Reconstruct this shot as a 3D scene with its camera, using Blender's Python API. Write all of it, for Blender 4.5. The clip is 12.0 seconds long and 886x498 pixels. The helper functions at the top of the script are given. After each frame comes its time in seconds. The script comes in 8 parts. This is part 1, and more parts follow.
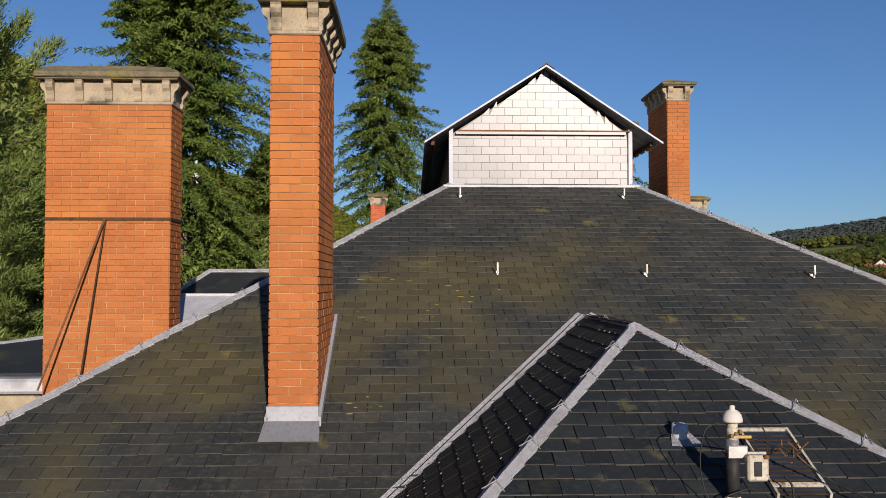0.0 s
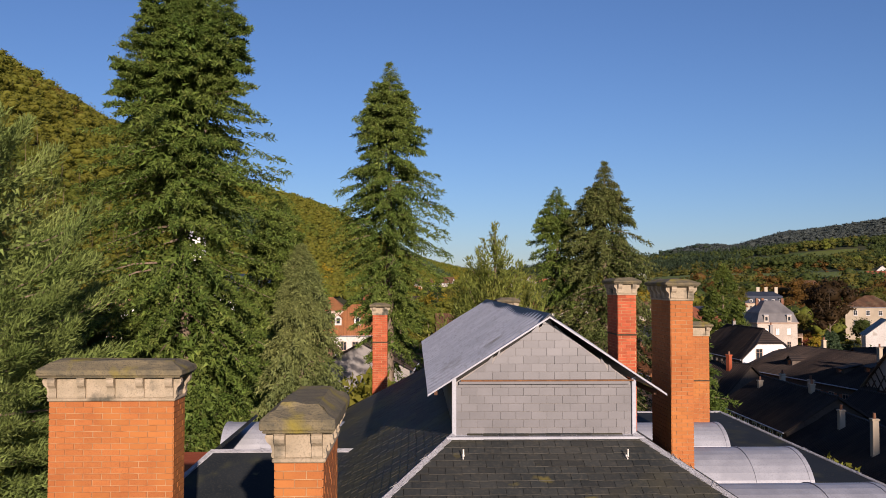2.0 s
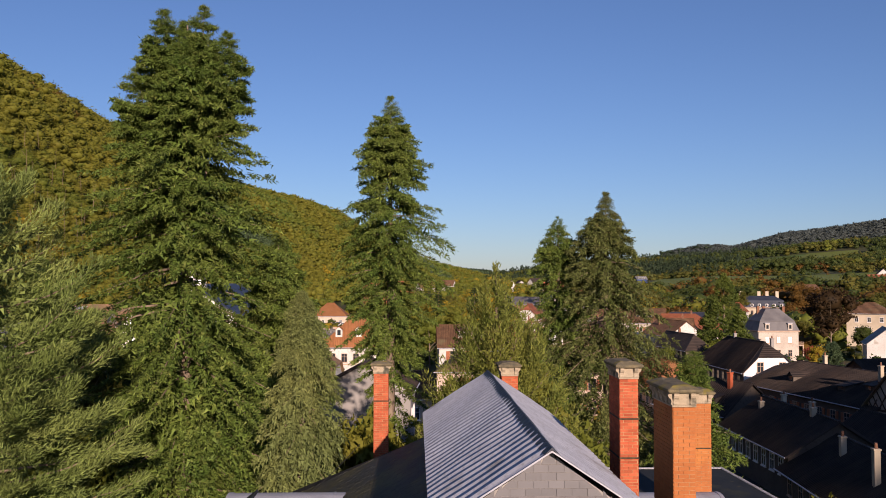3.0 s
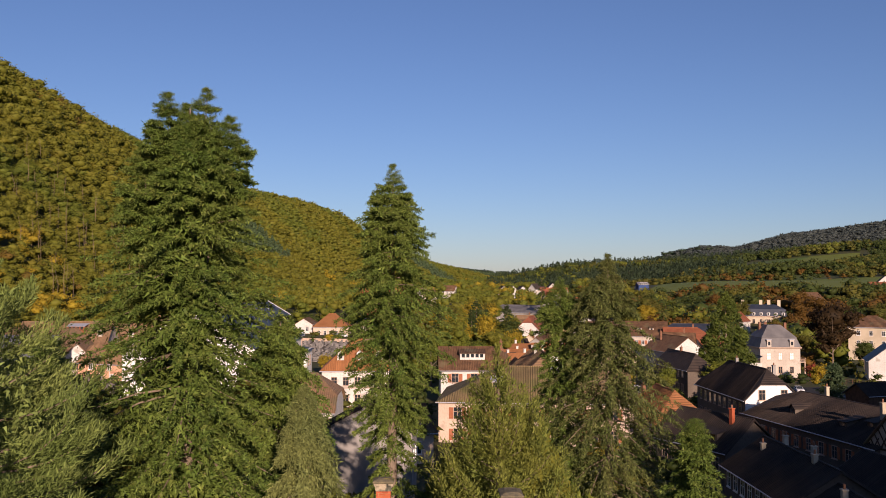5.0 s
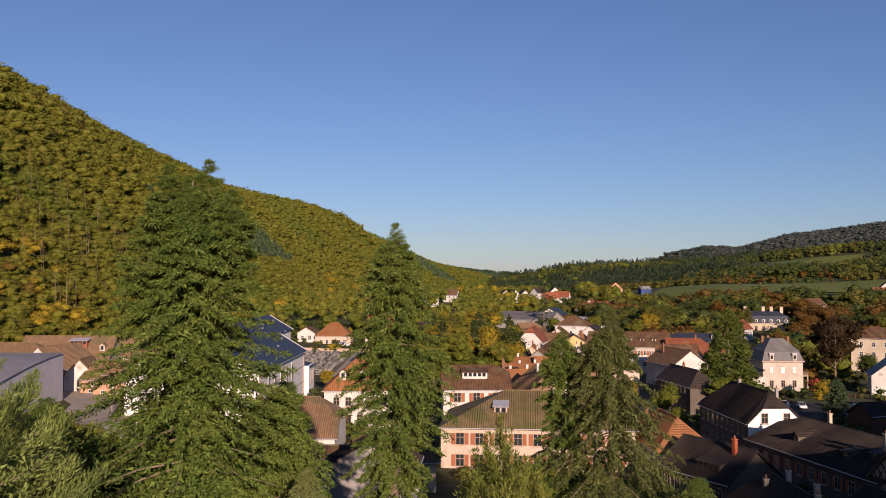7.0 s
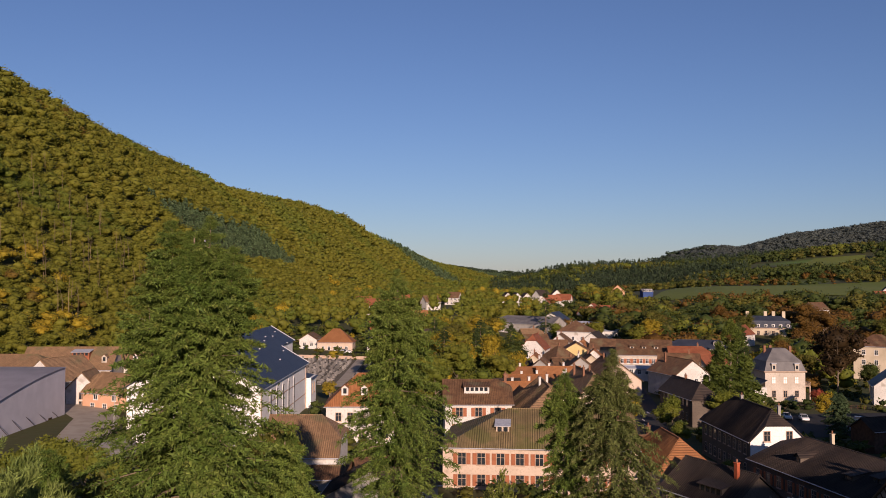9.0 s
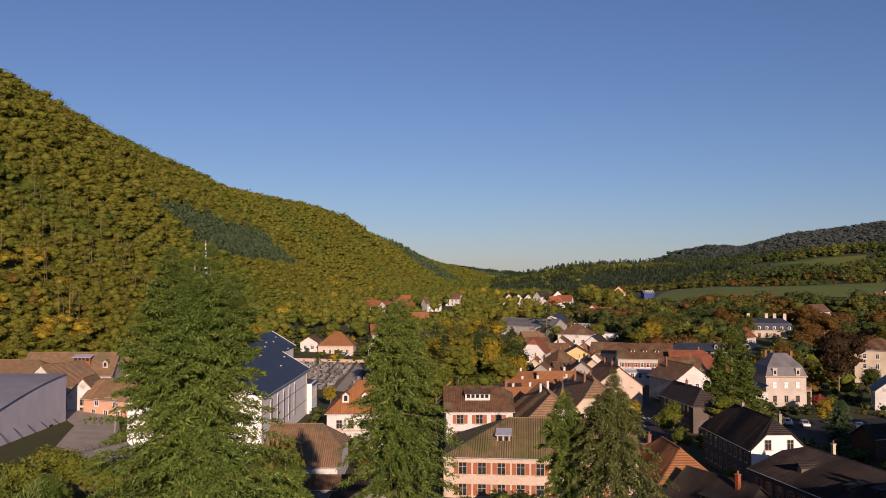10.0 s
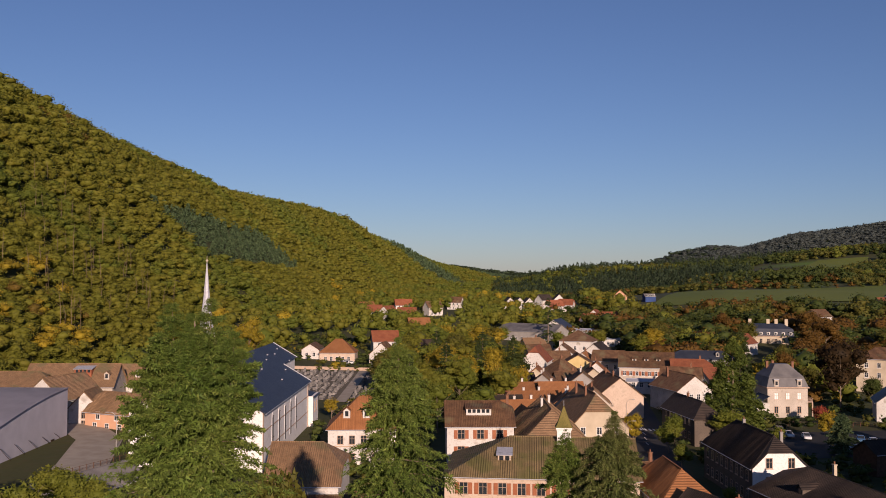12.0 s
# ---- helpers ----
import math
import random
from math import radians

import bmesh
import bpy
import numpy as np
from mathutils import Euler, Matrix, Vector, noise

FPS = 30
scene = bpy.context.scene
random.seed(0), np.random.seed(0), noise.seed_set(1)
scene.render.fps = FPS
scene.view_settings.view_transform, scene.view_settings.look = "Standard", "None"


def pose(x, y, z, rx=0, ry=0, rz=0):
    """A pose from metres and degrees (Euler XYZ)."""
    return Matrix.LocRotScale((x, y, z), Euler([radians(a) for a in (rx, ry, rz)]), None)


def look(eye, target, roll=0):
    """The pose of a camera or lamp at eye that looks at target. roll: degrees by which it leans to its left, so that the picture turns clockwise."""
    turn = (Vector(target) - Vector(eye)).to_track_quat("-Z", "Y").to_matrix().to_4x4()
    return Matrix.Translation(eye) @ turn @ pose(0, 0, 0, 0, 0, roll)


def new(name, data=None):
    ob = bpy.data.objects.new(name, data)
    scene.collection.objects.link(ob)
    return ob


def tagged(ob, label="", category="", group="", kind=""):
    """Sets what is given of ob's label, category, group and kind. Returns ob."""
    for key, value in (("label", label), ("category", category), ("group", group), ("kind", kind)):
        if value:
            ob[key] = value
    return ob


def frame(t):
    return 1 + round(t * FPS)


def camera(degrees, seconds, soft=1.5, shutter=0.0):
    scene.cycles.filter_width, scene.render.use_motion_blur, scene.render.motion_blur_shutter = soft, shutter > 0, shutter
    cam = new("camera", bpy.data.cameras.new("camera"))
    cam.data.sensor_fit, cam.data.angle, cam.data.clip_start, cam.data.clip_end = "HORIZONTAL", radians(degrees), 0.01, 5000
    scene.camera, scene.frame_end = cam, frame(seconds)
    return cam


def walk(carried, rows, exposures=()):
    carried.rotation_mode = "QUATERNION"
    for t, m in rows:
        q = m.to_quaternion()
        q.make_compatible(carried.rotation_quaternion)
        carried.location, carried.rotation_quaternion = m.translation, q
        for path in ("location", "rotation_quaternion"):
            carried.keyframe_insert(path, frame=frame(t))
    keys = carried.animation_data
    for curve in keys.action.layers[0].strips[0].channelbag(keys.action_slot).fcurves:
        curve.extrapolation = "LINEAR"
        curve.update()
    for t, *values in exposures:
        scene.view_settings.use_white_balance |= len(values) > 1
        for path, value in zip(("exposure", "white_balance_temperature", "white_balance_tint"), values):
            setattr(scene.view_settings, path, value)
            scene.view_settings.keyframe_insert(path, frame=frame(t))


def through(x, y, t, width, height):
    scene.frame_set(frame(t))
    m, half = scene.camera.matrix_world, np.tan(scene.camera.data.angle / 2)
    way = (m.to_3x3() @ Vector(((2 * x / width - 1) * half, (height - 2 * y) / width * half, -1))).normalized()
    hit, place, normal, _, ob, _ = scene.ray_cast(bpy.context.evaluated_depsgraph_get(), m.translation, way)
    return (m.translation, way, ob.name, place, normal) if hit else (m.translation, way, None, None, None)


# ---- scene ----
cam = camera(52.5, 12.0, 0.9)
METRES, EYE, TILT, LEAN, TURN = 23.0, 13.0, 2.2, 0.0, 0.0
ROWS = [
    (0.0, 0.0, 0.0, 0.0, 0.0, 0.0, -0.0),
    (0.5, -0.0002, 0.0002, 0.0442, 0.03, -0.0, 0.02),
    (1.0, -0.0008, -0.0002, 0.0903, 0.04, -0.03, 0.02),
    (1.5, -0.0011, 0.001, 0.1376, 0.07, -0.02, 0.01),
    (2.0, -0.0014, 0.0022, 0.187, 0.08, -0.04, -0.02),
    (2.5, -0.002, 0.0045, 0.2373, 0.11, -0.05, -0.03),
    (3.0, -0.0021, 0.0055, 0.2858, 0.13, -0.05, -0.03),
    (5.0, -0.0039, 0.0045, 0.4854, 0.23, -0.09, -0.11),
    (5.5, -0.0043, 0.0041, 0.5348, 0.27, -0.1, -0.13),
    (6.0, -0.005, 0.005, 0.5799, 0.3, -0.12, -0.12),
    (6.5, -0.0056, 0.006, 0.6215, 0.34, -0.14, -0.13),
    (7.0, -0.0062, 0.0081, 0.661, 0.37, -0.17, -0.14),
    (9.0, -0.0063, 0.0138, 0.7991, 0.49, -0.26, -0.12),
    (9.5, -0.0062, 0.0149, 0.8324, 0.52, -0.28, -0.11),
    (10.0, -0.0056, 0.0159, 0.8666, 0.55, -0.31, -0.12),
    (10.5, -0.0042, 0.0165, 0.901, 0.57, -0.33, -0.11),
    (11.0, -0.0029, 0.0173, 0.9347, 0.6, -0.34, -0.12),
    (11.5, -0.0025, 0.0171, 0.9674, 0.62, -0.35, -0.13),
    (12.0, -0.0022, 0.0175, 0.9996, 0.65, -0.34, -0.14),
]
walk(cam, [(t, pose(0, 0, EYE, TILT, LEAN, TURN) @ pose(METRES * x, METRES * y, METRES * z, 90 + pitch, roll, yaw)) for t, x, y, z, yaw, pitch, roll in ROWS],
     exposures=[(0.0, 0.12, 5950, 18), (0.5, 0.30, 6000, 20), (1.5, 0.26, 6100, 24), (3.0, 0.30, 6450, 30), (5.5, 0.24, 6700, 32), (7.0, 0.20, 6700, 32), (9.0, 0.05, 6700, 32), (11.0, 0.01, 6700, 32), (12.0, -0.06, 6700, 32)])

# ---- world, sun and exposure ----
SUN_TO = Vector((0.235, -0.972, 0.0)).normalized()      # horizontal direction towards the sun
SUN_UP = 14.9                                          # degrees above the horizon
world = bpy.data.worlds.new("world")
scene.world = world
world.use_nodes = True
wn = world.node_tree.nodes
sky = wn.new("ShaderNodeTexSky")
sky.sky_type = "NISHITA"
sky.sun_disc = False
sky.sun_elevation = radians(SUN_UP)
sky.sun_rotation = math.atan2(SUN_TO.x, SUN_TO.y)
sky.altitude, sky.air_density, sky.dust_density, sky.ozone_density = 400, 1.0, 0.3, 5.0
world.node_tree.links.new(sky.outputs["Color"], wn["Background"].inputs["Color"])
wn["Background"].inputs["Strength"].default_value = 0.078
sun_data = bpy.data.lights.new("sun", "SUN")
sun_data.energy, sun_data.angle, sun_data.color = 5.1, radians(0.55), (1.0, 0.86, 0.66)
sun = new("sun", sun_data)
up = Vector((SUN_TO.x * math.cos(radians(SUN_UP)), SUN_TO.y * math.cos(radians(SUN_UP)), math.sin(radians(SUN_UP))))
sun.matrix_world = look(up * 200, (0, 0, 0))
scene.view_settings.exposure = 0.0


# ---- materials ----
def material(name, colours, scale=2.0, fine=30.0, rough=0.8, bump=0.3, depth=0.01, metal=0.0, vary=0.0, spec=0.28,
             stain=None, stain_scale=0.5, stain_at=0.6, streak=(1, 1, 1), ridges=None, bloom=None):
    """A weathered surface: two colours mixed by broad and fine noise, a stain with its own shape, random shade per piece, fine relief."""
    m = bpy.data.materials.new(name)
    m.use_nodes = True
    t = m.node_tree
    n, link = t.nodes, t.links.new
    bsdf = n["Principled BSDF"]
    geo = n.new("ShaderNodeNewGeometry")
    mp = n.new("ShaderNodeMapping")
    mp.inputs["Scale"].default_value = streak
    link(geo.outputs["Position"], mp.inputs["Vector"])

    def noisy(s, detail=4):
        q = n.new("ShaderNodeTexNoise")
        q.inputs["Scale"].default_value, q.inputs["Detail"].default_value = s, detail
        link(mp.outputs["Vector"], q.inputs["Vector"])
        return q.outputs["Fac"]

    def mix(a, b, f, kind="MIX"):
        q = n.new("ShaderNodeMix")
        q.data_type, q.blend_type = "RGBA", kind
        for key, v in ((6, a), (7, b), (0, f)):
            if isinstance(v, (tuple, list)):
                q.inputs[key].default_value = (*v, 1)
            elif isinstance(v, (int, float)):
                q.inputs[key].default_value = v
            else:
                link(v, q.inputs[key])
        return q.outputs[2]

    def ramp(v, a, b):
        q = n.new("ShaderNodeMapRange")
        q.inputs["From Min"].default_value, q.inputs["From Max"].default_value = a, b
        link(v, q.inputs["Value"])
        return q.outputs["Result"]

    broad, small = noisy(scale), noisy(fine, 3)
    col = mix(colours[0], colours[1], ramp(broad, 0.35, 0.65))
    if len(colours) > 2:
        col = mix(col, colours[2], ramp(small, 0.5, 0.75))
    if stain:
        col = mix(col, stain, ramp(noisy(stain_scale, 6), stain_at, stain_at + 0.12))
    if bloom:
        col = mix(col, bloom[0], ramp(noisy(bloom[1], 8), bloom[2], bloom[2] + 0.10))
    if vary:
        obj = n.new("ShaderNodeObjectInfo")
        add = n.new("ShaderNodeMath")
        add.operation = "ADD"
        link(obj.outputs["Random"], add.inputs[0])
        link(geo.outputs["Random Per Island"], add.inputs[1])
        fr = n.new("ShaderNodeMath")
        fr.operation = "FRACT"
        link(add.outputs[0], fr.inputs[0])
        hsv = n.new("ShaderNodeHueSaturation")
        link(ramp2(n, link, fr.outputs[0], 1 - vary, 1 + vary), hsv.inputs["Value"])
        link(col, hsv.inputs["Color"])
        col = hsv.outputs["Color"]
    link(col, bsdf.inputs["Base Color"])
    bsdf.inputs["Roughness"].default_value = rough
    bsdf.inputs["Metallic"].default_value = metal
    bsdf.inputs["Specular IOR Level"].default_value = spec
    height = small
    if ridges:
        w = n.new("ShaderNodeTexWave")
        w.bands_direction = ridges[1]
        w.inputs["Scale"].default_value, w.inputs["Distortion"].default_value = ridges[0], 0.5
        tc = n.new("ShaderNodeTexCoord")
        link(tc.outputs["Object"], w.inputs["Vector"])
        cw = n.new("ShaderNodeTexWave")
        cw.bands_direction, cw.wave_profile = "Z", "SAW"
        cw.inputs["Scale"].default_value, cw.inputs["Distortion"].default_value = ridges[0] * 1.5, 0.6
        link(tc.outputs["Object"], cw.inputs["Vector"])
        height = small
        for wave, amount in ((w, ridges[2]), (cw, -0.8 * ridges[2])):
            sm = n.new("ShaderNodeMath")
            sm.operation = "MULTIPLY_ADD"
            link(wave.outputs["Fac"], sm.inputs[0])
            sm.inputs[1].default_value = amount
            link(height, sm.inputs[2])
            height = sm.outputs[0]
    if bump:
        b = n.new("ShaderNodeBump")
        b.inputs["Strength"].default_value, b.inputs["Distance"].default_value = bump, depth
        link(height, b.inputs["Height"])
        link(b.outputs["Normal"], bsdf.inputs["Normal"])
    return m


def ramp2(n, link, v, a, b):
    q = n.new("ShaderNodeMapRange")
    q.inputs["To Min"].default_value, q.inputs["To Max"].default_value = a, b
    link(v, q.inputs["Value"])
    return q.outputs["Result"]


def leaf_material(name, colours, broad=0.05, vary=0.35, rough=0.65, through=0.28):
    """Foliage: colour drifting from tree to tree and from leaf to leaf, some light shining through."""
    m = material(name, colours, scale=broad, fine=broad * 9, rough=rough, bump=0, vary=vary, spec=0.2)
    n, link = m.node_tree.nodes, m.node_tree.links.new
    bsdf = n["Principled BSDF"]
    tr, mx = n.new("ShaderNodeBsdfTranslucent"), n.new("ShaderNodeMixShader")
    src = bsdf.inputs["Base Color"].links[0].from_socket
    link(src, tr.inputs["Color"])
    mx.inputs["Fac"].default_value = through
    link(bsdf.outputs[0], mx.inputs[1])
    link(tr.outputs[0], mx.inputs[2])
    link(mx.outputs[0], n["Material Output"].inputs["Surface"])
    return m


BRICK = material("brick", [(0.38, 0.124, 0.034), (0.43, 0.150, 0.042), (0.32, 0.100, 0.032)], 1.3, 60, 0.85, 0.4, 0.005, vary=0.08,
                 stain=(0.45, 0.165, 0.042), stain_scale=0.7, stain_at=0.52)
BRICK_RED = material("brick_red", [(0.40, 0.085, 0.035), (0.47, 0.12, 0.05), (0.32, 0.07, 0.03)], 3, 60, 0.85, 0.35, 0.004, vary=0.2)
MORTAR = material("mortar", [(0.30, 0.14, 0.055), (0.46, 0.29, 0.15)], 5, 60, 0.95, 0.5, 0.004)
STONE = material("stone", [(0.34, 0.28, 0.19), (0.44, 0.36, 0.25), (0.26, 0.22, 0.15)], 4, 45, 0.9, 0.5, 0.01,
                 stain=(0.10, 0.095, 0.07), stain_scale=2.2, stain_at=0.55)
CAP = material("cap_stone", [(0.13, 0.115, 0.075), (0.22, 0.18, 0.10), (0.08, 0.075, 0.06)], 5, 40, 0.95, 0.8, 0.02,
               stain=(0.26, 0.21, 0.035), stain_scale=1.7, stain_at=0.55)
SLATE = material("slate", [(0.029, 0.033, 0.031), (0.047, 0.048, 0.042), (0.068, 0.064, 0.050)], 1.2, 16, 0.62, 0.6, 0.007, vary=0.17, spec=0.35,
                 stain=(0.086, 0.075, 0.036), stain_scale=0.38, stain_at=0.47, bloom=((0.15, 0.125, 0.035), 2.2, 0.66))
SLATE_EDGE = material("weathered_slate_edge", [(0.042, 0.041, 0.037), (0.105, 0.10, 0.085), (0.03, 0.028, 0.025)], 2.2, 9, 0.85, 0.3, 0.003)
SLATE_BLUE = material("slate_blue", [(0.013, 0.017, 0.019), (0.022, 0.026, 0.027), (0.033, 0.035, 0.031)], 1.2, 22, 0.7, 0.4, 0.006, vary=0.24, spec=0.3,
                      stain=(0.050, 0.052, 0.030), stain_scale=0.8, stain_at=0.58, bloom=((0.085, 0.080, 0.04), 3.2, 0.66))
# Olive-black slate for the left slope of the bay roof.
SLATE_DARK = material("olive_black_slate", [(0.014, 0.015, 0.011), (0.024, 0.023, 0.014), (0.032, 0.030, 0.02)], 1.5, 22, 0.75, 0.4, 0.006, vary=0.25, spec=0.25)
ZINC_DULL = material("dull_zinc", [(0.33, 0.34, 0.37), (0.41, 0.42, 0.45), (0.29, 0.30, 0.32)], 2.0, 25, 0.5, 0.12, 0.004, metal=0.15)
BRICK_OLD = material("sooty_brick", [(0.20, 0.095, 0.055), (0.27, 0.13, 0.075), (0.13, 0.075, 0.05)], 2, 14, 0.9, 0.4, 0.01)
ZINC_PALE = material("pale_zinc", [(0.58, 0.58, 0.60), (0.68, 0.68, 0.70), (0.50, 0.50, 0.51)], 2.5, 25, 0.6, 0.15, 0.004,
                     stain=(0.44, 0.43, 0.42), stain_scale=1.3, stain_at=0.6)
UNDER = material("roof_underlay", [(0.018, 0.017, 0.015), (0.03, 0.028, 0.024)], 2, 20, 0.9, 0.2, 0.004)
MOSS = material("moss", [(0.20, 0.17, 0.02), (0.28, 0.23, 0.03)], 20, 90, 1.0, 0.8, 0.01)
ZINC = material("zinc", [(0.44, 0.45, 0.48), (0.54, 0.55, 0.58), (0.38, 0.39, 0.41)], 2.5, 25, 0.55, 0.15, 0.004, metal=0.12,
                stain=(0.33, 0.33, 0.33), stain_scale=1.3, stain_at=0.6)
SHEET = material("corrugated_sheet", [(0.40, 0.42, 0.47), (0.50, 0.52, 0.57), (0.32, 0.33, 0.36)], 1.2, 14, 0.42, 0.1, 0.003, metal=0.25,
                 stain=(0.22, 0.21, 0.20), stain_scale=0.8, stain_at=0.62)
PANEL = material("fibre_cement", [(0.105, 0.102, 0.105), (0.135, 0.13, 0.135), (0.12, 0.115, 0.118)], 2.0, 40, 0.40, 0.12, 0.002, vary=0.10, spec=0.8)
RUST = material("rusty_iron", [(0.16, 0.07, 0.03), (0.26, 0.12, 0.05), (0.08, 0.045, 0.03)], 9, 50, 0.8, 0.5, 0.004, metal=0.3)
IRON = material("dark_iron", [(0.045, 0.03, 0.02), (0.09, 0.06, 0.03)], 9, 60, 0.7, 0.4, 0.003, metal=0.4)
STEEL = material("galvanised_steel", [(0.45, 0.44, 0.42), (0.6, 0.58, 0.55)], 9, 80, 0.4, 0.2, 0.002, metal=0.8)
ENAMEL = material("white_enamel", [(0.72, 0.69, 0.62), (0.80, 0.78, 0.72), (0.45, 0.38, 0.28)], 5, 30, 0.4, 0.1, 0.002)
RUBBER = material("black_cable", [(0.015, 0.015, 0.015), (0.03, 0.03, 0.03)], 9, 60, 0.6, 0.1, 0.001)
RENDER = material("lime_render", [(0.46, 0.40, 0.33), (0.55, 0.48, 0.40), (0.38, 0.33, 0.27)], 0.3, 4, 0.9, 0.3, 0.01,
                  stain=(0.30, 0.25, 0.19), stain_scale=0.35, stain_at=0.58)
CHALK = material("fresh_whitewash", [(0.76, 0.74, 0.70), (0.83, 0.81, 0.77), (0.68, 0.65, 0.60)], 0.25, 3, 0.88, 0.3, 0.01,
                 stain=(0.6, 0.56, 0.5), stain_scale=0.4, stain_at=0.62)
# Wall colour with the street's shade mixed in, darker than sunlit render.
SHADED_RENDER = material("shaded_render", [(0.105, 0.082, 0.065), (0.145, 0.115, 0.088), (0.085, 0.068, 0.055)], 0.3, 4, 0.9, 0.3, 0.01)
WHITE = material("white_wall", [(0.56, 0.53, 0.48), (0.66, 0.63, 0.58), (0.46, 0.43, 0.38)], 0.25, 3, 0.88, 0.3, 0.01,
                 stain=(0.40, 0.36, 0.30), stain_scale=0.4, stain_at=0.58)
PINK = material("salmon_wall", [(0.60, 0.33, 0.20), (0.66, 0.38, 0.24)], 0.4, 4, 0.9, 0.3, 0.01)
ROSE = material("rose_wall", [(0.53, 0.41, 0.31), (0.61, 0.48, 0.37), (0.45, 0.34, 0.26)], 0.4, 4, 0.9, 0.3, 0.01,
                stain=(0.42, 0.33, 0.25), stain_scale=0.4, stain_at=0.58)
CREAM = material("cream_wall", [(0.46, 0.38, 0.27), (0.56, 0.47, 0.34)], 0.4, 4, 0.9, 0.3, 0.01)
YELLOW = material("yellow_wall", [(0.56, 0.42, 0.18), (0.62, 0.48, 0.22)], 0.4, 4, 0.9, 0.3, 0.01)
GREY = material("grey_wall", [(0.27, 0.25, 0.23), (0.34, 0.32, 0.29)], 0.4, 4, 0.9, 0.3, 0.01)
BLUEWALL = material("blue_wall", [(0.030, 0.06, 0.17), (0.042, 0.08, 0.21)], 0.4, 4, 0.9, 0.3, 0.01)
LILAC = material("pale_lilac_wall", [(0.42, 0.415, 0.47), (0.48, 0.475, 0.53)], 0.3, 4, 0.85, 0.2, 0.01)
TILE_BROWN = material("brown_tiles", [(0.14, 0.074, 0.040), (0.22, 0.118, 0.060), (0.09, 0.055, 0.036)], 0.9, 5, 0.85, 0.8, 0.09, ridges=(0.95, "X", 1.2), vary=0.18,
                      stain=(0.20, 0.15, 0.08), stain_scale=0.25, stain_at=0.55)
TILE_OLIVE = material("mossy_tiles", [(0.20, 0.145, 0.070), (0.28, 0.20, 0.095), (0.14, 0.115, 0.06)], 0.5, 5, 0.9, 0.9, 0.09, ridges=(0.85, "X", 1.2), vary=0.12,
                      stain=(0.17, 0.15, 0.055), stain_scale=0.3, stain_at=0.5)
TILE_TAN = material("tan_tiles", [(0.25, 0.150, 0.080), (0.33, 0.200, 0.105), (0.17, 0.110, 0.066)], 0.9, 5, 0.85, 0.8, 0.09, ridges=(0.95, "X", 1.2), vary=0.18,
                    stain=(0.20, 0.155, 0.08), stain_scale=0.25, stain_at=0.55)
TILE_RED = material("red_tiles", [(0.28, 0.085, 0.04), (0.35, 0.12, 0.055), (0.20, 0.075, 0.045)], 0.5, 5, 0.8, 0.8, 0.08, ridges=(0.95, "X", 1.2), vary=0.18)
TILE_RUST = material("rust_tiles", [(0.33, 0.135, 0.05), (0.40, 0.17, 0.065), (0.26, 0.12, 0.055)], 0.5, 5, 0.8, 0.8, 0.08, ridges=(0.95, "X", 1.2), vary=0.18)
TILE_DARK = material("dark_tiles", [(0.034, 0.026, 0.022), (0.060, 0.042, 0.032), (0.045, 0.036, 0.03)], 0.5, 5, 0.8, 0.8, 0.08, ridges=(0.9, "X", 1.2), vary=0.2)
SLATE_FAR = material("navy_slates", [(0.030, 0.036, 0.052), (0.042, 0.050, 0.068)], 0.4, 5, 0.5, 0.5, 0.03, ridges=(1.0, "Y", 0.6))
SLATE_GREY = material("grey_slates", [(0.12, 0.115, 0.115), (0.18, 0.17, 0.165)], 0.4, 5, 0.6, 0.5, 0.03, ridges=(1.0, "Y", 0.6))
MOSSY_SHINGLE = material("mossy_shingles", [(0.15, 0.13, 0.035), (0.21, 0.17, 0.05), (0.10, 0.09, 0.03)], 0.8, 6, 0.95, 0.6, 0.04)
LEADED = material("leaded_church_glass", [(0.16, 0.16, 0.17), (0.24, 0.23, 0.23), (0.10, 0.10, 0.11)], 1.2, 6, 0.35, 0.2, 0.01)
GLASS = material("window_glass", [(0.02, 0.025, 0.03), (0.035, 0.04, 0.045)], 2, 8, 0.08, 0, spec=0.8)
SHUTTER = material("rust_shutters", [(0.30, 0.10, 0.045), (0.36, 0.13, 0.06)], 2, 20, 0.7, 0.3, 0.01)
FRAME = material("window_frame_paint", [(0.78, 0.76, 0.72), (0.82, 0.8, 0.77)], 3, 20, 0.6, 0.1, 0.004)
SANDSTONE = material("sandstone_trim", [(0.42, 0.30, 0.22), (0.52, 0.38, 0.28)], 1, 12, 0.9, 0.4, 0.01)
TIMBER = material("dark_timber", [(0.07, 0.035, 0.02), (0.12, 0.06, 0.035)], 2, 20, 0.8, 0.4, 0.01)
BARK = material("bark", [(0.17, 0.125, 0.085), (0.25, 0.19, 0.135), (0.11, 0.085, 0.06)], 1.5, 14, 0.95, 0.9, 0.03, streak=(1, 1, 0.3))
ASPHALT = material("asphalt", [(0.026, 0.026, 0.027), (0.036, 0.035, 0.034), (0.045, 0.044, 0.042)], 0.2, 5, 0.85, 0.3, 0.01)
GRAVEL = material("gravel_yard", [(0.11, 0.095, 0.068), (0.16, 0.135, 0.095)], 0.2, 4, 0.95, 0.4, 0.02)
GRASS = material("ground_cover", [(0.042, 0.052, 0.016), (0.066, 0.068, 0.020), (0.074, 0.064, 0.024)], 0.02, 0.4, 0.95, 0.6, 0.3,
                 stain=(0.10, 0.17, 0.022), stain_scale=0.004, stain_at=0.56)
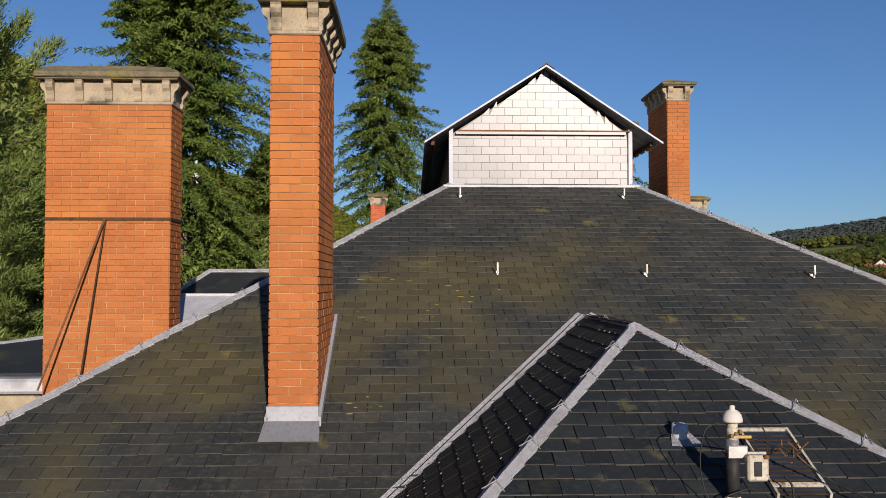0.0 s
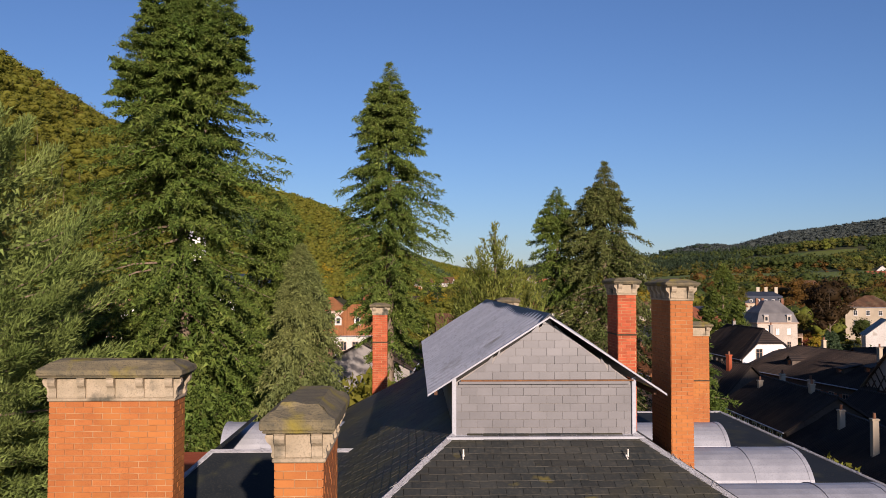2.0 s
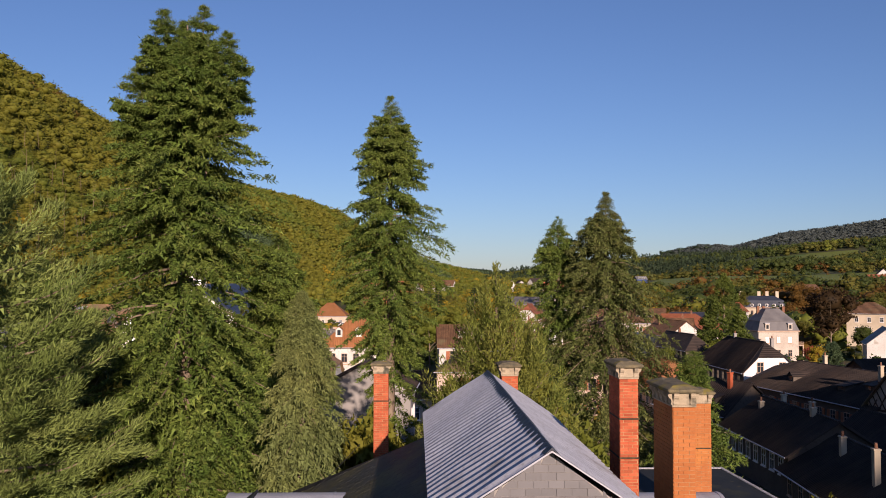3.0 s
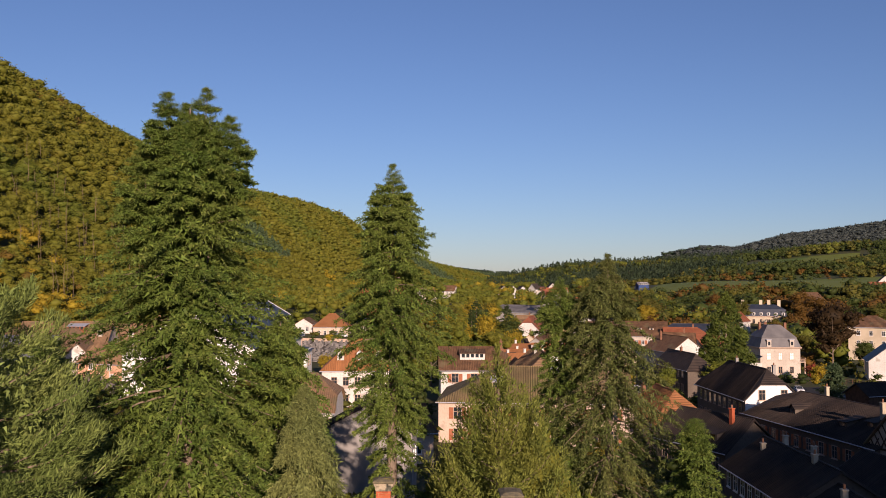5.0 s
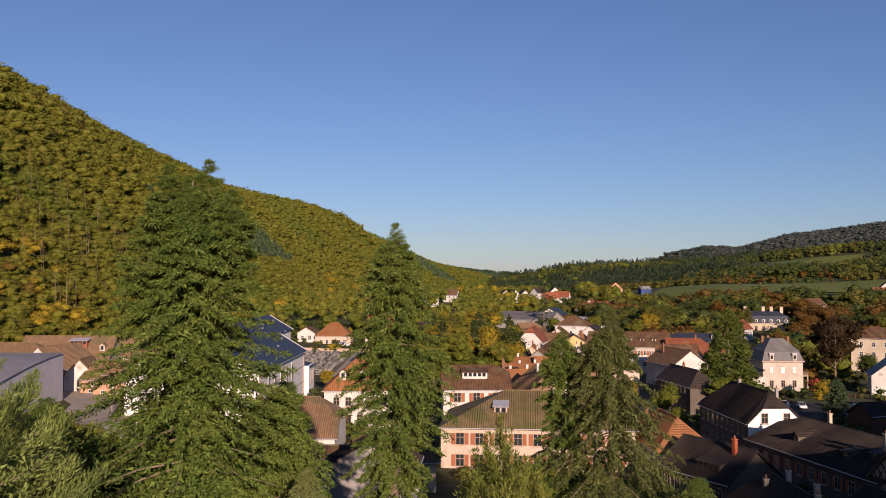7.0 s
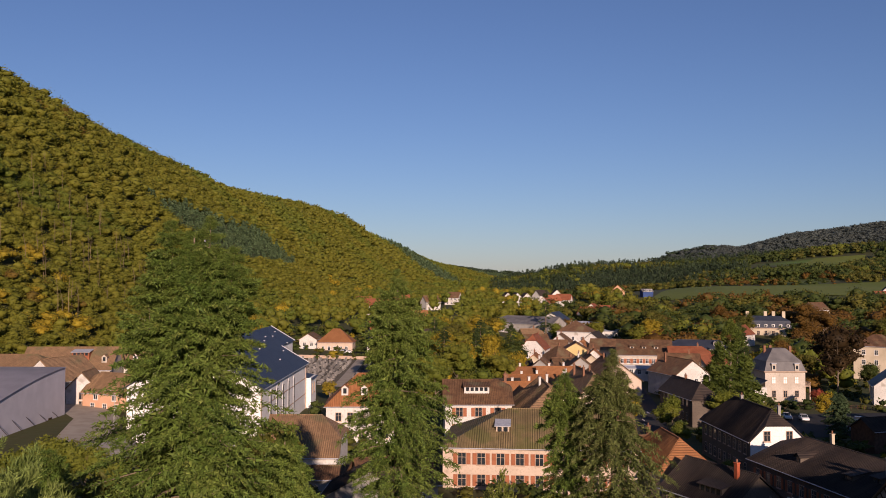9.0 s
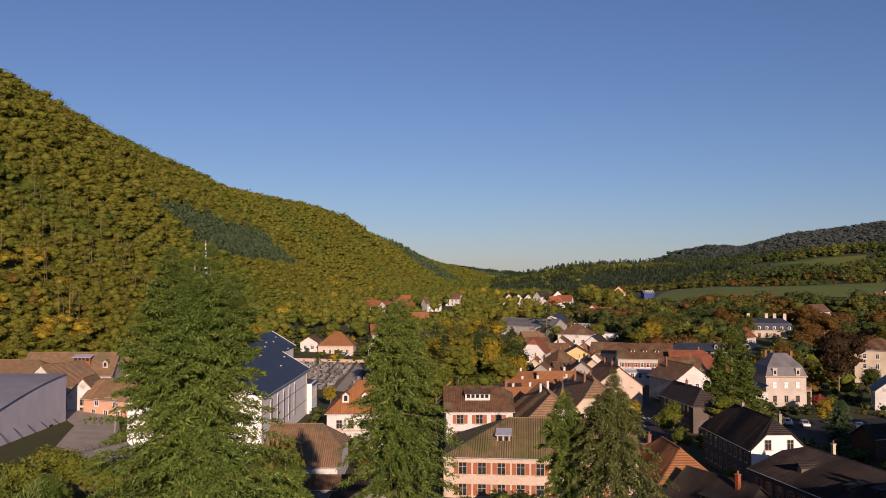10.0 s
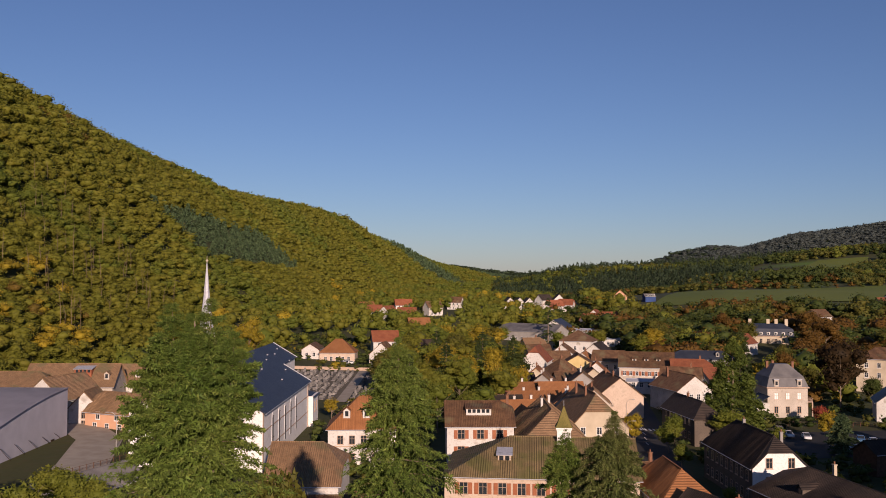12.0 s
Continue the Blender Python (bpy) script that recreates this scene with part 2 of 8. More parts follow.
MEADOW = material("meadow", [(0.115, 0.150, 0.018), (0.145, 0.172, 0.022), (0.10, 0.128, 0.017)], 0.01, 0.3, 0.95, 0.4, 0.2)
GRANITE = material("granite", [(0.11, 0.105, 0.10), (0.21, 0.19, 0.17), (0.06, 0.06, 0.06)], 0.8, 6, 0.6, 0.2, 0.01, vary=0.5)
PAVING = material("pale_path", [(0.33, 0.28, 0.22), (0.40, 0.35, 0.28)], 0.4, 5, 0.95, 0.3, 0.01)

NEEDLE = leaf_material("spruce_needles", [(0.070, 0.118, 0.019), (0.116, 0.162, 0.028), (0.168, 0.196, 0.042)], 0.25, 0.5, through=0.14)
NEEDLE_WEEP = leaf_material("weeping_needles", [(0.13, 0.16, 0.048), (0.18, 0.20, 0.06)], 0.3, 0.4, through=0.14)
NEEDLE_BLUE = leaf_material("blue_spruce_needles", [(0.058, 0.098, 0.044), (0.098, 0.143, 0.062)], 0.3, 0.45, through=0.14)
NEEDLE_PINE = leaf_material("pine_needles", [(0.125, 0.175, 0.040), (0.195, 0.240, 0.062)], 0.3, 0.45, through=0.14)
NEEDLE_DEEP = leaf_material("garden_fir_needles", [(0.036, 0.056, 0.016), (0.056, 0.080, 0.022)], 0.3, 0.4, through=0.14)
# Base colour slightly blued to stand for haze over the far woods.
NEEDLE_FAR = leaf_material("haze_tinted_conifers", [(0.034, 0.054, 0.026), (0.050, 0.074, 0.034)], 0.01, 0.4)
# Pale bluish tint of distance haze is put into this foliage colour.
NEEDLE_HAZE = leaf_material("hazed_ridge_forest", [(0.066, 0.082, 0.074), (0.082, 0.096, 0.084)], 0.01, 0.3)
NEEDLE_THIN = leaf_material("thin_spruce_needles", [(0.075, 0.102, 0.024), (0.112, 0.130, 0.034), (0.140, 0.138, 0.045)], 0.25, 0.5, through=0.14)
NEEDLE_LARCH = leaf_material("larch_needles", [(0.150, 0.185, 0.034), (0.215, 0.225, 0.044)], 0.3, 0.4)
LEAF_GREEN = leaf_material("green_leaves", [(0.108, 0.140, 0.019), (0.152, 0.168, 0.021), (0.180, 0.174, 0.023)], 0.02, 0.12)
LEAF_OLIVE = leaf_material("olive_leaves", [(0.142, 0.150, 0.018), (0.172, 0.168, 0.020), (0.188, 0.164, 0.021)], 0.02, 0.12)
LEAF_GOLD = leaf_material("golden_leaves", [(0.27, 0.205, 0.018), (0.34, 0.24, 0.020), (0.21, 0.18, 0.019)], 0.05, 0.3)
LEAF_ORANGE = leaf_material("orange_leaves", [(0.170, 0.105, 0.019), (0.150, 0.108, 0.019), (0.130, 0.100, 0.018)], 0.03, 0.2)
LEAF_RED = leaf_material("copper_leaves", [(0.040, 0.025, 0.010), (0.062, 0.036, 0.013)], 0.1, 0.4)
LEAF_DARK = leaf_material("dark_green_leaves", [(0.040, 0.062, 0.013), (0.062, 0.084, 0.017), (0.085, 0.090, 0.020)], 0.05, 0.25)
LEAF_MOSS = leaf_material("moss_green_leaves", [(0.080, 0.090, 0.016), (0.115, 0.110, 0.018), (0.135, 0.105, 0.020)], 0.05, 0.25)
LEAF_RUSSET = leaf_material("russet_leaves", [(0.130, 0.066, 0.014), (0.165, 0.090, 0.017), (0.100, 0.064, 0.015)], 0.05, 0.25)
LEAF_CRIMSON = leaf_material("crimson_leaves", [(0.25, 0.05, 0.03), (0.32, 0.08, 0.04)], 0.2, 0.4)
BARE = leaf_material("bare_twigs", [(0.14, 0.10, 0.055), (0.20, 0.15, 0.08)], 0.05, 0.3, through=0.0)


# ---- building helpers ----
def mesh_of(name, verts, faces, mats, index=None, smooth=False):
    me = bpy.data.meshes.new(name)
    v = np.asarray(verts, dtype=np.float32)
    if isinstance(faces, np.ndarray):
        k = faces.shape[1]
        me.vertices.add(len(v))
        me.vertices.foreach_set("co", v.ravel())
        me.loops.add(faces.size)
        me.loops.foreach_set("vertex_index", faces.astype(np.int32).ravel())
        me.polygons.add(len(faces))
        me.polygons.foreach_set("loop_start", np.arange(0, faces.size, k, dtype=np.int32))
        me.polygons.foreach_set("loop_total", np.full(len(faces), k, dtype=np.int32))
        me.update(calc_edges=True)
        me.validate()
    else:
        me.from_pydata([tuple(p) for p in v], [], faces)
    for m in mats if isinstance(mats, (list, tuple)) else [mats]:
        me.materials.append(m)
    if index is not None:
        me.polygons.foreach_set("material_index", np.asarray(index, dtype=np.int32))
    if smooth:
        me.polygons.foreach_set("use_smooth", np.ones(len(me.polygons), dtype=bool))
    return me


def finish(bm, name, mat, smooth=False):
    me = bpy.data.meshes.new(name)
    bmesh.ops.recalc_face_normals(bm, faces=bm.faces[:])
    bm.to_mesh(me)
    bm.free()
    for m in mat if isinstance(mat, (list, tuple)) else [mat]:
        me.materials.append(m)
    if smooth:
        me.polygons.foreach_set("use_smooth", np.ones(len(me.polygons), dtype=bool))
    return me


def part(name, bm, mat, parent, label="", smooth=False, at=None):
    ob = new(name, finish(bm, name, mat, smooth))
    ob.parent = parent
    if at is not None:
        ob.matrix_local = at
    if label:
        ob["label"] = label
    return ob


def part_mesh(name, me, parent, label="", at=None):
    ob = new(name, me)
    ob.parent = parent
    if at is not None:
        ob.matrix_local = at
    if label:
        ob["label"] = label
    return ob


def thing(name, label, category, m=None, group="", kind=""):
    ob = new(name)
    ob.empty_display_size = 0.2
    ob.matrix_world = m if m is not None else Matrix()
    return tagged(ob, label, category, group, kind)


def box(bm, x0, x1, y0, y1, z0, z1, bevel=0.0, m=None, mi=0):
    g = bmesh.ops.create_cube(bm, size=1.0)
    mat = Matrix.Translation(((x0 + x1) / 2, (y0 + y1) / 2, (z0 + z1) / 2)) @ Matrix.Diagonal((x1 - x0, y1 - y0, z1 - z0, 1))
    bmesh.ops.transform(bm, matrix=(m @ mat) if m is not None else mat, verts=g["verts"])
    faces = {f for v in g["verts"] for f in v.link_faces}
    for f in faces:
        f.material_index = mi
    if bevel:
        edges = {e for v in g["verts"] for e in v.link_edges}
        bmesh.ops.bevel(bm, geom=list(edges), offset=bevel, segments=1, affect="EDGES")
    return bm


def cube(*a, **k):
    return box(bmesh.new(), *a, **k)


def solid(bm, profile, a, b, axis="y", mi=0):
    """Extrude a closed profile (pairs) between a and b along an axis: 'y' takes (x, z), 'x' takes (y, z), 'z' takes (x, y)."""
    def put(p, s):
        return {"y": (p[0], s, p[1]), "x": (s, p[0], p[1]), "z": (p[0], p[1], s)}[axis]
    va = [bm.verts.new(put(p, a)) for p in profile]
    vb = [bm.verts.new(put(p, b)) for p in profile]
    n = len(profile)
    for i in range(n):
        bm.faces.new((va[i], va[(i + 1) % n], vb[(i + 1) % n], vb[i])).material_index = mi
    bm.faces.new(va[::-1]).material_index = mi
    bm.faces.new(vb).material_index = mi
    return bm


def tube(bm, points, r, sides=8, r_end=None):
    """A round bar through the points, tapering from r to r_end."""
    r_end = r if r_end is None else r_end
    pts = [Vector(p) for p in points]
    rings = []
    for i, p in enumerate(pts):
        d = (pts[min(i + 1, len(pts) - 1)] - pts[max(i - 1, 0)]).normalized()
        u = d.orthogonal().normalized()
        w = d.cross(u)
        q = r + (r_end - r) * i / max(1, len(pts) - 1)
        rings.append([bm.verts.new(p + q * (u * math.cos(k * math.tau / sides) + w * math.sin(k * math.tau / sides))) for k in range(sides)])
    for a, b in zip(rings, rings[1:]):
        best = min(range(sides), key=lambda s: (a[0].co - b[s].co).length)
        for k in range(sides):
            bm.faces.new((a[k], a[(k + 1) % sides], b[(k + 1 + best) % sides], b[(k + best) % sides]))
    bm.faces.new(rings[0][::-1])
    bm.faces.new(rings[-1])
    return bm


def lathe(bm, profile, sides=20, at=(0, 0, 0)):
    rings = []
    for r, z in profile:
        rings.append([bm.verts.new((at[0] + r * math.cos(k * math.tau / sides), at[1] + r * math.sin(k * math.tau / sides), at[2] + z)) for k in range(sides)])
    for a, b in zip(rings, rings[1:]):
        for k in range(sides):
            bm.faces.new((a[k], a[(k + 1) % sides], b[(k + 1) % sides], b[k]))
    bm.faces.new(rings[0][::-1])
    bm.faces.new(rings[-1])
    return bm


# ---- the ground ----
def step(a, b, v):
    t = np.clip((np.asarray(v, dtype=float) - a) / (b - a), 0, 1)
    return t * t * (3 - 2 * t)


def ground_height(x, y):
    x, y = np.asarray(x, dtype=float), np.asarray(y, dtype=float)
    z = -0.035 * np.clip(x, -110, 60) + 13 * step(230, 800, y) + 16 * step(800, 3200, y)
    # wooded hill on the left side of the valley
    foot = np.interp(y, (-200, 150, 400, 960, 2000, 2700, 4800), (-150, -118, -112, -70, 30, 260, 400))
    crest = np.interp(y, (-200, 250, 500, 900, 1300, 2000, 2700, 4800), (-330, -285, -255, -222, -165, -105, 0, 60))
    top = np.interp(y, (-200, 250, 500, 620, 900, 1300, 2000, 2700, 4800), (140, 140, 133, 117, 99, 98, 60, 25, 0))
    t = np.clip((foot - x) / np.maximum(foot - crest, 30), 0, 2.2)
    z = z + top * np.where(t < 1, 0.25 * step(0, 1, t) + 0.75 * t, 1 - 0.06 * (t - 1)) * (y > -1000)
    # right side of the valley: meadows, a wooded shoulder, and a higher ridge behind it
    q = x / np.maximum(y, 200)
    near = np.interp(q, (0.03, 0.073, 0.136, 0.255, 0.387, 0.493, 0.7), (0, 10, 29, 46, 60, 70, 86))
    t = np.clip((y - 450) / 1050, 0, 1)
    late = np.interp(t, (0, 0.35, 0.6, 0.85, 1), (0, 0.03, 0.22, 0.7, 1))
    early = np.interp(t, (0, 0.14, 0.43, 0.6, 0.8, 1), (0, 0.19, 0.29, 0.42, 0.66, 1))
    w = np.interp(q, (0.14, 0.2, 0.3, 0.39), (0, 0.5, 0.95, 1))
    z = z + near * (w * early + (1 - w) * late) * (1 - 0.35 * step(1600, 2200, y))
    high = np.interp(q, (0.2, 0.255, 0.287, 0.325, 0.375, 0.43, 0.493, 0.7), (0, 54, 74, 68, 106, 120, 148, 190))
    z = z + high * step(2100, 3000, y) * (1 - 0.5 * step(3200, 4400, y))
    # far end of the valley
    z = z + 48 * step(2600, 4300, y) * (1 - 0.9 * step(-60, 330, x))
    # unseen hill added behind the viewer on the right, to shade the lower streets
    z = z + (92 * step(64, 108, x) + 17 * step(140, 156, x)) * step(-80, -190, y)
    # gentle unevenness
    z = z + 0.5 * np.sin(x * 0.031 + 1) * np.sin(y * 0.023) + step(300, 900, y) * 5 * np.sin(x * 0.011) * np.sin(y * 0.008 + 2)
    return z


def gz(x, y):
    return float(ground_height(x, y))


def build_ground():
    xs = np.concatenate([np.linspace(-1500, -330, 18), np.linspace(-320, 220, 91), np.linspace(232, 700, 30), np.linspace(730, 3200, 30)])
    ys = np.concatenate([np.linspace(-700, -70, 24), np.linspace(-60, 480, 91), np.linspace(490, 1400, 62), np.linspace(1425, 4880, 56)])
    gx, gy = np.meshgrid(xs, ys)
    v = np.stack([gx, gy, ground_height(gx, gy)], -1).reshape(-1, 3)
    i = np.arange(len(xs) * len(ys)).reshape(len(ys), len(xs))
    f = np.stack([i[:-1, :-1], i[:-1, 1:], i[1:, 1:], i[1:, :-1]], -1).reshape(-1, 4)
    ob = new("ground", mesh_of("ground", v, f, GRASS, smooth=True))
    tagged(ob, "grassy valley floor and wooded slopes with rough autumn turf", "ground", kind="structure")


build_ground()


def ribbon(name, points, width, mat, label, category, lift=0.06, kind="structure", step_m=4.0):
    """A strip laid on the ground along a line of points."""
    pts = []
    for (x0, y0), (x1, y1) in zip(points, points[1:]):
        n = max(1, int(math.hypot(x1 - x0, y1 - y0) / step_m))
        pts += [(x0 + (x1 - x0) * k / n, y0 + (y1 - y0) * k / n) for k in range(n)]
    pts.append(points[-1])
    bm, rows = bmesh.new(), []
    for i, p in enumerate(pts):
        q, r = pts[max(i - 1, 0)], pts[min(i + 1, len(pts) - 1)]
        d = Vector((r[0] - q[0], r[1] - q[1])).normalized()
        rows.append([bm.verts.new((p[0] - d.y * s, p[1] + d.x * s, gz(p[0] - d.y * s, p[1] + d.x * s) + lift)) for s in np.linspace(-width / 2, width / 2, 5)])
    for a, b in zip(rows, rows[1:]):
        for k in range(4):
            bm.faces.new((a[k], a[k + 1], b[k + 1], b[k]))
    ob = new(name, finish(bm, name, mat))
    tagged(ob, label, category, kind=kind)
    return ob


def patch(name, corners, mat, label, category, lift=0.08, n=14):
    """A four-cornered area laid on the ground."""
    a, b, c, d = [Vector(p) for p in corners]
    bm = bmesh.new()
    g = []
    for j in range(n + 1):
        row = []
        for i in range(n + 1):
            p = (a.lerp(b, i / n)).lerp(d.lerp(c, i / n), j / n)
            row.append(bm.verts.new((p.x, p.y, gz(p.x, p.y) + lift)))
        g.append(row)
    for j in range(n):
        for i in range(n):
            bm.faces.new((g[j][i], g[j][i + 1], g[j + 1][i + 1], g[j + 1][i]))
    ob = new(name, finish(bm, name, mat))
    tagged(ob, label, category, kind="structure")
    return ob


ribbon("road", [(34, 90), (40, 160), (43, 196), (50, 240), (58.5, 308), (64, 370), (75, 480)], 9.5, ASPHALT, "dark grey asphalt village street with worn markings", "road")
ribbon("road", [(-60, 120), (-66, 160), (-72, 183), (-84, 200), (-100, 212)], 9, PAVING, "pale gravelly lane curving past the salmon house", "road", 0.07)
patch("parking_lot", [(66, 190), (104, 196), (108, 226), (72, 222)], ASPHALT, "asphalt car park between the villa and the town houses", "car park", 0.09)
patch("meadow", [(140, 640), (330, 600), (480, 900), (215, 860)], MEADOW, "smooth bright green meadow on the gentle slope", "meadow", 0.5, 40)
patch("meadow", [(400, 1120), (520, 1150), (640, 1390), (565, 1400)], MEADOW, "green pasture higher up the slope between hedges", "meadow", 0.6, 40)


# ---- the mansion: hipped slate roof, attic box, chimneys ----
HOUSE = pose(1.7, 15.41, 0, 0, 0, 1.9)          # its own axes: u along the gable wall, v away from the viewer
TOP = 14.68                                     # height of the attic's foot
FRONT, LEFT, RIGHT = 0.500, 0.650, 0.645        # slopes of the faces
EAVE = 11.0
WALL_L, WALL_R, BACK = -1.60, 1.58, 22.0
V_EAVE = (EAVE - TOP) / FRONT
U_L = WALL_L + (EAVE - TOP) / LEFT
U_R = WALL_R - (EAVE - TOP) / RIGHT

mansion = thing("mansion", "large brick and stone mansion under a dark slate hipped roof", "house", HOUSE)


def slab(name, pts, mat, parent, thick=0.08, label=""):
    """A sloping plate under the given top corners."""
    bm = bmesh.new()
    p = [Vector(q) for q in pts]
    n = (p[1] - p[0]).cross(p[2] - p[0]).normalized()
    if n.z < 0:
        p, n = p[::-1], -n
    a = [bm.verts.new(q) for q in p]
    b = [bm.verts.new(q - n * thick) for q in p]
    k = len(p)
    bm.faces.new(a)
    bm.faces.new(b[::-1])
    for i in range(k):
        bm.faces.new((a[i], b[i], b[(i + 1) % k], a[(i + 1) % k]))
    return part(name, bm, mat, parent, label)


def body():
    bm = bmesh.new()
    box(bm, U_L + 0.5, U_R - 0.5, V_EAVE + 0.5, BACK - 0.5, 0.0, EAVE - 0.35)
    part("wall", bm, BRICK_RED, mansion, "red brick facade below the eaves")
    bm = bmesh.new()
    box(bm, U_L + 0.1, U_R - 0.1, V_EAVE + 0.1, BACK - 0.1, EAVE - 0.5, EAVE - 0.05, 0.08)
    part("cornice", bm, STONE, mansion, "weathered sandstone cornice")
    slab("roof", [(WALL_L, 0, TOP), (WALL_R, 0, TOP), (U_R, V_EAVE, EAVE), (U_L, V_EAVE, EAVE)], UNDER, mansion)
    slab("roof", [(WALL_L, 0, TOP), (WALL_L, 14, TOP), (U_L, BACK, EAVE), (U_L, V_EAVE, EAVE)], UNDER, mansion)
    slab("roof", [(WALL_R, 0, TOP), (WALL_R, 14, TOP), (U_R, BACK, EAVE), (U_R, V_EAVE, EAVE)], UNDER, mansion)
    slab("roof", [(WALL_L, 14, TOP), (WALL_R, 14, TOP), (U_R, BACK, EAVE), (U_L, BACK, EAVE)], SLATE, mansion)


body()

# the bay in front, with its own small hipped roof
BAY_U, BAY_TOP, BAY_V = -0.07, 12.58, -6.69
BAY_L, BAY_R, BAY_F = 0.66, 0.62, 0.452
BAY_LOW = 10.7
bay_l = (BAY_U - (BAY_TOP - BAY_LOW) / BAY_L, BAY_V - (BAY_TOP - BAY_LOW) / BAY_F)
bay_r = (BAY_U + (BAY_TOP - BAY_LOW) / BAY_R, BAY_V - (BAY_TOP - BAY_LOW) / BAY_F)
bay_back = (BAY_TOP - TOP) / FRONT
val_l = (BAY_U - (BAY_TOP - BAY_LOW) / BAY_L, (BAY_LOW - TOP) / FRONT)
val_r = (BAY_U + (BAY_TOP - BAY_LOW) / BAY_R, (BAY_LOW - TOP) / FRONT)
bay = thing("bay_roof", "small hipped slate roof over a projecting bay", "roof", HOUSE)
slab("roof", [(BAY_U, bay_back, BAY_TOP), (BAY_U, BAY_V, BAY_TOP), (*bay_l, BAY_LOW), (*val_l, BAY_LOW)], UNDER, bay)
slab("roof", [(BAY_U, bay_back, BAY_TOP), (BAY_U, BAY_V, BAY_TOP), (*bay_r, BAY_LOW), (*val_r, BAY_LOW)], UNDER, bay)
slab("roof", [(BAY_U, BAY_V, BAY_TOP), (*bay_l, BAY_LOW), (*bay_r, BAY_LOW)], UNDER, bay)
part("wall", cube(bay_l[0] + 0.3, bay_r[0] - 0.3, bay_l[1] + 0.3, V_EAVE + 0.6, 0, BAY_LOW - 0.1), BRICK_RED, bay)


def slates(parent, origin, along, down, low, high, rows, pitch, width, mats, keep=0, near=None, seed=1, hooks=None, first=0.0):
    """Courses of slates on a sloping face. low and high give the face's edges along a course at a distance down the slope.
    The full slates nearest to a spot are objects of their own, the others one mesh."""
    rnd = random.Random(seed)
    o, s, d = Vector(origin), Vector(along).normalized(), Vector(down).normalized()
    n = s.cross(d).normalized()
    if n.z < 0:
        n = -n
    full, cut = [], []
    for r in range(rows):
        d1 = first + (r + 1) * pitch
        d0 = d1 - pitch * 1.35
        a0, a1 = low(max(d0, 0)), low(d1)
        b0, b1 = high(max(d0, 0)), high(d1)
        x = math.floor(min(a0, a1) / width - 1) * width + (width * 0.5 if r % 2 else 0)
        while x < max(b0, b1):
            w = width
            l0, l1, r0, r1 = max(x, a0), max(x, a1), min(x + w - 0.007, b0), min(x + w - 0.007, b1)
            jit = rnd.uniform(-0.006, 0.012)
            if l0 == l1 == x and r0 == r1 and abs(r0 - x - w + 0.007) < 1e-6:
                full.append((x + w / 2, d1 + jit, rnd.uniform(0.0, 0.006), rnd.gauss(0, 0.006)))
            elif r1 - l1 > 0.02 or r0 - l0 > 0.02:
                cut.append((l0, max(r0, l0 + 0.002), l1, max(r1, l1 + 0.002), max(d0, 0), d1 + jit, rnd.uniform(0.0, 0.005)))
            x += w
    if near is not None:
        full.sort(key=lambda q: (q[0] - near[0]) ** 2 + (q[1] - near[1]) ** 2)
    frame_m = Matrix((s, d, n)).transposed().to_4x4()
    frame_m.translation = o
    length, thick, tail = pitch * 1.35, 0.011, 0.018

    def corners(l0, r0, l1, r1, d0, d1, lift):
        top = [(l0, d0, 0.003), (r0, d0, 0.003), (r1, d1, tail + lift), (l1, d1, tail + lift)]
        return [(a, b, c + thick) for a, b, c in top] + top
    quads = [(0, 3, 2, 1), (4, 5, 6, 7), (0, 1, 5, 4), (1, 2, 6, 5), (2, 3, 7, 6), (3, 0, 4, 7)]
    h = width * 0.487
    one = mesh_of("slate", corners(-h, h, -h, h, -length, 0, 0), quads, [mats, SLATE_EDGE], [0, 0, 0, 0, 1, 0])
    for a, b, lift, turn in full[:keep]:
        part_mesh("slate", one, parent, at=frame_m @ Matrix.Translation((a, b, lift * 0.4)) @ Matrix.Rotation(turn, 4, "Z"))
    verts, faces = [], []
    for q in full[keep:]:
        a, b, lift, turn = q
        k = len(verts)
        verts += [(x + a, y + b - turn * x, z) for x, y, z in corners(-h, h, -h, h, -length, 0, lift)]
        faces += [[i + k for i in f] for f in quads]
    for q in cut:
        k = len(verts)
        verts += corners(*q)
        faces += [[i + k for i in f] for f in quads]
    if verts:
        rest = part_mesh("slating", mesh_of("slating", verts, faces, [mats, SLATE_EDGE], [0, 0, 0, 0, 1, 0] * (len(faces) // 6)), parent, at=frame_m)
        rest["kind"] = "stuff"
    if hooks:
        bm = bmesh.new()
        for a, b, lift, turn in full:
            if rnd.random() < hooks:
                box(bm, a - 0.002, a + 0.002, b - 0.010, b + 0.006, tail + 0.008, tail + 0.015)
        hk = part("hook_row", bm, ZINC_DULL, parent, "thin metal slate hooks", at=frame_m)
        hk["kind"] = "stuff"
    return frame_m


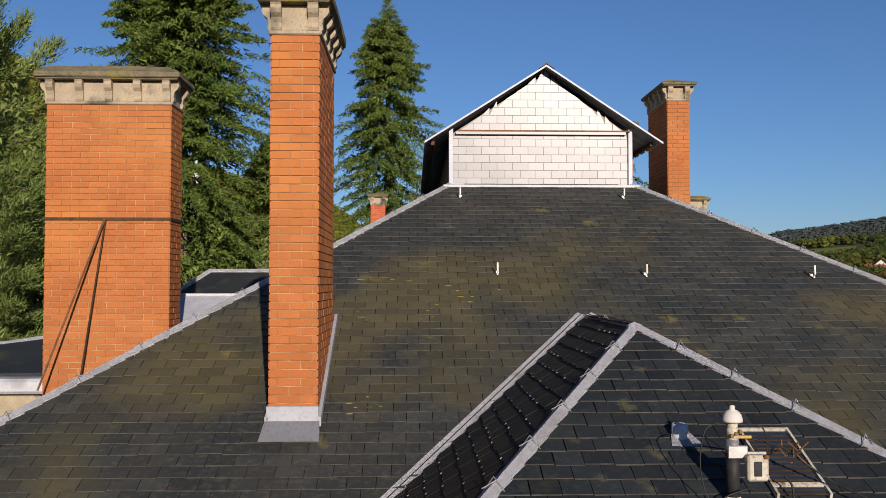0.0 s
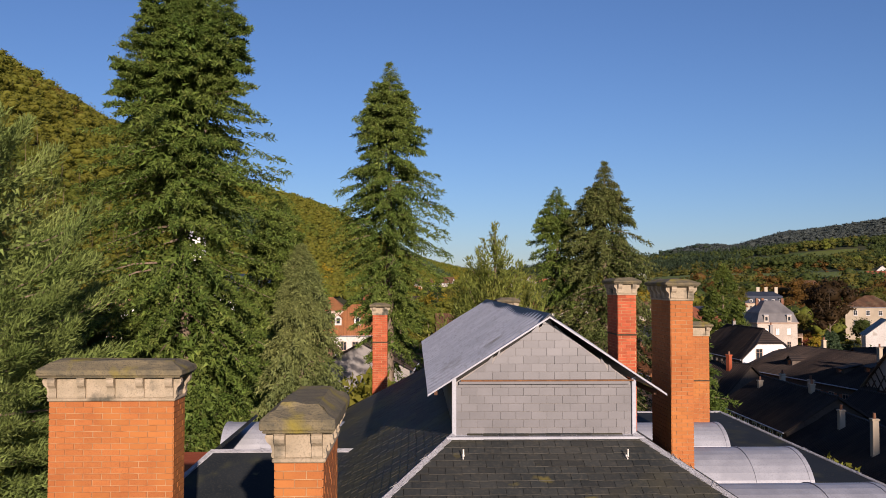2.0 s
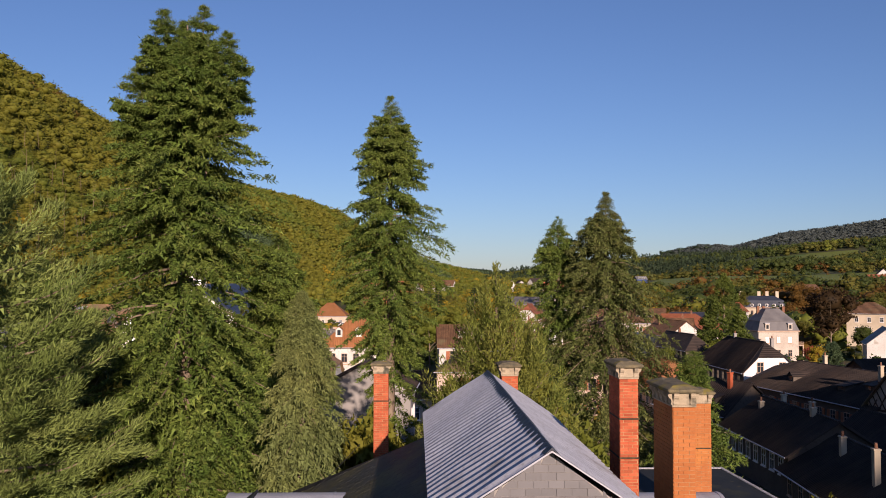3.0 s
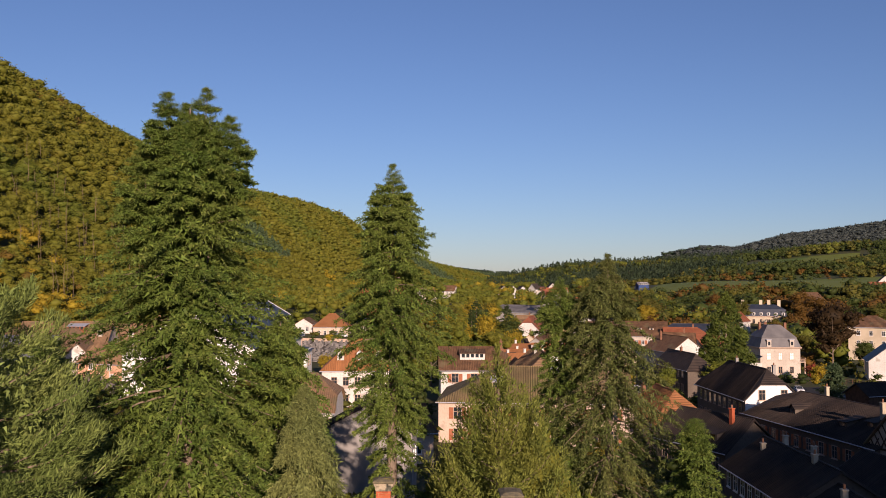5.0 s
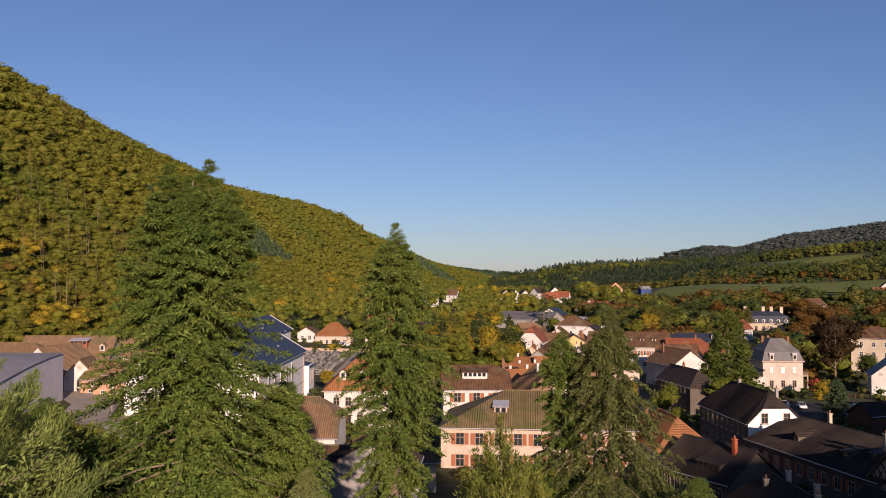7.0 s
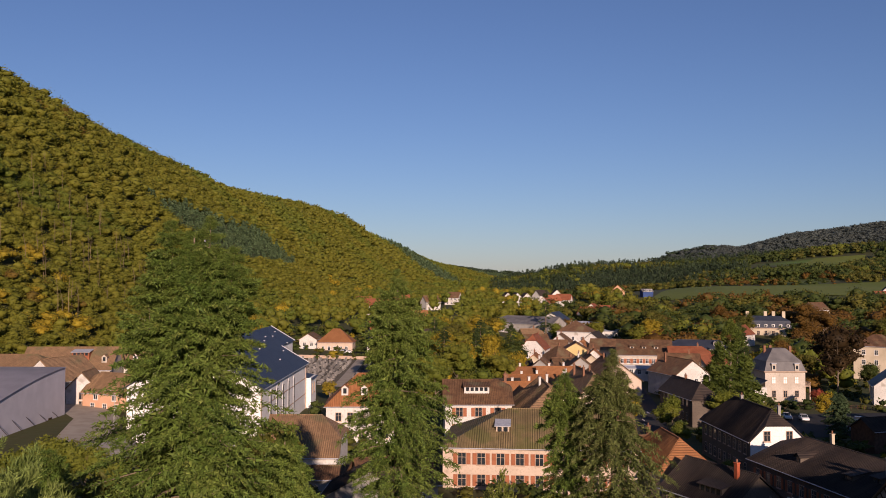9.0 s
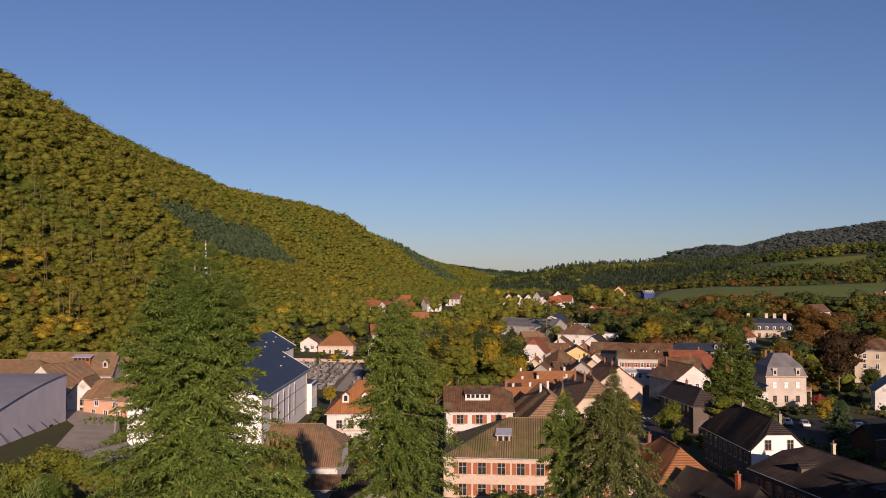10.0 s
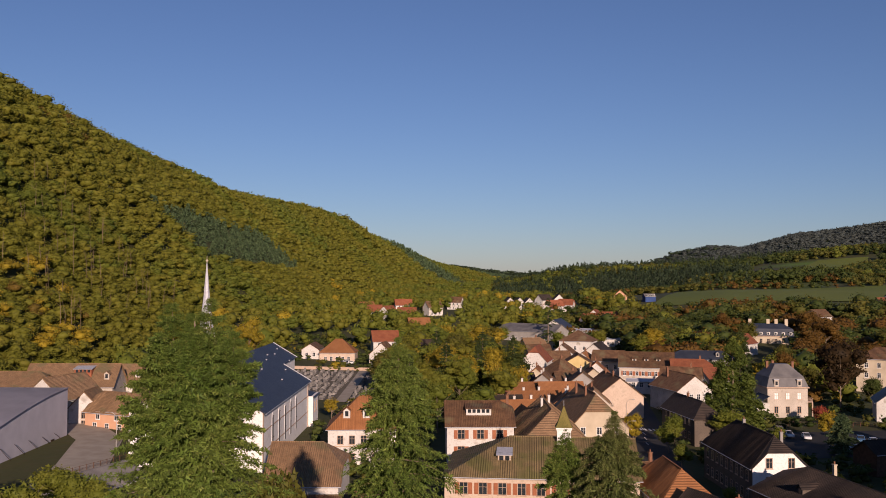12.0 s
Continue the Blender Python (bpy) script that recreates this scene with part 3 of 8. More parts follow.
kf = math.sqrt(1 + FRONT ** 2)
slates(mansion, (0, 0, TOP), (1, 0, 0), (0, -1, -FRONT), lambda q: WALL_L - q / kf * FRONT / LEFT, lambda q: WALL_R + q / kf * FRONT / RIGHT,
       48, 0.173, 0.268, SLATE, 300, (-1.6, 5.6), 3)
kl = math.sqrt(1 + LEFT ** 2)
slates(mansion, (WALL_L, 0, TOP), (0, 1, 0), (-1, 0, -LEFT), lambda q: -q / kl * LEFT / FRONT, lambda q: 14 + q / kl * 1.2,
       39, 0.173, 0.268, SLATE, 0, None, 4)
kr = math.sqrt(1 + RIGHT ** 2)
slates(mansion, (WALL_R, 0, TOP), (0, 1, 0), (1, 0, -RIGHT), lambda q: -q / kr * RIGHT / FRONT, lambda q: 14 + q / kr * 1.2,
       39, 0.173, 0.268, SLATE, 0, None, 5)
kb = math.sqrt(1 + BAY_F ** 2)
slates(bay, (BAY_U, BAY_V, BAY_TOP), (1, 0, 0), (0, -1, -BAY_F), lambda q: -q / kb * BAY_F / BAY_L, lambda q: q / kb * BAY_F / BAY_R,
       27, 0.173, 0.22, SLATE_BLUE, 160, (1.0, 2.2), 6)
ka = math.sqrt(1 + BAY_L ** 2)
slates(bay, (BAY_U, BAY_V, BAY_TOP), (0, 1, 0), (-1, 0, -BAY_L), lambda q: -q / ka * BAY_L / BAY_F, lambda q: (bay_back - BAY_V) - q / ka * BAY_L / FRONT,
       19, 0.173, 0.24, SLATE_DARK, 0, None, 7, hooks=0.9)
ka = math.sqrt(1 + BAY_R ** 2)
slates(bay, (BAY_U, BAY_V, BAY_TOP), (0, 1, 0), (1, 0, -BAY_R), lambda q: -q / ka * BAY_R / BAY_F, lambda q: (bay_back - BAY_V) - q / ka * BAY_R / FRONT,
       19, 0.173, 0.24, SLATE, 0, None, 8)


def hip_cap(parent, a, b, na, nb, w=0.10, pieces=0.85, seed=0, lift=0.035):
    """A folded zinc strip along a hip or ridge, in overlapping lengths with clips. na and nb: slopes' directions downhill on either side."""
    a, b = Vector(a), Vector(b)
    d = (b - a).normalized()
    rnd = random.Random(seed)
    va, vb = [(Vector(q) - d * Vector(q).dot(d)).normalized() for q in (na, nb)]
    up = -(va + vb).normalized() if (va + vb).length > 0.05 else Vector((0, 0, 1))
    n = max(1, round((b - a).length / pieces))
    for k in range(n):
        p, q = a.lerp(b, k / n) - d * 0.02, a.lerp(b, (k + 1) / n) + d * 0.02
        j = up * (lift + 0.004 * (k % 2) + rnd.uniform(0, 0.004))
        bm = bmesh.new()
        ring = []
        for c in (p, q):
            ring.append([bm.verts.new(c + j + o) for o in (va * w - up * 0.045, va * w, up * 0.012, vb * w, vb * w - up * 0.045)])
        for i in range(4):
            bm.faces.new((ring[0][i], ring[0][i + 1], ring[1][i + 1], ring[1][i]))
        bmesh.ops.solidify(bm, geom=bm.faces[:], thickness=0.003)
        cap = part("zinc_cap", bm, ZINC_PALE, parent, "folded zinc hip strip")
        if k:
            bm = bmesh.new()
            tube(bm, [p + va * (w + 0.02) + up * 0.03, p + up * (lift + 0.05) - d * 0.05, p + vb * (w + 0.02) + up * 0.03], 0.005, 5)
            tube(bm, [p + va * w * 0.6 + up * (lift + 0.04) + d * 0.07, p + vb * w * 0.5 + up * (lift + 0.04) - d * 0.07], 0.004, 5)
            part("clip", bm, STEEL, cap)


hip_cap(mansion, (WALL_L, 0, TOP), (U_L, V_EAVE, EAVE), (-1, 0, -LEFT), (0, -1, -FRONT), 0.085, seed=1)
hip_cap(mansion, (WALL_R, 0, TOP), (U_R, V_EAVE, EAVE), (0, -1, -FRONT), (1, 0, -RIGHT), 0.085, seed=2)
hip_cap(bay, (BAY_U, BAY_V, BAY_TOP), (*bay_l, BAY_LOW), (-1, 0, -BAY_L), (0, -1, -BAY_F), 0.075, 0.62, 3)
hip_cap(bay, (BAY_U, BAY_V, BAY_TOP), (*bay_r, BAY_LOW), (0, -1, -BAY_F), (1, 0, -BAY_R), 0.075, 0.62, 4)
hip_cap(bay, (BAY_U, bay_back, BAY_TOP), (BAY_U, BAY_V, BAY_TOP), (-1, 0, -BAY_L), (1, 0, -BAY_R), 0.05, 1.2, 5, 0.02)


def valley(a, b, side, slope_dir):
    bm = bmesh.new()
    a, b = Vector(a), Vector(b)
    s, q = Vector(side), Vector(slope_dir)
    n = Vector((0, -FRONT, 1)).normalized()
    r = []
    for c in (a, b):
        r.append([bm.verts.new(c + s * 0.11 + n * 0.035), bm.verts.new(c + s * 0.012 + n * 0.03), bm.verts.new(c + q * 0.05 + n * 0.03)])
    for i in range(2):
        bm.faces.new((r[0][i], r[0][i + 1], r[1][i + 1], r[1][i]))
    bmesh.ops.solidify(bm, geom=bm.faces[:], thickness=0.003)
    strip = part("valley_flashing", bm, ZINC_PALE, bay, "lead-grey valley flashing")
    part("seam", tube(bmesh.new(), [c + s * 0.055 + n * 0.034 for c in (a, b)], 0.006, 5), RUBBER, strip)


valley((BAY_U, bay_back, BAY_TOP), (*val_l, BAY_LOW), (-0.8, 0.55, 0.27), (0.6, -0.5, 0.1))
valley((BAY_U, bay_back, BAY_TOP), (*val_r, BAY_LOW), (0.8, 0.55, 0.27), (-0.6, -0.5, 0.1))


# ---- brick chimneys with stone cornices ----
def brick_face(parent, mat, m, width, height, length, course, keep, seed):
    """Bricks in stretcher bond on one face; m maps the face (x along, z up, y outwards) into the chimney."""
    rnd = random.Random(seed)
    shared, loose, kept = {}, bmesh.new(), 0
    todo = []
    rows = int(height / course)
    for i in range(rows):
        x = -length * (0.62 if i % 2 else 0.12)
        while x < width - 0.03:
            a, b = max(x, 0.0), min(x + length, width)
            if b - a > 0.03:
                todo.append((a, b, height - (i + 1) * course))
            x += length
    for a, b, z in todo:
        w = round(b - a, 2)
        if w not in shared:
            bm = bmesh.new()
            box(bm, -w / 2 + 0.006, w / 2 - 0.006, -0.012, 0.008, 0.006, course - 0.006, 0.0)
            shared[w] = finish(bm, "brick", mat)
        at = m @ Matrix.Translation(((a + b) / 2, rnd.uniform(-0.001, 0.003), z))
        if kept < keep:
            part_mesh("brick", shared[w], parent, at=at)
            kept += 1
        else:
            box(loose, -w / 2 + 0.006, w / 2 - 0.006, -0.012, 0.008, 0.006, course - 0.006, m=at)
    if len(loose.verts):
        ob = part("brickwork", loose, mat, parent)
        ob["kind"] = "stuff"
    else:
        loose.free()


def scroll(bm, m, w, h, out):
    """A stone bracket: an S-shaped profile."""
    prof = [(0, 0), (out * 0.28, 0), (out * 0.40, h * 0.10), (out * 0.30, h * 0.28), (out * 0.42, h * 0.48), (out * 0.78, h * 0.62),
            (out * 0.95, h * 0.78), (out * 0.86, h * 0.92), (out, h), (0, h)]
    k = len(prof)
    va = [bm.verts.new(m @ Vector((-w / 2, -p[0], p[1]))) for p in prof]
    vb = [bm.verts.new(m @ Vector((w / 2, -p[0], p[1]))) for p in prof]
    for i in range(k):
        bm.faces.new((va[i], va[(i + 1) % k], vb[(i + 1) % k], vb[i]))
    bm.faces.new(va[::-1])
    bm.faces.new(vb)


def chimney(label, x, y, w, d, zb, zt, turn=1.9, brick=(0.245, 0.084), mat=None, faces="FR", keep=300, nx=2, ny=5, frieze=0.26, cap=0.17,
            over=0.14, seed=0, band=()):
    """A brick stack: x, y is its front left corner, w and d its plan, zt the top of its brickwork."""
    mat = mat or BRICK
    ob = thing("chimney", label, "chimney", pose(x, y, zb, 0, 0, turn), "chimneys on the mansion roof")
    h = zt - zb
    part("core", cube(0.004, w - 0.004, 0.004, d - 0.004, 0, h), MORTAR, ob)
    maps = {"F": (pose(0, 0, 0) @ Matrix.Diagonal((1, -1, 1, 1)), w), "R": (pose(w, 0, 0, 0, 0, 90) @ Matrix.Diagonal((1, -1, 1, 1)), d),
            "L": (pose(0, d, 0, 0, 0, -90) @ Matrix.Diagonal((1, -1, 1, 1)), d), "B": (pose(w, d, 0, 0, 0, 180) @ Matrix.Diagonal((1, -1, 1, 1)), w)}
    for k, f in enumerate(faces):
        m, width = maps[f]
        brick_face(ob, mat, m, width, h, brick[0], brick[1], keep if k == 0 else max(0, keep // 3), seed + k)
    for f in "FRLB":
        if f not in faces:
            m, width = maps[f]
            brick_face(ob, mat, m, width, h, brick[0], brick[1], 0, seed + 9)
    bm = bmesh.new()
    e = 0.03
    box(bm, -e, w + e, -e, d + e, h, h + 0.045, 0.012)
    part("moulding", bm, STONE, ob)
    bm = bmesh.new()
    box(bm, 0.0, w, 0.0, d, h + 0.045, h + 0.045 + frieze, 0.008)
    fr = part("frieze", bm, STONE, ob, "pale weathered sandstone frieze")
    z1 = h + 0.045
    cw = 0.105
    for side, m, width, n in (("F", pose(0, 0, z1), w, nx), ("R", pose(w, 0, z1, 0, 0, 90), d, ny), ("L", pose(0, d, z1, 0, 0, -90), d, ny)):
        for k in range(n):
            bm = bmesh.new()
            pos = cw / 2 + (width - cw) * k / max(1, n - 1)
            scroll(bm, m @ Matrix.Translation((pos, 0.002, 0)), cw, frieze, over * 0.8)
            part("corbel", bm, STONE, ob, "carved stone scroll bracket")
    z2 = z1 + frieze
    bm = bmesh.new()
    box(bm, -over * 0.8, w + over * 0.8, -over * 0.8, d + over * 0.8, z2 + 0.002, z2 + 0.03, 0.008)
    box(bm, -over, w + over, -over, d + over, z2 + 0.03, z2 + cap * 0.5, 0.014)
    g = [bm.verts.new(p) for p in ((-over * 0.95, -over * 0.95, z2 + cap * 0.5), (w + over * 0.95, -over * 0.95, z2 + cap * 0.5), (w + over * 0.95, d + over * 0.95, z2 + cap * 0.5),
                                   (-over * 0.95, d + over * 0.95, z2 + cap * 0.5))]
    q = [bm.verts.new(p) for p in ((over * 0.4, over * 0.6, z2 + cap), (w - over * 0.4, over * 0.6, z2 + cap), (w - over * 0.4, d - over * 0.6, z2 + cap), (over * 0.4, d - over * 0.6, z2 + cap))]
    for i in range(4):
        bm.faces.new((g[i], g[(i + 1) % 4], q[(i + 1) % 4], q[i]))
    bm.faces.new(q)
    rnd = random.Random(seed)
    bmesh.ops.subdivide_edges(bm, edges=bm.edges[:], cuts=2)
    for v in bm.verts:
        if v.co.z > z2 + cap * 0.55:
            v.co.z += rnd.uniform(-0.018, 0.015)
        v.co.x += rnd.uniform(-0.006, 0.006)
        v.co.y += rnd.uniform(-0.006, 0.006)
    part("cap", bm, CAP, ob, "mossy dark stone capping slab")
    for z in band:
        bm = bmesh.new()
        b = z - zb
        box(bm, -0.022, w + 0.022, -0.022, -0.006, b - 0.022, b + 0.022)
        box(bm, -0.022, w + 0.022, d + 0.006, d + 0.022, b - 0.022, b + 0.022)
        box(bm, -0.022, -0.006, -0.006, d + 0.006, b - 0.022, b + 0.022)
        box(bm, w + 0.006, w + 0.022, -0.006, d + 0.006, b - 0.022, b + 0.022)
        part("iron_band", bm, IRON, ob, "rusty flat iron band")
    return ob


mid = chimney("tall slender orange brick chimney with a mossy stone cornice", -1.725, 8.95, 0.475, 1.65, 11.0, 15.50, brick=(0.225, 0.0838), cap=0.28, seed=11)
big = chimney("broad orange brick chimney with an iron band and stone cornice", -5.72, 12.90, 1.77, 0.62, 9.9, 15.59, brick=(0.262, 0.0865), faces="FR",
              nx=5, ny=2, frieze=0.30, cap=0.24, over=0.15, seed=12, band=(13.93,))
east = chimney("tall red brick chimney beside the attic, stone cornice", 4.82, 19.17, 0.47, 1.55, 11.0, 16.92, mat=BRICK, faces="FL", keep=210, seed=13)
chimney("weathered red brick chimney with two iron bands", 4.68, 24.3, 0.49, 1.3, 11.0, 16.97, mat=BRICK_RED, faces="FL", keep=60, seed=14, band=(15.9, 14.85))
chimney("red brick chimney standing behind the tall one", 8.25, 30.4, 0.68, 1.0, 10.0, 15.5, mat=BRICK, faces="F", keep=60, seed=15, band=(14.0,))
chimney("lone brick chimney above the rear wing, stone top", -2.80, 34.8, 0.55, 0.5, 9.0, 16.05, mat=BRICK_RED, faces="FR", keep=40, ny=2, seed=16, band=(15.0,))
chimney("short brick chimney behind the attic roof ridge", 1.95, 31.5, 0.55, 0.9, 9.0, 16.3, mat=BRICK_RED, faces="F", keep=30, ny=2, seed=17)


def flashing():
    """Zinc apron round the foot of the slender chimney."""
    zf = 11.46
    bm = bmesh.new()
    box(bm, -0.02, 0.495, -0.05, -0.012, 0.60, 0.79, 0.004)
    part("apron", bm, ZINC_DULL, mid, "soldered zinc apron")
    bm = bmesh.new()
    vs = [bm.verts.new(p) for p in ((-0.03, -0.04, 0.655), (0.505, -0.04, 0.655), (0.52, -0.23, 0.475), (-0.07, -0.23, 0.475))]
    bm.faces.new(vs)
    bmesh.ops.solidify(bm, geom=bm.faces[:], thickness=0.006)
    part("apron_tray", bm, ZINC_DULL, mid, "soldered zinc apron")
    bm = bmesh.new()
    for s in (-0.035, 0.485):
        a = [bm.verts.new((s + o, q, 0.62 + q * FRONT + z)) for q in (-0.05, 1.85) for o, z in ((0, 0.0), (0.035, 0.0), (0.035, 0.09), (0, 0.09))]
        for i in range(4):
            bm.faces.new((a[i], a[(i + 1) % 4], a[4 + (i + 1) % 4], a[4 + i]))
        bm.faces.new(a[:4])
        bm.faces.new(a[4:][::-1])
    part("side_flashing", bm, ZINC_DULL, mid, "stepped zinc flashing")


flashing()


def struts():
    bm = bmesh.new()
    tube(bm, [(0.86, -0.05, 4.03), (0.10, -0.42, 1.62)], 0.016, 6)
    part("strut", bm, RUST, big, "rusty iron brace")
    bm = bmesh.new()
    tube(bm, [(0.87, -0.04, 4.03), (0.585, -0.15, 1.78)], 0.013, 6)
    part("strut", bm, IRON, big, "thin dark iron brace")


struts()


# ---- the attic box with its corrugated roof ----
def attic():
    ob = thing("attic", "attic box clad in grey cement panels under corrugated metal", "attic", HOUSE)
    zb, zs, zr, depth = TOP - 0.02, 15.58, 16.68, 13.4
    L, R = WALL_L, WALL_R
    mid_u = 0.06
    bm = bmesh.new()
    prof = [(L + 0.05, zb - 1.2), (R - 0.05, zb - 1.2), (R - 0.05, zs), (mid_u, zr - 0.06), (L + 0.05, zs)]
    solid(bm, prof, 0.06, depth, "y")
    part("wall", bm, GREY, ob)
    rnd = random.Random(4)
    w, h = 0.268, 0.136
    shared = {}

    def reach(z, side):
        share = 1.0 if z < zs else max(0.0, (zr - 0.03 - z) / (zr - zs))
        return mid_u + ((L + 0.06 if side < 0 else R - 0.06) - mid_u) * share
    for r in range(15):
        z0 = zb + 0.02 + r * h
        if z0 > zr - 0.08:
            break
        z1 = z0 + h
        a0, a1, b0, b1 = reach(z0, -1), reach(z1, -1), reach(z0, 1), reach(z1, 1)
        x = L + 0.06 - (w / 2 if r % 2 else 0) - 0.03
        while x < b0:
            p0, p1, q0, q1 = max(x, a0), max(x, a1), min(x + w, b0), min(x + w, b1)
            if q0 - p0 > 0.03:
                q1 = max(q1, p1 + 0.001)
                if q1 < p1 + 0.002:
                    p1 = q1 = min(max(p1, p0), q0)
                c = (p0 + q0) / 2
                key = tuple(round(k - c, 3) for k in (p0, q0, p1, q1))
                if key not in shared:
                    bm = bmesh.new()
                    prof = [(key[0] + 0.003, 0.003), (key[1] - 0.003, 0.003), (max(key[3] - 0.003, key[2] + 0.004), h - 0.003), (key[2] + 0.003, h - 0.003)]
                    solid(bm, prof, 0, 0.012, "y")
                    shared[key] = finish(bm, "panel", PANEL)
                part_mesh("panel", shared[key], ob, at=pose(c, 0.045 + rnd.uniform(-0.003, 0.003), z0, rnd.uniform(-0.5, 0.5), 0, rnd.uniform(-0.3, 0.3)))
            x += w
    for u in (L, R - 0.075):
        part("corner_post", cube(u, u + 0.075, 0.0, 0.075, zb - 0.02, zs + 0.10, 0.006), ZINC_DULL, ob, "grey zinc corner post")
    part("sill_flashing", cube(L, R, -0.02, 0.04, zb - 0.01, zb + 0.035, 0.006), ZINC_DULL, ob, "bent zinc sill flashing")
    bm = bmesh.new()
    box(bm, L + 0.12, R - 0.12, -0.03, 0.04, zs - 0.015, zs + 0.03)
    part("ledge", bm, PANEL, ob, "pale ledge board")
    bm = bmesh.new()
    box(bm, L + 0.15, R - 0.05, -0.035, 0.0, zs + 0.032, zs + 0.058)
    part("rail", bm, RUST, ob, "rusty steel rail")
    # corrugated sheets
    for sgn, name in ((-1, "roof_sheet"), (1, "roof_sheet")):
        eave_u = -2.02 if sgn < 0 else 2.06
        eave_z, top_z = 15.40, 16.72
        per = (0.0, 0.62, 0.70, 0.90, 0.98)
        waves = 33
        n = 5 * waves
        v0, v1 = -0.20, depth
        vs, fs = [], []
        rows = 6
        for j in range(rows + 1):
            t = j / rows
            for i in range(n + 1):
                v = v0 + (v1 - v0) * min(i // 5 + per[i % 5], waves) / waves
                wave = 0.045 if i % 5 in (2, 3) else 0.0
                vs.append((mid_u + (eave_u - mid_u) * t, v, top_z + (eave_z - top_z) * t + wave + 0.012 * math.sin(v * 1.3 + j)))
        k = n + 1
        for j in range(rows):
            for i in range(n):
                fs.append((j * k + i, j * k + i + 1, (j + 1) * k + i + 1, (j + 1) * k + i))
        me = mesh_of(name, vs, np.array(fs), SHEET)
        o = part_mesh(name, me, ob, "grey corrugated metal sheeting")
        bm = bmesh.new()
        solid(bm, [(v0 - 0.008, 0.012), (v0 + 0.03, 0.012), (v0 + 0.03, 0.045), (v0 - 0.008, 0.045)], 0, 1, "x")
        bmesh.ops.transform(bm, matrix=Matrix(((eave_u - mid_u, 0, 0, mid_u), (0, 1, 0, 0), (eave_z - top_z, 0, 1, top_z - 0.03), (0, 0, 0, 1))), verts=bm.verts[:])
        part("verge_trim", bm, ZINC_DULL, ob, "pale metal verge trim")
        bm = bmesh.new()
        box(bm, eave_u * 0.93 - 0.03, eave_u * 0.93 + 0.03, 0.0, depth, eave_z - 0.02, eave_z + 0.05)
        part("eave_board", bm, TIMBER, ob)
    bm = bmesh.new()
    solid(bm, [(mid_u - 0.14, 16.66), (mid_u, 16.785), (mid_u + 0.14, 16.66), (mid_u, 16.75)], -0.22, depth, "y")
    part("ridge_cap", bm, SLATE_FAR, ob, "dark folded metal ridge cap")


attic()
part("flashing_strip", cube(WALL_L - 0.1, WALL_R + 0.1, -0.14, -0.03, TOP - 0.045, TOP + 0.005, 0.006), ZINC_DULL, mansion, "zinc strip at the attic foot")


def roof_hook(u, v):
    """A roof hook: a bent flat steel bar standing on the slope."""
    z = TOP + FRONT * v
    ob = thing("roof_hook", "white galvanised steel roof hook fixed on the slates", "roof hook", HOUSE @ pose(u, v, z), "roof hooks on the front slope")
    bm = bmesh.new()
    tube(bm, [(0, 0.10, 0.07), (0, 0.0, 0.025), (0, -0.05, 0.03), (0.0, -0.075, 0.07), (0, -0.07, 0.19)], 0.014, 6)
    part("bar", bm, ENAMEL, ob)
    part("foot_plate", cube(-0.025, 0.025, 0.04, 0.12, 0.045, 0.075), STEEL, ob)


for u, v in ((-1.44, -0.58), (1.27, -0.60), (-1.07, -3.17), (0.95, -3.22), (3.24, -3.25)):
    roof_hook(u, v)


# barrel-topped zinc dormers on the flanks
def barrel_dormer(u0, u1, v, half, z, rise, label):
    ob = thing("barrel_dormer", label, "dormer", HOUSE, "zinc barrel dormers")
    n = 16
    bm = bmesh.new()
    prof = [(v - half * math.cos(k * math.pi / n), z + rise * math.sin(k * math.pi / n)) for k in range(n + 1)]
    solid(bm, prof + [(v + half, z - 1.6), (v - half, z - 1.6)], u0, u1, "x")
    part("vault", bm, ZINC_DULL, ob, "seamed zinc barrel vault", smooth=False)
    bm = bmesh.new()
    prof2 = [(v - (half + 0.015) * math.cos(k * math.pi / n), z + (rise + 0.015) * math.sin(k * math.pi / n)) for k in range(n + 1)]
    inner = [(v - (half - 0.1) * math.cos(k * math.pi / n), z + (rise - 0.1) * math.sin(k * math.pi / n)) for k in range(n, -1, -1)]
    e = u1 if abs(u1) > abs(u0) else u0
    solid(bm, prof2 + inner, e - 0.06, e + 0.06, "x")
    part("rim", bm, ZINC_DULL, ob, "raised zinc front rim")
    for q in (0.7,):
        bm = bmesh.new()
        s = u0 + (u1 - u0) * q
        solid(bm, [(v - (half + 0.02) * math.cos(k * math.pi / n), z + (rise + 0.02) * math.sin(k * math.pi / n)) for k in range(n + 1)]
              + [(v - (half - 0.05) * math.cos(k * math.pi / n), z + (rise - 0.05) * math.sin(k * math.pi / n)) for k in range(n, -1, -1)], s - 0.015, s + 0.015, "x")
        part("seam", bm, ZINC_DULL, ob)


barrel_dormer(3.4, 8.1, 4.5, 1.45, 11.75, 1.05, "silver-grey zinc barrel dormer on the eastern roof slope")
barrel_dormer(3.4, 8.4, 9.8, 1.45, 11.65, 1.0, "silver-grey zinc barrel dormer on the eastern roof slope")
barrel_dormer(3.4, 7.6, 13.7, 1.2, 11.85, 0.9, "silver-grey zinc barrel dormer on the eastern roof slope")


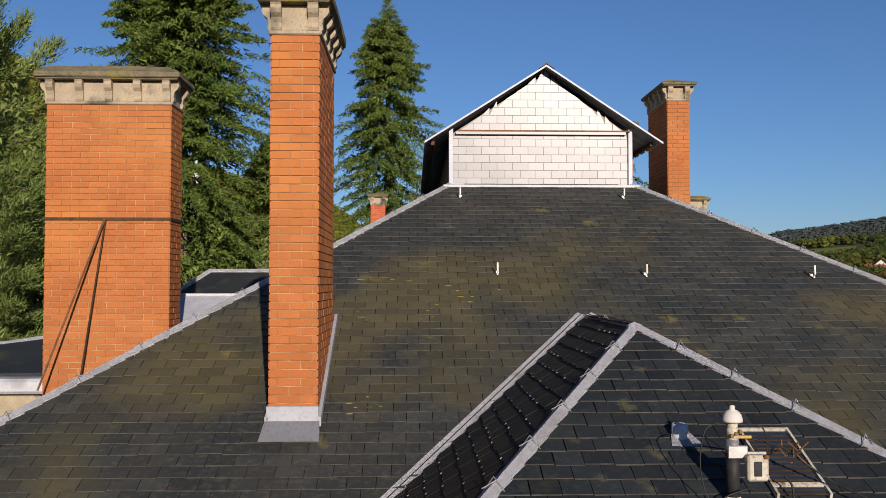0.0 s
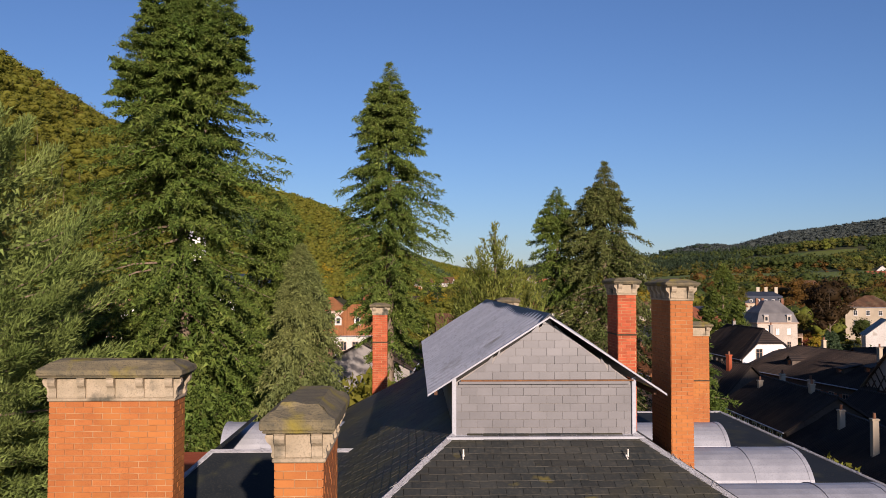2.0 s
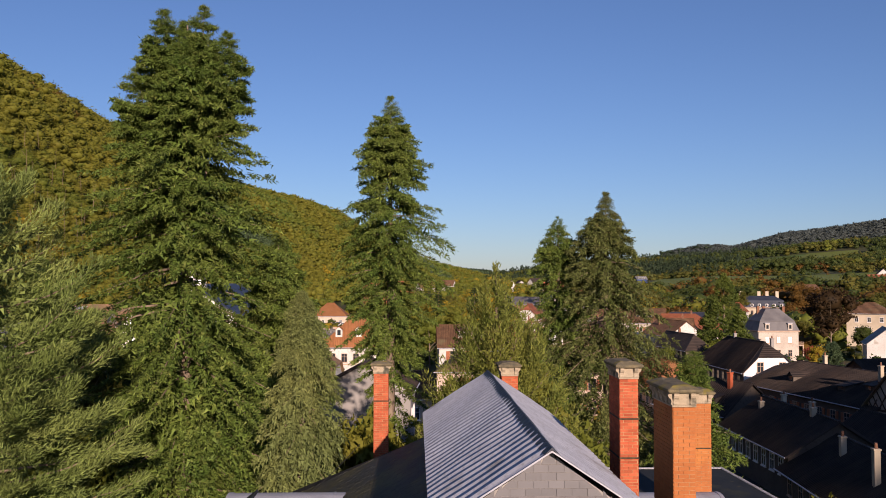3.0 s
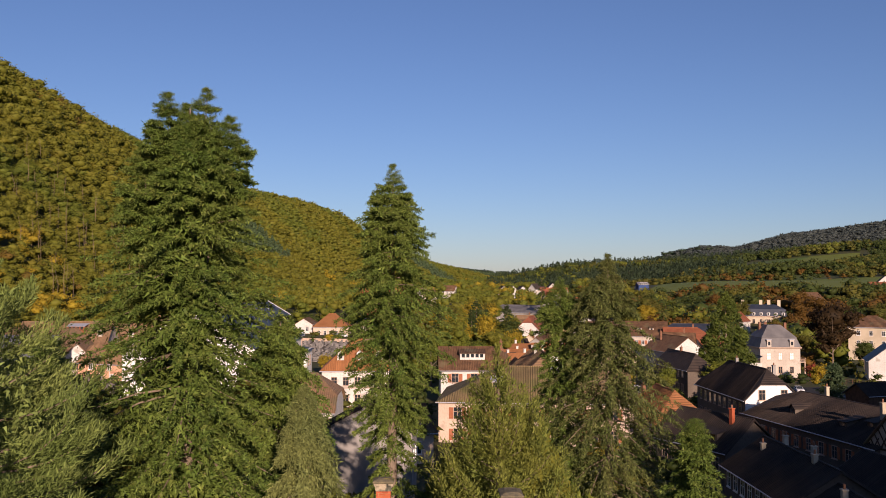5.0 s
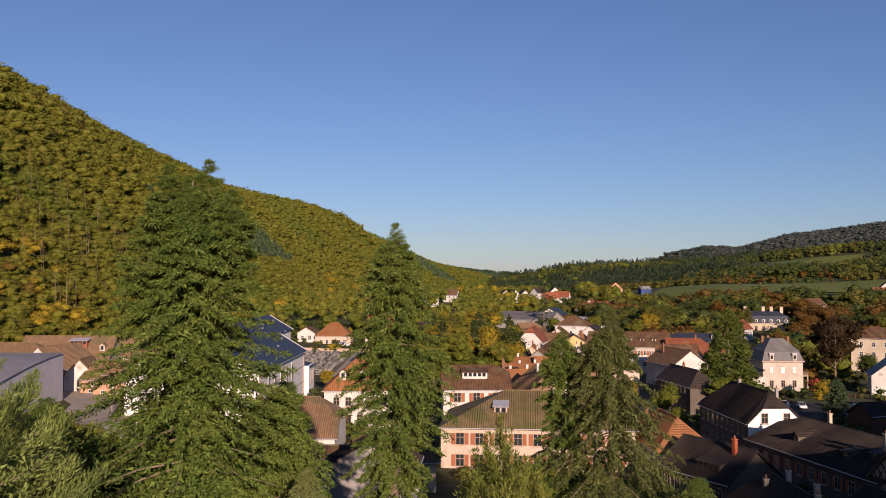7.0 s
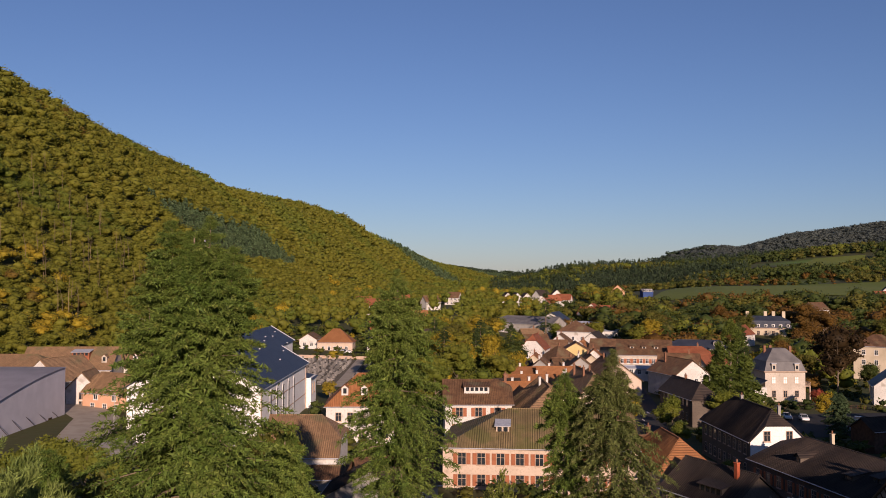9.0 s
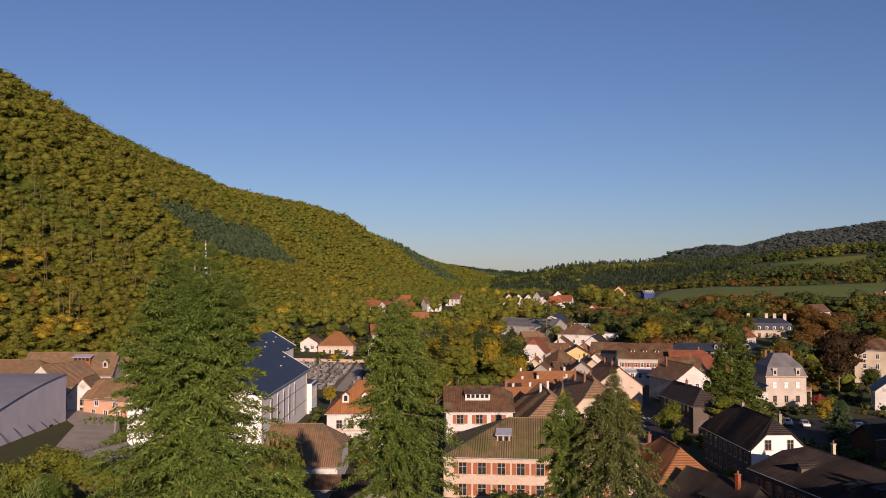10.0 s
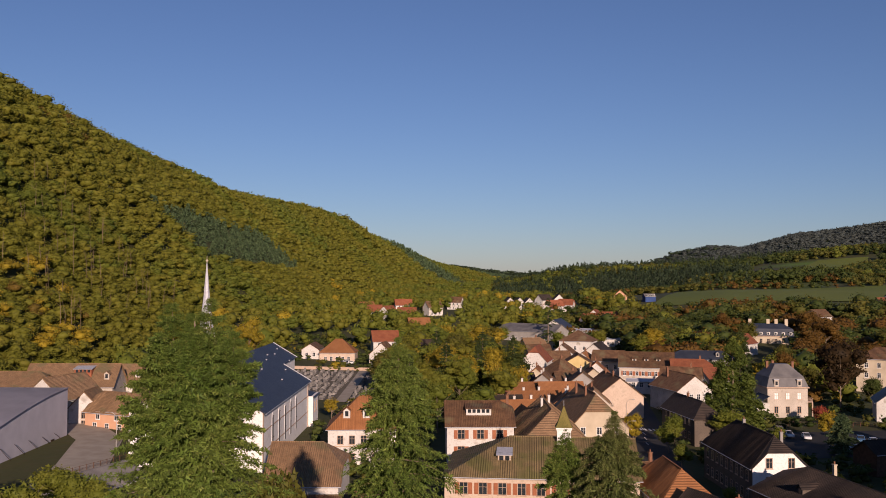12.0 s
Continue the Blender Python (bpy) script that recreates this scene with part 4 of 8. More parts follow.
def rear_wing():
    ob = thing("rear_wing", "lower slate-roofed rear wing of the mansion with zinc edges", "house wing", HOUSE)
    part("wall", cube(-12, 10.0, 6.0, 21.8, 0, 10.4), BRICK_RED, ob)
    # left part: ridge parallel to the gable wall
    zr = 13.30
    r0, r1, v = -7.05, -1.0, 6.23
    slab("roof", [(r0, v, zr), (r1, v, zr), (r1, v - 4.6, zr - 2.6), (r0 - 2.9, v - 4.6, zr - 2.6)], SLATE_BLUE, ob)
    slab("roof", [(r0, v, zr), (r0, v + 6, zr), (r0 - 2.9, v + 9, zr - 2.6), (r0 - 2.9, v - 4.6, zr - 2.6)], SLATE_BLUE, ob)
    hip_cap(ob, (r0, v, zr), (r1, v, zr), (0, -1, -0.56), (0, 1, -0.3), 0.07, 1.2, 21)
    hip_cap(ob, (r0, v, zr), (r0 - 2.9, v - 4.6, zr - 2.6), (-1, 0, -0.9), (0, -1, -0.56), 0.07, 1.2, 22)
    # right part beyond the barrels
    slab("roof", [(3.4, 21, 12.05), (10.2, 21, 12.05), (12.6, 10.5, 10.9), (5.0, 10.5, 10.9)], SLATE_BLUE, ob)
    hip_cap(ob, (10.2, 21, 12.05), (12.6, 10.5, 10.9), (1, 0, -0.6), (-1, -0.2, -0.2), 0.08, 1.4, 23)
    hip_cap(ob, (3.4, 21, 12.05), (10.2, 21, 12.05), (0, 1, -0.6), (0, -1, -0.1), 0.08, 1.4, 24)


rear_wing()


def zinc_box(u0, u1, v0, v1, z, label):
    ob = thing("roof_hatch", label, "roof box", HOUSE)
    bm = bmesh.new()
    solid(bm, [(v0, z - 0.75), (v1, z), (v1, z - 2.0), (v0, z - 2.0)], u0, u1, "x")
    part("body", bm, ZINC, ob)
    part("lip", cube(u0 - 0.03, u1 + 0.03, v1 - 0.02, v1 + 0.05, z - 0.03, z + 0.03, 0.006), ZINC, ob)


zinc_box(-6.75, -4.4, -1.6, 0.2, 12.80, "sloping zinc-covered roof box behind the broad chimney")
barrel_dormer(-8.15, -3.4, 13.6, 1.1, 12.0, 0.85, "pale zinc barrel dormer on the rear wing")


def west_bay():
    ob = thing("west_bay", "stone cornice and zinc gutter of a projecting bay", "bay", HOUSE)
    part("cornice", cube(-13.5, -8.6, 0.4, 4.5, 10.3, 11.1, 0.05), STONE, ob, "yellowish dressed stone cornice")
    part("gutter", cube(-13.7, -8.4, 0.2, 4.7, 11.12, 11.38, 0.05), ZINC, ob, "zinc-lined gutter box")
    part("wall", cube(-13.2, -8.8, 0.7, 4.2, 0, 10.28), BRICK_RED, ob)
    slab("roof", [(-8.3, 4.6, 12.1), (-13.2, 4.6, 11.4), (-13.2, 0.6, 11.4), (-8.3, 0.6, 11.45)], SLATE_BLUE, ob)
    hip_cap(ob, (-8.3, 4.4, 12.08), (-13.2, 1.0, 11.42), (0, -1, -0.4), (-0.2, 1, -0.3), 0.09, 1.2, 31)


west_bay()


# ---- the mast with aerial fittings on the bay roof, pipe sleeve and skylight ----
def bay_z(v):
    return BAY_TOP + BAY_F * (v - BAY_V)


OLD_ENAMEL = material("old_cream_paint", [(0.46, 0.42, 0.33), (0.56, 0.52, 0.43), (0.24, 0.19, 0.12)], 7, 40, 0.7, 0.4, 0.003,
                      stain=(0.16, 0.11, 0.06), stain_scale=9, stain_at=0.58)
BRASS = material("tarnished_brass", [(0.30, 0.20, 0.06), (0.40, 0.27, 0.09)], 12, 60, 0.5, 0.2, 0.002, metal=0.7)


def mast():
    u, v = 0.0, -9.15
    z = bay_z(v)
    ob = thing("vent_mast", "white enamelled mast with a domed cap and loose cables", "mast", HOUSE @ pose(u, v, z))
    part("pole", lathe(bmesh.new(), [(0.048, 0.06), (0.048, 0.365)], 16), RUBBER, ob, "black lower pole", smooth=True)
    part("foot_sleeve", lathe(bmesh.new(), [(0.056, -0.1), (0.053, 0.06), (0.046, 0.065)], 16), ENAMEL, ob, smooth=True)
    part("collar", lathe(bmesh.new(), [(0.050, 0.365), (0.050, 0.40), (0.044, 0.405), (0.044, 0.455)], 16), STEEL, ob, smooth=True)
    part("insulator", lathe(bmesh.new(), [(0.036, 0.455), (0.042, 0.46), (0.042, 0.53), (0.036, 0.535), (0.036, 0.575)], 16), OLD_ENAMEL, ob, smooth=True)
    for k in range(3):
        part("brass_bolt", lathe(bmesh.new(), [(0.014, 0), (0.014, 0.012), (0.008, 0.024)], 8, (-0.02 + 0.03 * k, -0.05, 0.475 + 0.014 * k)), BRASS, ob)
    part("dome", lathe(bmesh.new(), [(0.070, 0.575), (0.072, 0.59), (0.062, 0.625), (0.042, 0.65), (0.02, 0.66), (0.018, 0.685), (0.008, 0.69)], 24), WHITE, ob, "white domed cap", smooth=True)
    part("clamp", cube(-0.05, 0.09, -0.055, -0.04, 0.33, 0.42, 0.006), STEEL, ob)
    jb = part("junction_box", cube(0.060, 0.205, -0.13, -0.05, 0.19, 0.365, 0.014), OLD_ENAMEL, ob, "dirty cream junction box")
    part("dark_strap", cube(0.10, 0.155, -0.136, -0.12, 0.225, 0.325, 0.004), RUBBER, jb)
    part("cover_bolt", lathe(bmesh.new(), [(0.02, 0), (0.02, 0.02), (0.012, 0.025)], 10, (0.185, -0.13, 0.345)), RUST, jb)
    part("bracket", cube(0.03, 0.22, -0.045, -0.03, 0.355, 0.375, 0.004), OLD_ENAMEL, ob, "flaking painted bracket")
    part("bracket", cube(0.02, 0.13, -0.02, 0.0, 0.46, 0.485, 0.004), BRASS, ob)
    runs = [[(0.1, 0.0, 0.56), (0.2, -0.02, 0.54), (0.24, -0.02, 0.42), (0.2, -0.04, 0.30)],
            [(-0.08, 0.0, 0.57), (-0.2, -0.03, 0.52), (-0.24, -0.04, 0.3), (-0.2, -0.06, 0.08), (-0.1, -0.08, -0.02)],
            [(0.08, -0.1, 0.14), (-0.1, -0.12, 0.08), (-0.14, -0.1, -0.05), (-0.05, -0.1, -0.12)],
            [(0.2, -0.14, 0.02), (0.12, -0.18, -0.14), (0.25, -0.2, -0.22), (0.36, -0.12, -0.1), (0.40, -0.05, 0.12), (0.36, 0.0, 0.2)],
            [(0.16, -0.14, 0.02), (0.10, -0.2, -0.12), (0.2, -0.22, -0.2), (0.3, -0.14, -0.06)],
            [(0.08, 0.0, 0.47), (0.34, 0.03, 0.40), (0.5, 0.05, 0.30), (0.70, 0.0, 0.16), (1.0, -0.25, 0.02), (1.5, -0.6, -0.18), (2.2, -1.0, -0.36)]]
    for pts in runs:
        smooth = []
        for i in range(len(pts) - 1):
            p0, p1, p2, p3 = [Vector(pts[min(max(i + k, 0), len(pts) - 1)]) for k in (-1, 0, 1, 2)]
            for s in range(5):
                t = s / 5
                smooth.append(0.5 * ((2 * p1) + (p2 - p0) * t + (2 * p0 - 5 * p1 + 4 * p2 - p3) * t * t + (3 * p1 - p0 - 3 * p2 + p3) * t ** 3))
        smooth.append(Vector(pts[-1]))
        part("cable", tube(bmesh.new(), smooth, 0.008 if len(pts) > 5 else 0.005, 6), RUBBER, ob, smooth=True)
    rnd = random.Random(6)
    bm = bmesh.new()
    for k in range(16):
        a = Vector((0.40 + rnd.uniform(-0.08, 0.12), 0.06 + rnd.uniform(-0.06, 0.06), 0.34 + rnd.uniform(-0.07, 0.06)))
        tube(bm, [a, a + Vector((rnd.uniform(-0.08, 0.08), rnd.uniform(-0.05, 0.05), rnd.uniform(-0.05, 0.08)))], 0.005, 4)
    part("tangled_wire", bm, RUST, ob, "frayed tangle of rusty wire")


mast()


def sleeve():
    u, v = -0.15, -8.42
    ob = thing("pipe_sleeve", "zinc pipe sleeve with flared apron on the slates", "vent", HOUSE @ pose(u, v, bay_z(v)))
    part("pipe", lathe(bmesh.new(), [(0.07, -0.05), (0.062, 0.12), (0.05, 0.122), (0.045, 0.03)], 18), ZINC, ob, smooth=True)
    bm = bmesh.new()
    vs = [bm.verts.new(p) for p in ((-0.06, 0.04, 0.07), (0.06, 0.04, 0.07), (0.16, -0.14, -0.035), (-0.10, -0.14, -0.035))]
    bm.faces.new(vs)
    bmesh.ops.solidify(bm, geom=bm.faces[:], thickness=0.006)
    part("apron", bm, ZINC, ob, "flared zinc apron")


sleeve()


def skylight():
    v0, v1, u0, u1 = -9.6, -8.45, 0.32, 0.72
    ob = thing("skylight", "old roof window with a flaking pale frame on the slates", "skylight", HOUSE @ pose(0.31, -8.39, bay_z(-8.39) + 0.03, math.degrees(math.atan(BAY_F)), 0, 0))
    w, l = 0.39, 0.82
    part("pane", cube(0.03, w - 0.03, -l + 0.03, -0.03, 0.02, 0.03), GLASS, ob, "dark ribbed glass")
    for a in (cube(0, 0.018, -l, 0, 0, 0.045), cube(w - 0.018, w, -l, 0, 0, 0.045), cube(0.018, w - 0.018, -0.018, 0, 0, 0.045), cube(0.018, w - 0.018, -0.72, -0.68, 0, 0.04)):
        part("frame", a, OLD_ENAMEL, ob, "flaking pale painted frame")
    for k in range(14):
        part("glazing_bar", cube(0.03, w - 0.03, -0.10 - k * 0.055, -0.09 - k * 0.055, 0.03, 0.036), IRON, ob)


skylight()


def moss_tufts():
    rnd = random.Random(8)
    bm = bmesh.new()
    for u, v, n, s in ((-2.75, -6.0, 8, 0.16), (-2.35, -4.1, 10, 0.35), (-1.65, -3.5, 5, 0.2), (-2.6, -3.3, 6, 0.2), (-1.3, -3.8, 5, 0.2)):
        for k in range(n):
            a, b = u + rnd.gauss(0, s), v + rnd.gauss(0, s * 0.5)
            z = TOP + FRONT * b + 0.022
            g = bmesh.ops.create_icosphere(bm, subdivisions=1, radius=1.0)
            bmesh.ops.transform(bm, matrix=Matrix.Translation((a, b, z)) @ Matrix.Rotation(math.atan(FRONT), 4, "X") @ Matrix.Diagonal((rnd.uniform(0.02, 0.07), rnd.uniform(0.008, 0.02), 0.008, 1)), verts=g["verts"])
    ob = new("moss", finish(bm, "moss", MOSS))
    ob.matrix_world = HOUSE
    tagged(ob, "yellow-green moss cushions growing along slate edges", "moss", kind="stuff")


moss_tufts()


# ---- town houses ----
SHARED = {}
FOOTPRINTS = [(91.4, 253, 22, 14, 3), (-46, 192, 28, 74, 0), (-100, 168, 48, 40, 0), (88, 208, 40, 34, 4), (-43, 288, 44, 74, 0)]


def shared_box(key, *dims, mat=None, bevel=0.0):
    k = (key, dims, mat.name)
    if k not in SHARED:
        SHARED[k] = finish(cube(*dims, bevel=bevel), key, mat)
    return SHARED[k]


def shared_ring(w, h, mat):
    k = ("ring", w, h, mat.name)
    if k not in SHARED:
        bm = bmesh.new()
        t = 0.09
        box(bm, -w / 2 - t, -w / 2, -0.06, 0.02, -t, h + t)
        box(bm, w / 2, w / 2 + t, -0.06, 0.02, -t, h + t)
        box(bm, -w / 2, w / 2, -0.06, 0.02, -t, 0)
        box(bm, -w / 2, w / 2, -0.06, 0.02, h, h + t)
        box(bm, -0.03, 0.03, -0.045, -0.005, 0, h)
        box(bm, -w / 2, w / 2, -0.04, -0.005, h * 0.62, h * 0.62 + 0.05)
        SHARED[k] = finish(bm, "window_frame", mat)
    return SHARED[k]


def window(parent, m, w, h, trim=None, shutters=None, closed=False):
    """A window in a wall, m at the middle of its sill, -y outwards."""
    ob = new("window")
    ob.parent = parent
    ob.matrix_local = m
    part_mesh("frame", shared_ring(w, h, trim or FRAME), ob)
    part_mesh("pane", shared_box("pane", -w / 2, w / 2, -0.02, 0.02, 0, h, mat=FRAME if closed else GLASS), ob)
    part_mesh("sill", shared_box("sill", -w / 2 - 0.15, w / 2 + 0.15, -0.14, 0.02, -0.19, -0.09, mat=trim or FRAME), ob)
    if shutters:
        for s in (-1, 1):
            part_mesh("shutter", shared_box("shutter", -w * 0.27, w * 0.27, -0.09, -0.03, 0, h, mat=shutters), ob, at=pose(s * (w / 2 + 0.1 + w * 0.27), 0, 0))


def house(label, x, y, w, d, rot, eave, ridge, wall, roof, hips=(0, 0), base=None, rows=(), chimneys=(), dormers=(), over=0.45, trim=None, shutters=None,
          name="house", category="house", chimney_mat=None, band=None, win=(1.0, 1.5), level=False):
    """A house with its long side along its own x. eave and ridge are heights of the roof; hips: how far each end is hipped (0 gable, 1 full).
    rows: (side, sill height, how many); chimneys: (x, y, height above ridge); dormers: (side, x, kind)."""
    z0 = min(gz(x, y), gz(x - w / 3, y), gz(x + w / 3, y)) - 0.6 if base is None else base
    if level:
        g = gz(x, y)
        eave, ridge, rows = eave + g, ridge + g, [(r[0], r[1] + g, *r[2:]) for r in rows]
    ob = thing(name, label, category, pose(x, y, 0, 0, 0, rot))
    FOOTPRINTS.append((x, y, w, d, rot))
    hw, hd = w / 2, d / 2
    rise = ridge - eave
    # walls with gables
    bm = bmesh.new()
    box(bm, -hw, hw, -hd, hd, z0, eave)
    for e, f in ((-1, hips[0]), (1, hips[1])):
        if f < 0.98:
            hs, ys = eave + rise * (1 - f), hd * f
            prof = [(-hd, eave), (hd, eave), (ys, hs - 0.1)] + ([(-ys, hs - 0.1)] if f > 0.02 else [])
            a, b = (e * hw, e * (hw - 0.35)) if e > 0 else (e * (hw - 0.35), e * hw)
            solid(bm, prof, min(a, b), max(a, b), "x")
    part("wall", bm, wall, ob)
    # roof
    k = rise / hd
    o = over
    eo = eave - k * o
    run = min(hd, hw * 0.95)
    ia, ib = [-hw - (o if f < 0.02 else 0) + (run * f if f >= 0.02 else 0) for f in hips]
    ra, rb = ia, -ib

    def shoulder(s, e, f):
        if f > 0.98:
            return []
        return [(e * (hw + o), s * (hd * f), eave + rise * (1 - f))] if f >= 0.02 else []
    for s in (-1, 1):
        pts = [(ra, 0, ridge), (rb, 0, ridge)] + shoulder(s, 1, hips[1]) + [(hw + o, s * (hd + o), eo), (-hw - o, s * (hd + o), eo)] + shoulder(s, -1, hips[0])
        slab("roof", pts, roof, ob, 0.16)
    for e, f, r in ((-1, hips[0], ra), (1, hips[1], rb)):
        if f >= 0.02:
            if f > 0.98:
                pts = [(r, 0, ridge), (e * (hw + o), -(hd + o), eo), (e * (hw + o), hd + o, eo)]
            else:
                pts = [(r, 0, ridge), (e * (hw + o), -hd * f, eave + rise * (1 - f)), (e * (hw + o), hd * f, eave + rise * (1 - f))]
            slab("roof", pts, roof, ob, 0.16)
    if y < 200 and roof is not ZINC:
        vs, fs = [], []
        sl = math.sqrt(1 + k * k)
        for s in (-1, 1):
            for c in np.arange(-hw - o + 0.15, hw + o, 0.34):
                top = max(0.0, (ra - c) / max(ra + hw + o, 1e-3), (c - rb) / max(hw + o - rb, 1e-3)) if hips != (0, 0) else 0.0
                ya = min(top, 1.0) * (hd + o)
                if hd + o - ya < 0.3:
                    continue
                for yy, zz in ((ya, ridge - k * ya), (hd + o, eo)):
                    vs += [(c - 0.05, s * yy, zz + 0.01), (c + 0.05, s * yy, zz + 0.01), (c + 0.02, s * (yy + 0.03), zz + 0.075), (c - 0.02, s * (yy + 0.03), zz + 0.075)]
                n0 = len(vs) - 8
                fs += [(n0, n0 + 3, n0 + 7, n0 + 4), (n0 + 3, n0 + 2, n0 + 6, n0 + 7), (n0 + 2, n0 + 1, n0 + 5, n0 + 6), (n0 + 4, n0 + 7, n0 + 6, n0 + 5)]
        rib = part_mesh("tile_ribbing", mesh_of("tile_ribbing", vs, np.array(fs), roof), ob)
        rib["kind"] = "stuff"
    bm = bmesh.new()
    box(bm, ra, rb, -0.12, 0.12, ridge - 0.06, ridge + 0.09, 0.03)
    part("ridge_tiles", bm, roof, ob)
    for s in (-1, 1):
        part("gutter", tube(bmesh.new(), [(-hw - o, s * (hd + o + 0.05), eo - 0.03), (hw + o, s * (hd + o + 0.05), eo - 0.03)], 0.07, 6), ZINC, ob)
    if band:
        bm = bmesh.new()
        for z in band:
            box(bm, -hw - 0.05, hw + 0.05, -hd - 0.05, hd + 0.05, z, z + 0.22)
        part("string_course", bm, SANDSTONE, ob)
    sides = {"F": (pose(0, -hd, 0), w), "R": (pose(hw, 0, 0, 0, 0, 90), d), "L": (pose(-hw, 0, 0, 0, 0, -90), d), "B": (pose(0, hd, 0, 0, 0, 180), w)}
    for row in rows:
        side, sill, n = row[:3]
        m, width = sides[side]
        spread = row[3] if len(row) > 3 else 0.82
        for i in range(n):
            q = (-0.5 + (i + 0.5) / n) * width * spread + (row[4] if len(row) > 4 else 0)
            window(ob, m @ pose(q, -0.005, sill), win[0], win[1], trim, shutters)
    for c in chimneys:
        cx, cy, ch = c[:3]
        bm = bmesh.new()
        zr = ridge - abs(cy) * k - 1.2
        box(bm, cx - 0.28, cx + 0.28, cy - 0.24, cy + 0.24, zr, ridge + ch, 0.02)
        box(bm, cx - 0.34, cx + 0.34, cy - 0.30, cy + 0.30, ridge + ch, ridge + ch + 0.14, 0.02)
        st = part("smokestack", bm, chimney_mat or BRICK_OLD, ob)
        part("chimney_pot", lathe(bmesh.new(), [(0.13, 0), (0.11, 0.4), (0.14, 0.42)], 10, (cx, cy, ridge + ch + 0.14)), BRICK_OLD, st)
    for dm in dormers:
        side, dx, kind = dm[:3]
        s = -1 if side == "F" else 1
        m = Matrix() if side == "F" else pose(0, 0, 0, 0, 0, 180)
        dd = bmesh.new()
        wd, hh = dm[3] if len(dm) > 3 else (1.3, 1.5)
        yf = -hd * (dm[4] if len(dm) > 4 else 0.72)
        zf = eave + rise * (1 + yf / hd) - 0.05
        box(dd, dx - wd / 2, dx + wd / 2, yf, yf + hh / k, zf, zf + hh)
        dob = part("dormer", dd, wall if kind != "shed_red" else TILE_RED, ob, at=m)
        if kind == "gable":
            for e in (-1, 1):
                slab("dormer_roof", [(dx, yf - 0.25, zf + hh + wd * 0.5), (dx, yf + (hh + wd * 0.5) / k, zf + hh + wd * 0.5), (dx + e * (wd / 2 + 0.2), yf + hh / k, zf + hh - 0.1),
                                     (dx + e * (wd / 2 + 0.2), yf - 0.25, zf + hh - 0.1)], roof, dob, 0.08)
            solid_b = bmesh.new()
            solid(solid_b, [(dx - wd / 2, zf + hh), (dx + wd / 2, zf + hh), (dx, zf + hh + wd * 0.5)], yf, yf + 0.15, "y")
            part("dormer_gable", solid_b, wall, dob)
            part_mesh("dormer_window", shared_box("dormer_pane", -0.32, 0.32, -0.02, 0.03, 0, 1.0, mat=GLASS), dob, at=pose(dx, yf, zf + hh - 1.1))
        else:
            slab("dormer_roof", [(dx - wd / 2 - 0.25, yf - 0.35, zf + hh - 0.05), (dx + wd / 2 + 0.25, yf - 0.35, zf + hh - 0.05), (dx + wd / 2 + 0.25, yf + hh / k + 0.9, zf + hh + 0.55),
                                 (dx - wd / 2 - 0.25, yf + hh / k + 0.9, zf + hh + 0.55)], roof if kind == "shed" else ZINC, dob, 0.1)
            n = max(1, int(wd / 1.0))
            for i in range(n):
                q = dx + (-0.5 + (i + 0.5) / n) * wd * 0.92
                part_mesh("dormer_window", shared_box("dormer_pane", -0.32, 0.32, -0.02, 0.03, 0, 0.7, mat=GLASS), dob, at=pose(q, yf - 0.01, zf + hh - 0.95))
    return ob


# the school with a bell turret, and its neighbours
house("long school building with rose walls, rust shutters and mossy roof", 14.0, 144.3, 29, 19, -5, 6.3, 10.7, ROSE, TILE_OLIVE, (1, 0.0), rows=(("F", 3.6, 9, 0.9), ("F", 0.4, 9, 0.9)),
      shutters=SHUTTER, dormers=(("F", -5.6, "zinc", (2.0, 1.0), 0.62),), chimneys=((12.5, -2, 0.6),), trim=SANDSTONE, name="school", category="school", win=(1.15, 1.7))


def bell_turret():
    ob = thing("bell_turret", "white square bell turret with a mossy spire, on the school", "turret", pose(17.6, 143.2, 0, 0, 0, -6))
    part("base", cube(-1.1, 1.1, -1.1, 1.1, 8.3, 12.2, 0.03), CHALK, ob)
    for x in (-0.42, 0.42):
        part("louvre", cube(x - 0.27, x + 0.27, -1.13, -1.08, 10.0, 11.4), FRAME, ob)
    part("string_course", cube(-1.16, 1.16, -1.16, 1.16, 9.5, 9.66, 0.03), SANDSTONE, ob)
    part("cornice", cube(-1.28, 1.28, -1.28, 1.28, 12.2, 12.5, 0.06), FRAME, ob)
    for k in range(9):
        part("dentil", cube(-1.17 + k * 0.28, -1.07 + k * 0.28, -1.24, -1.11, 12.0, 12.2), FRAME, ob)
    bm = bmesh.new()
    rings = []
    for r, h in ((1.38, 12.5), (1.08, 12.95), (0.82, 13.6), (0.46, 14.6), (0.04, 15.8)):
        rings.append([bm.verts.new((a * r, b * r, h)) for a, b in ((-1, -1), (1, -1), (1, 1), (-1, 1))])
    for a, b in zip(rings, rings[1:]):
        for k in range(4):
            bm.faces.new((a[k], a[(k + 1) % 4], b[(k + 1) % 4], b[k]))
    bm.faces.new(rings[0][::-1])
    bm.faces.new(rings[-1])
    part("spire", bm, MOSSY_SHINGLE, ob, "olive moss-grown flared spire")
    part("finial", tube(bmesh.new(), [(0, 0, 15.7), (0, 0, 16.6)], 0.04, 6), ZINC, ob)


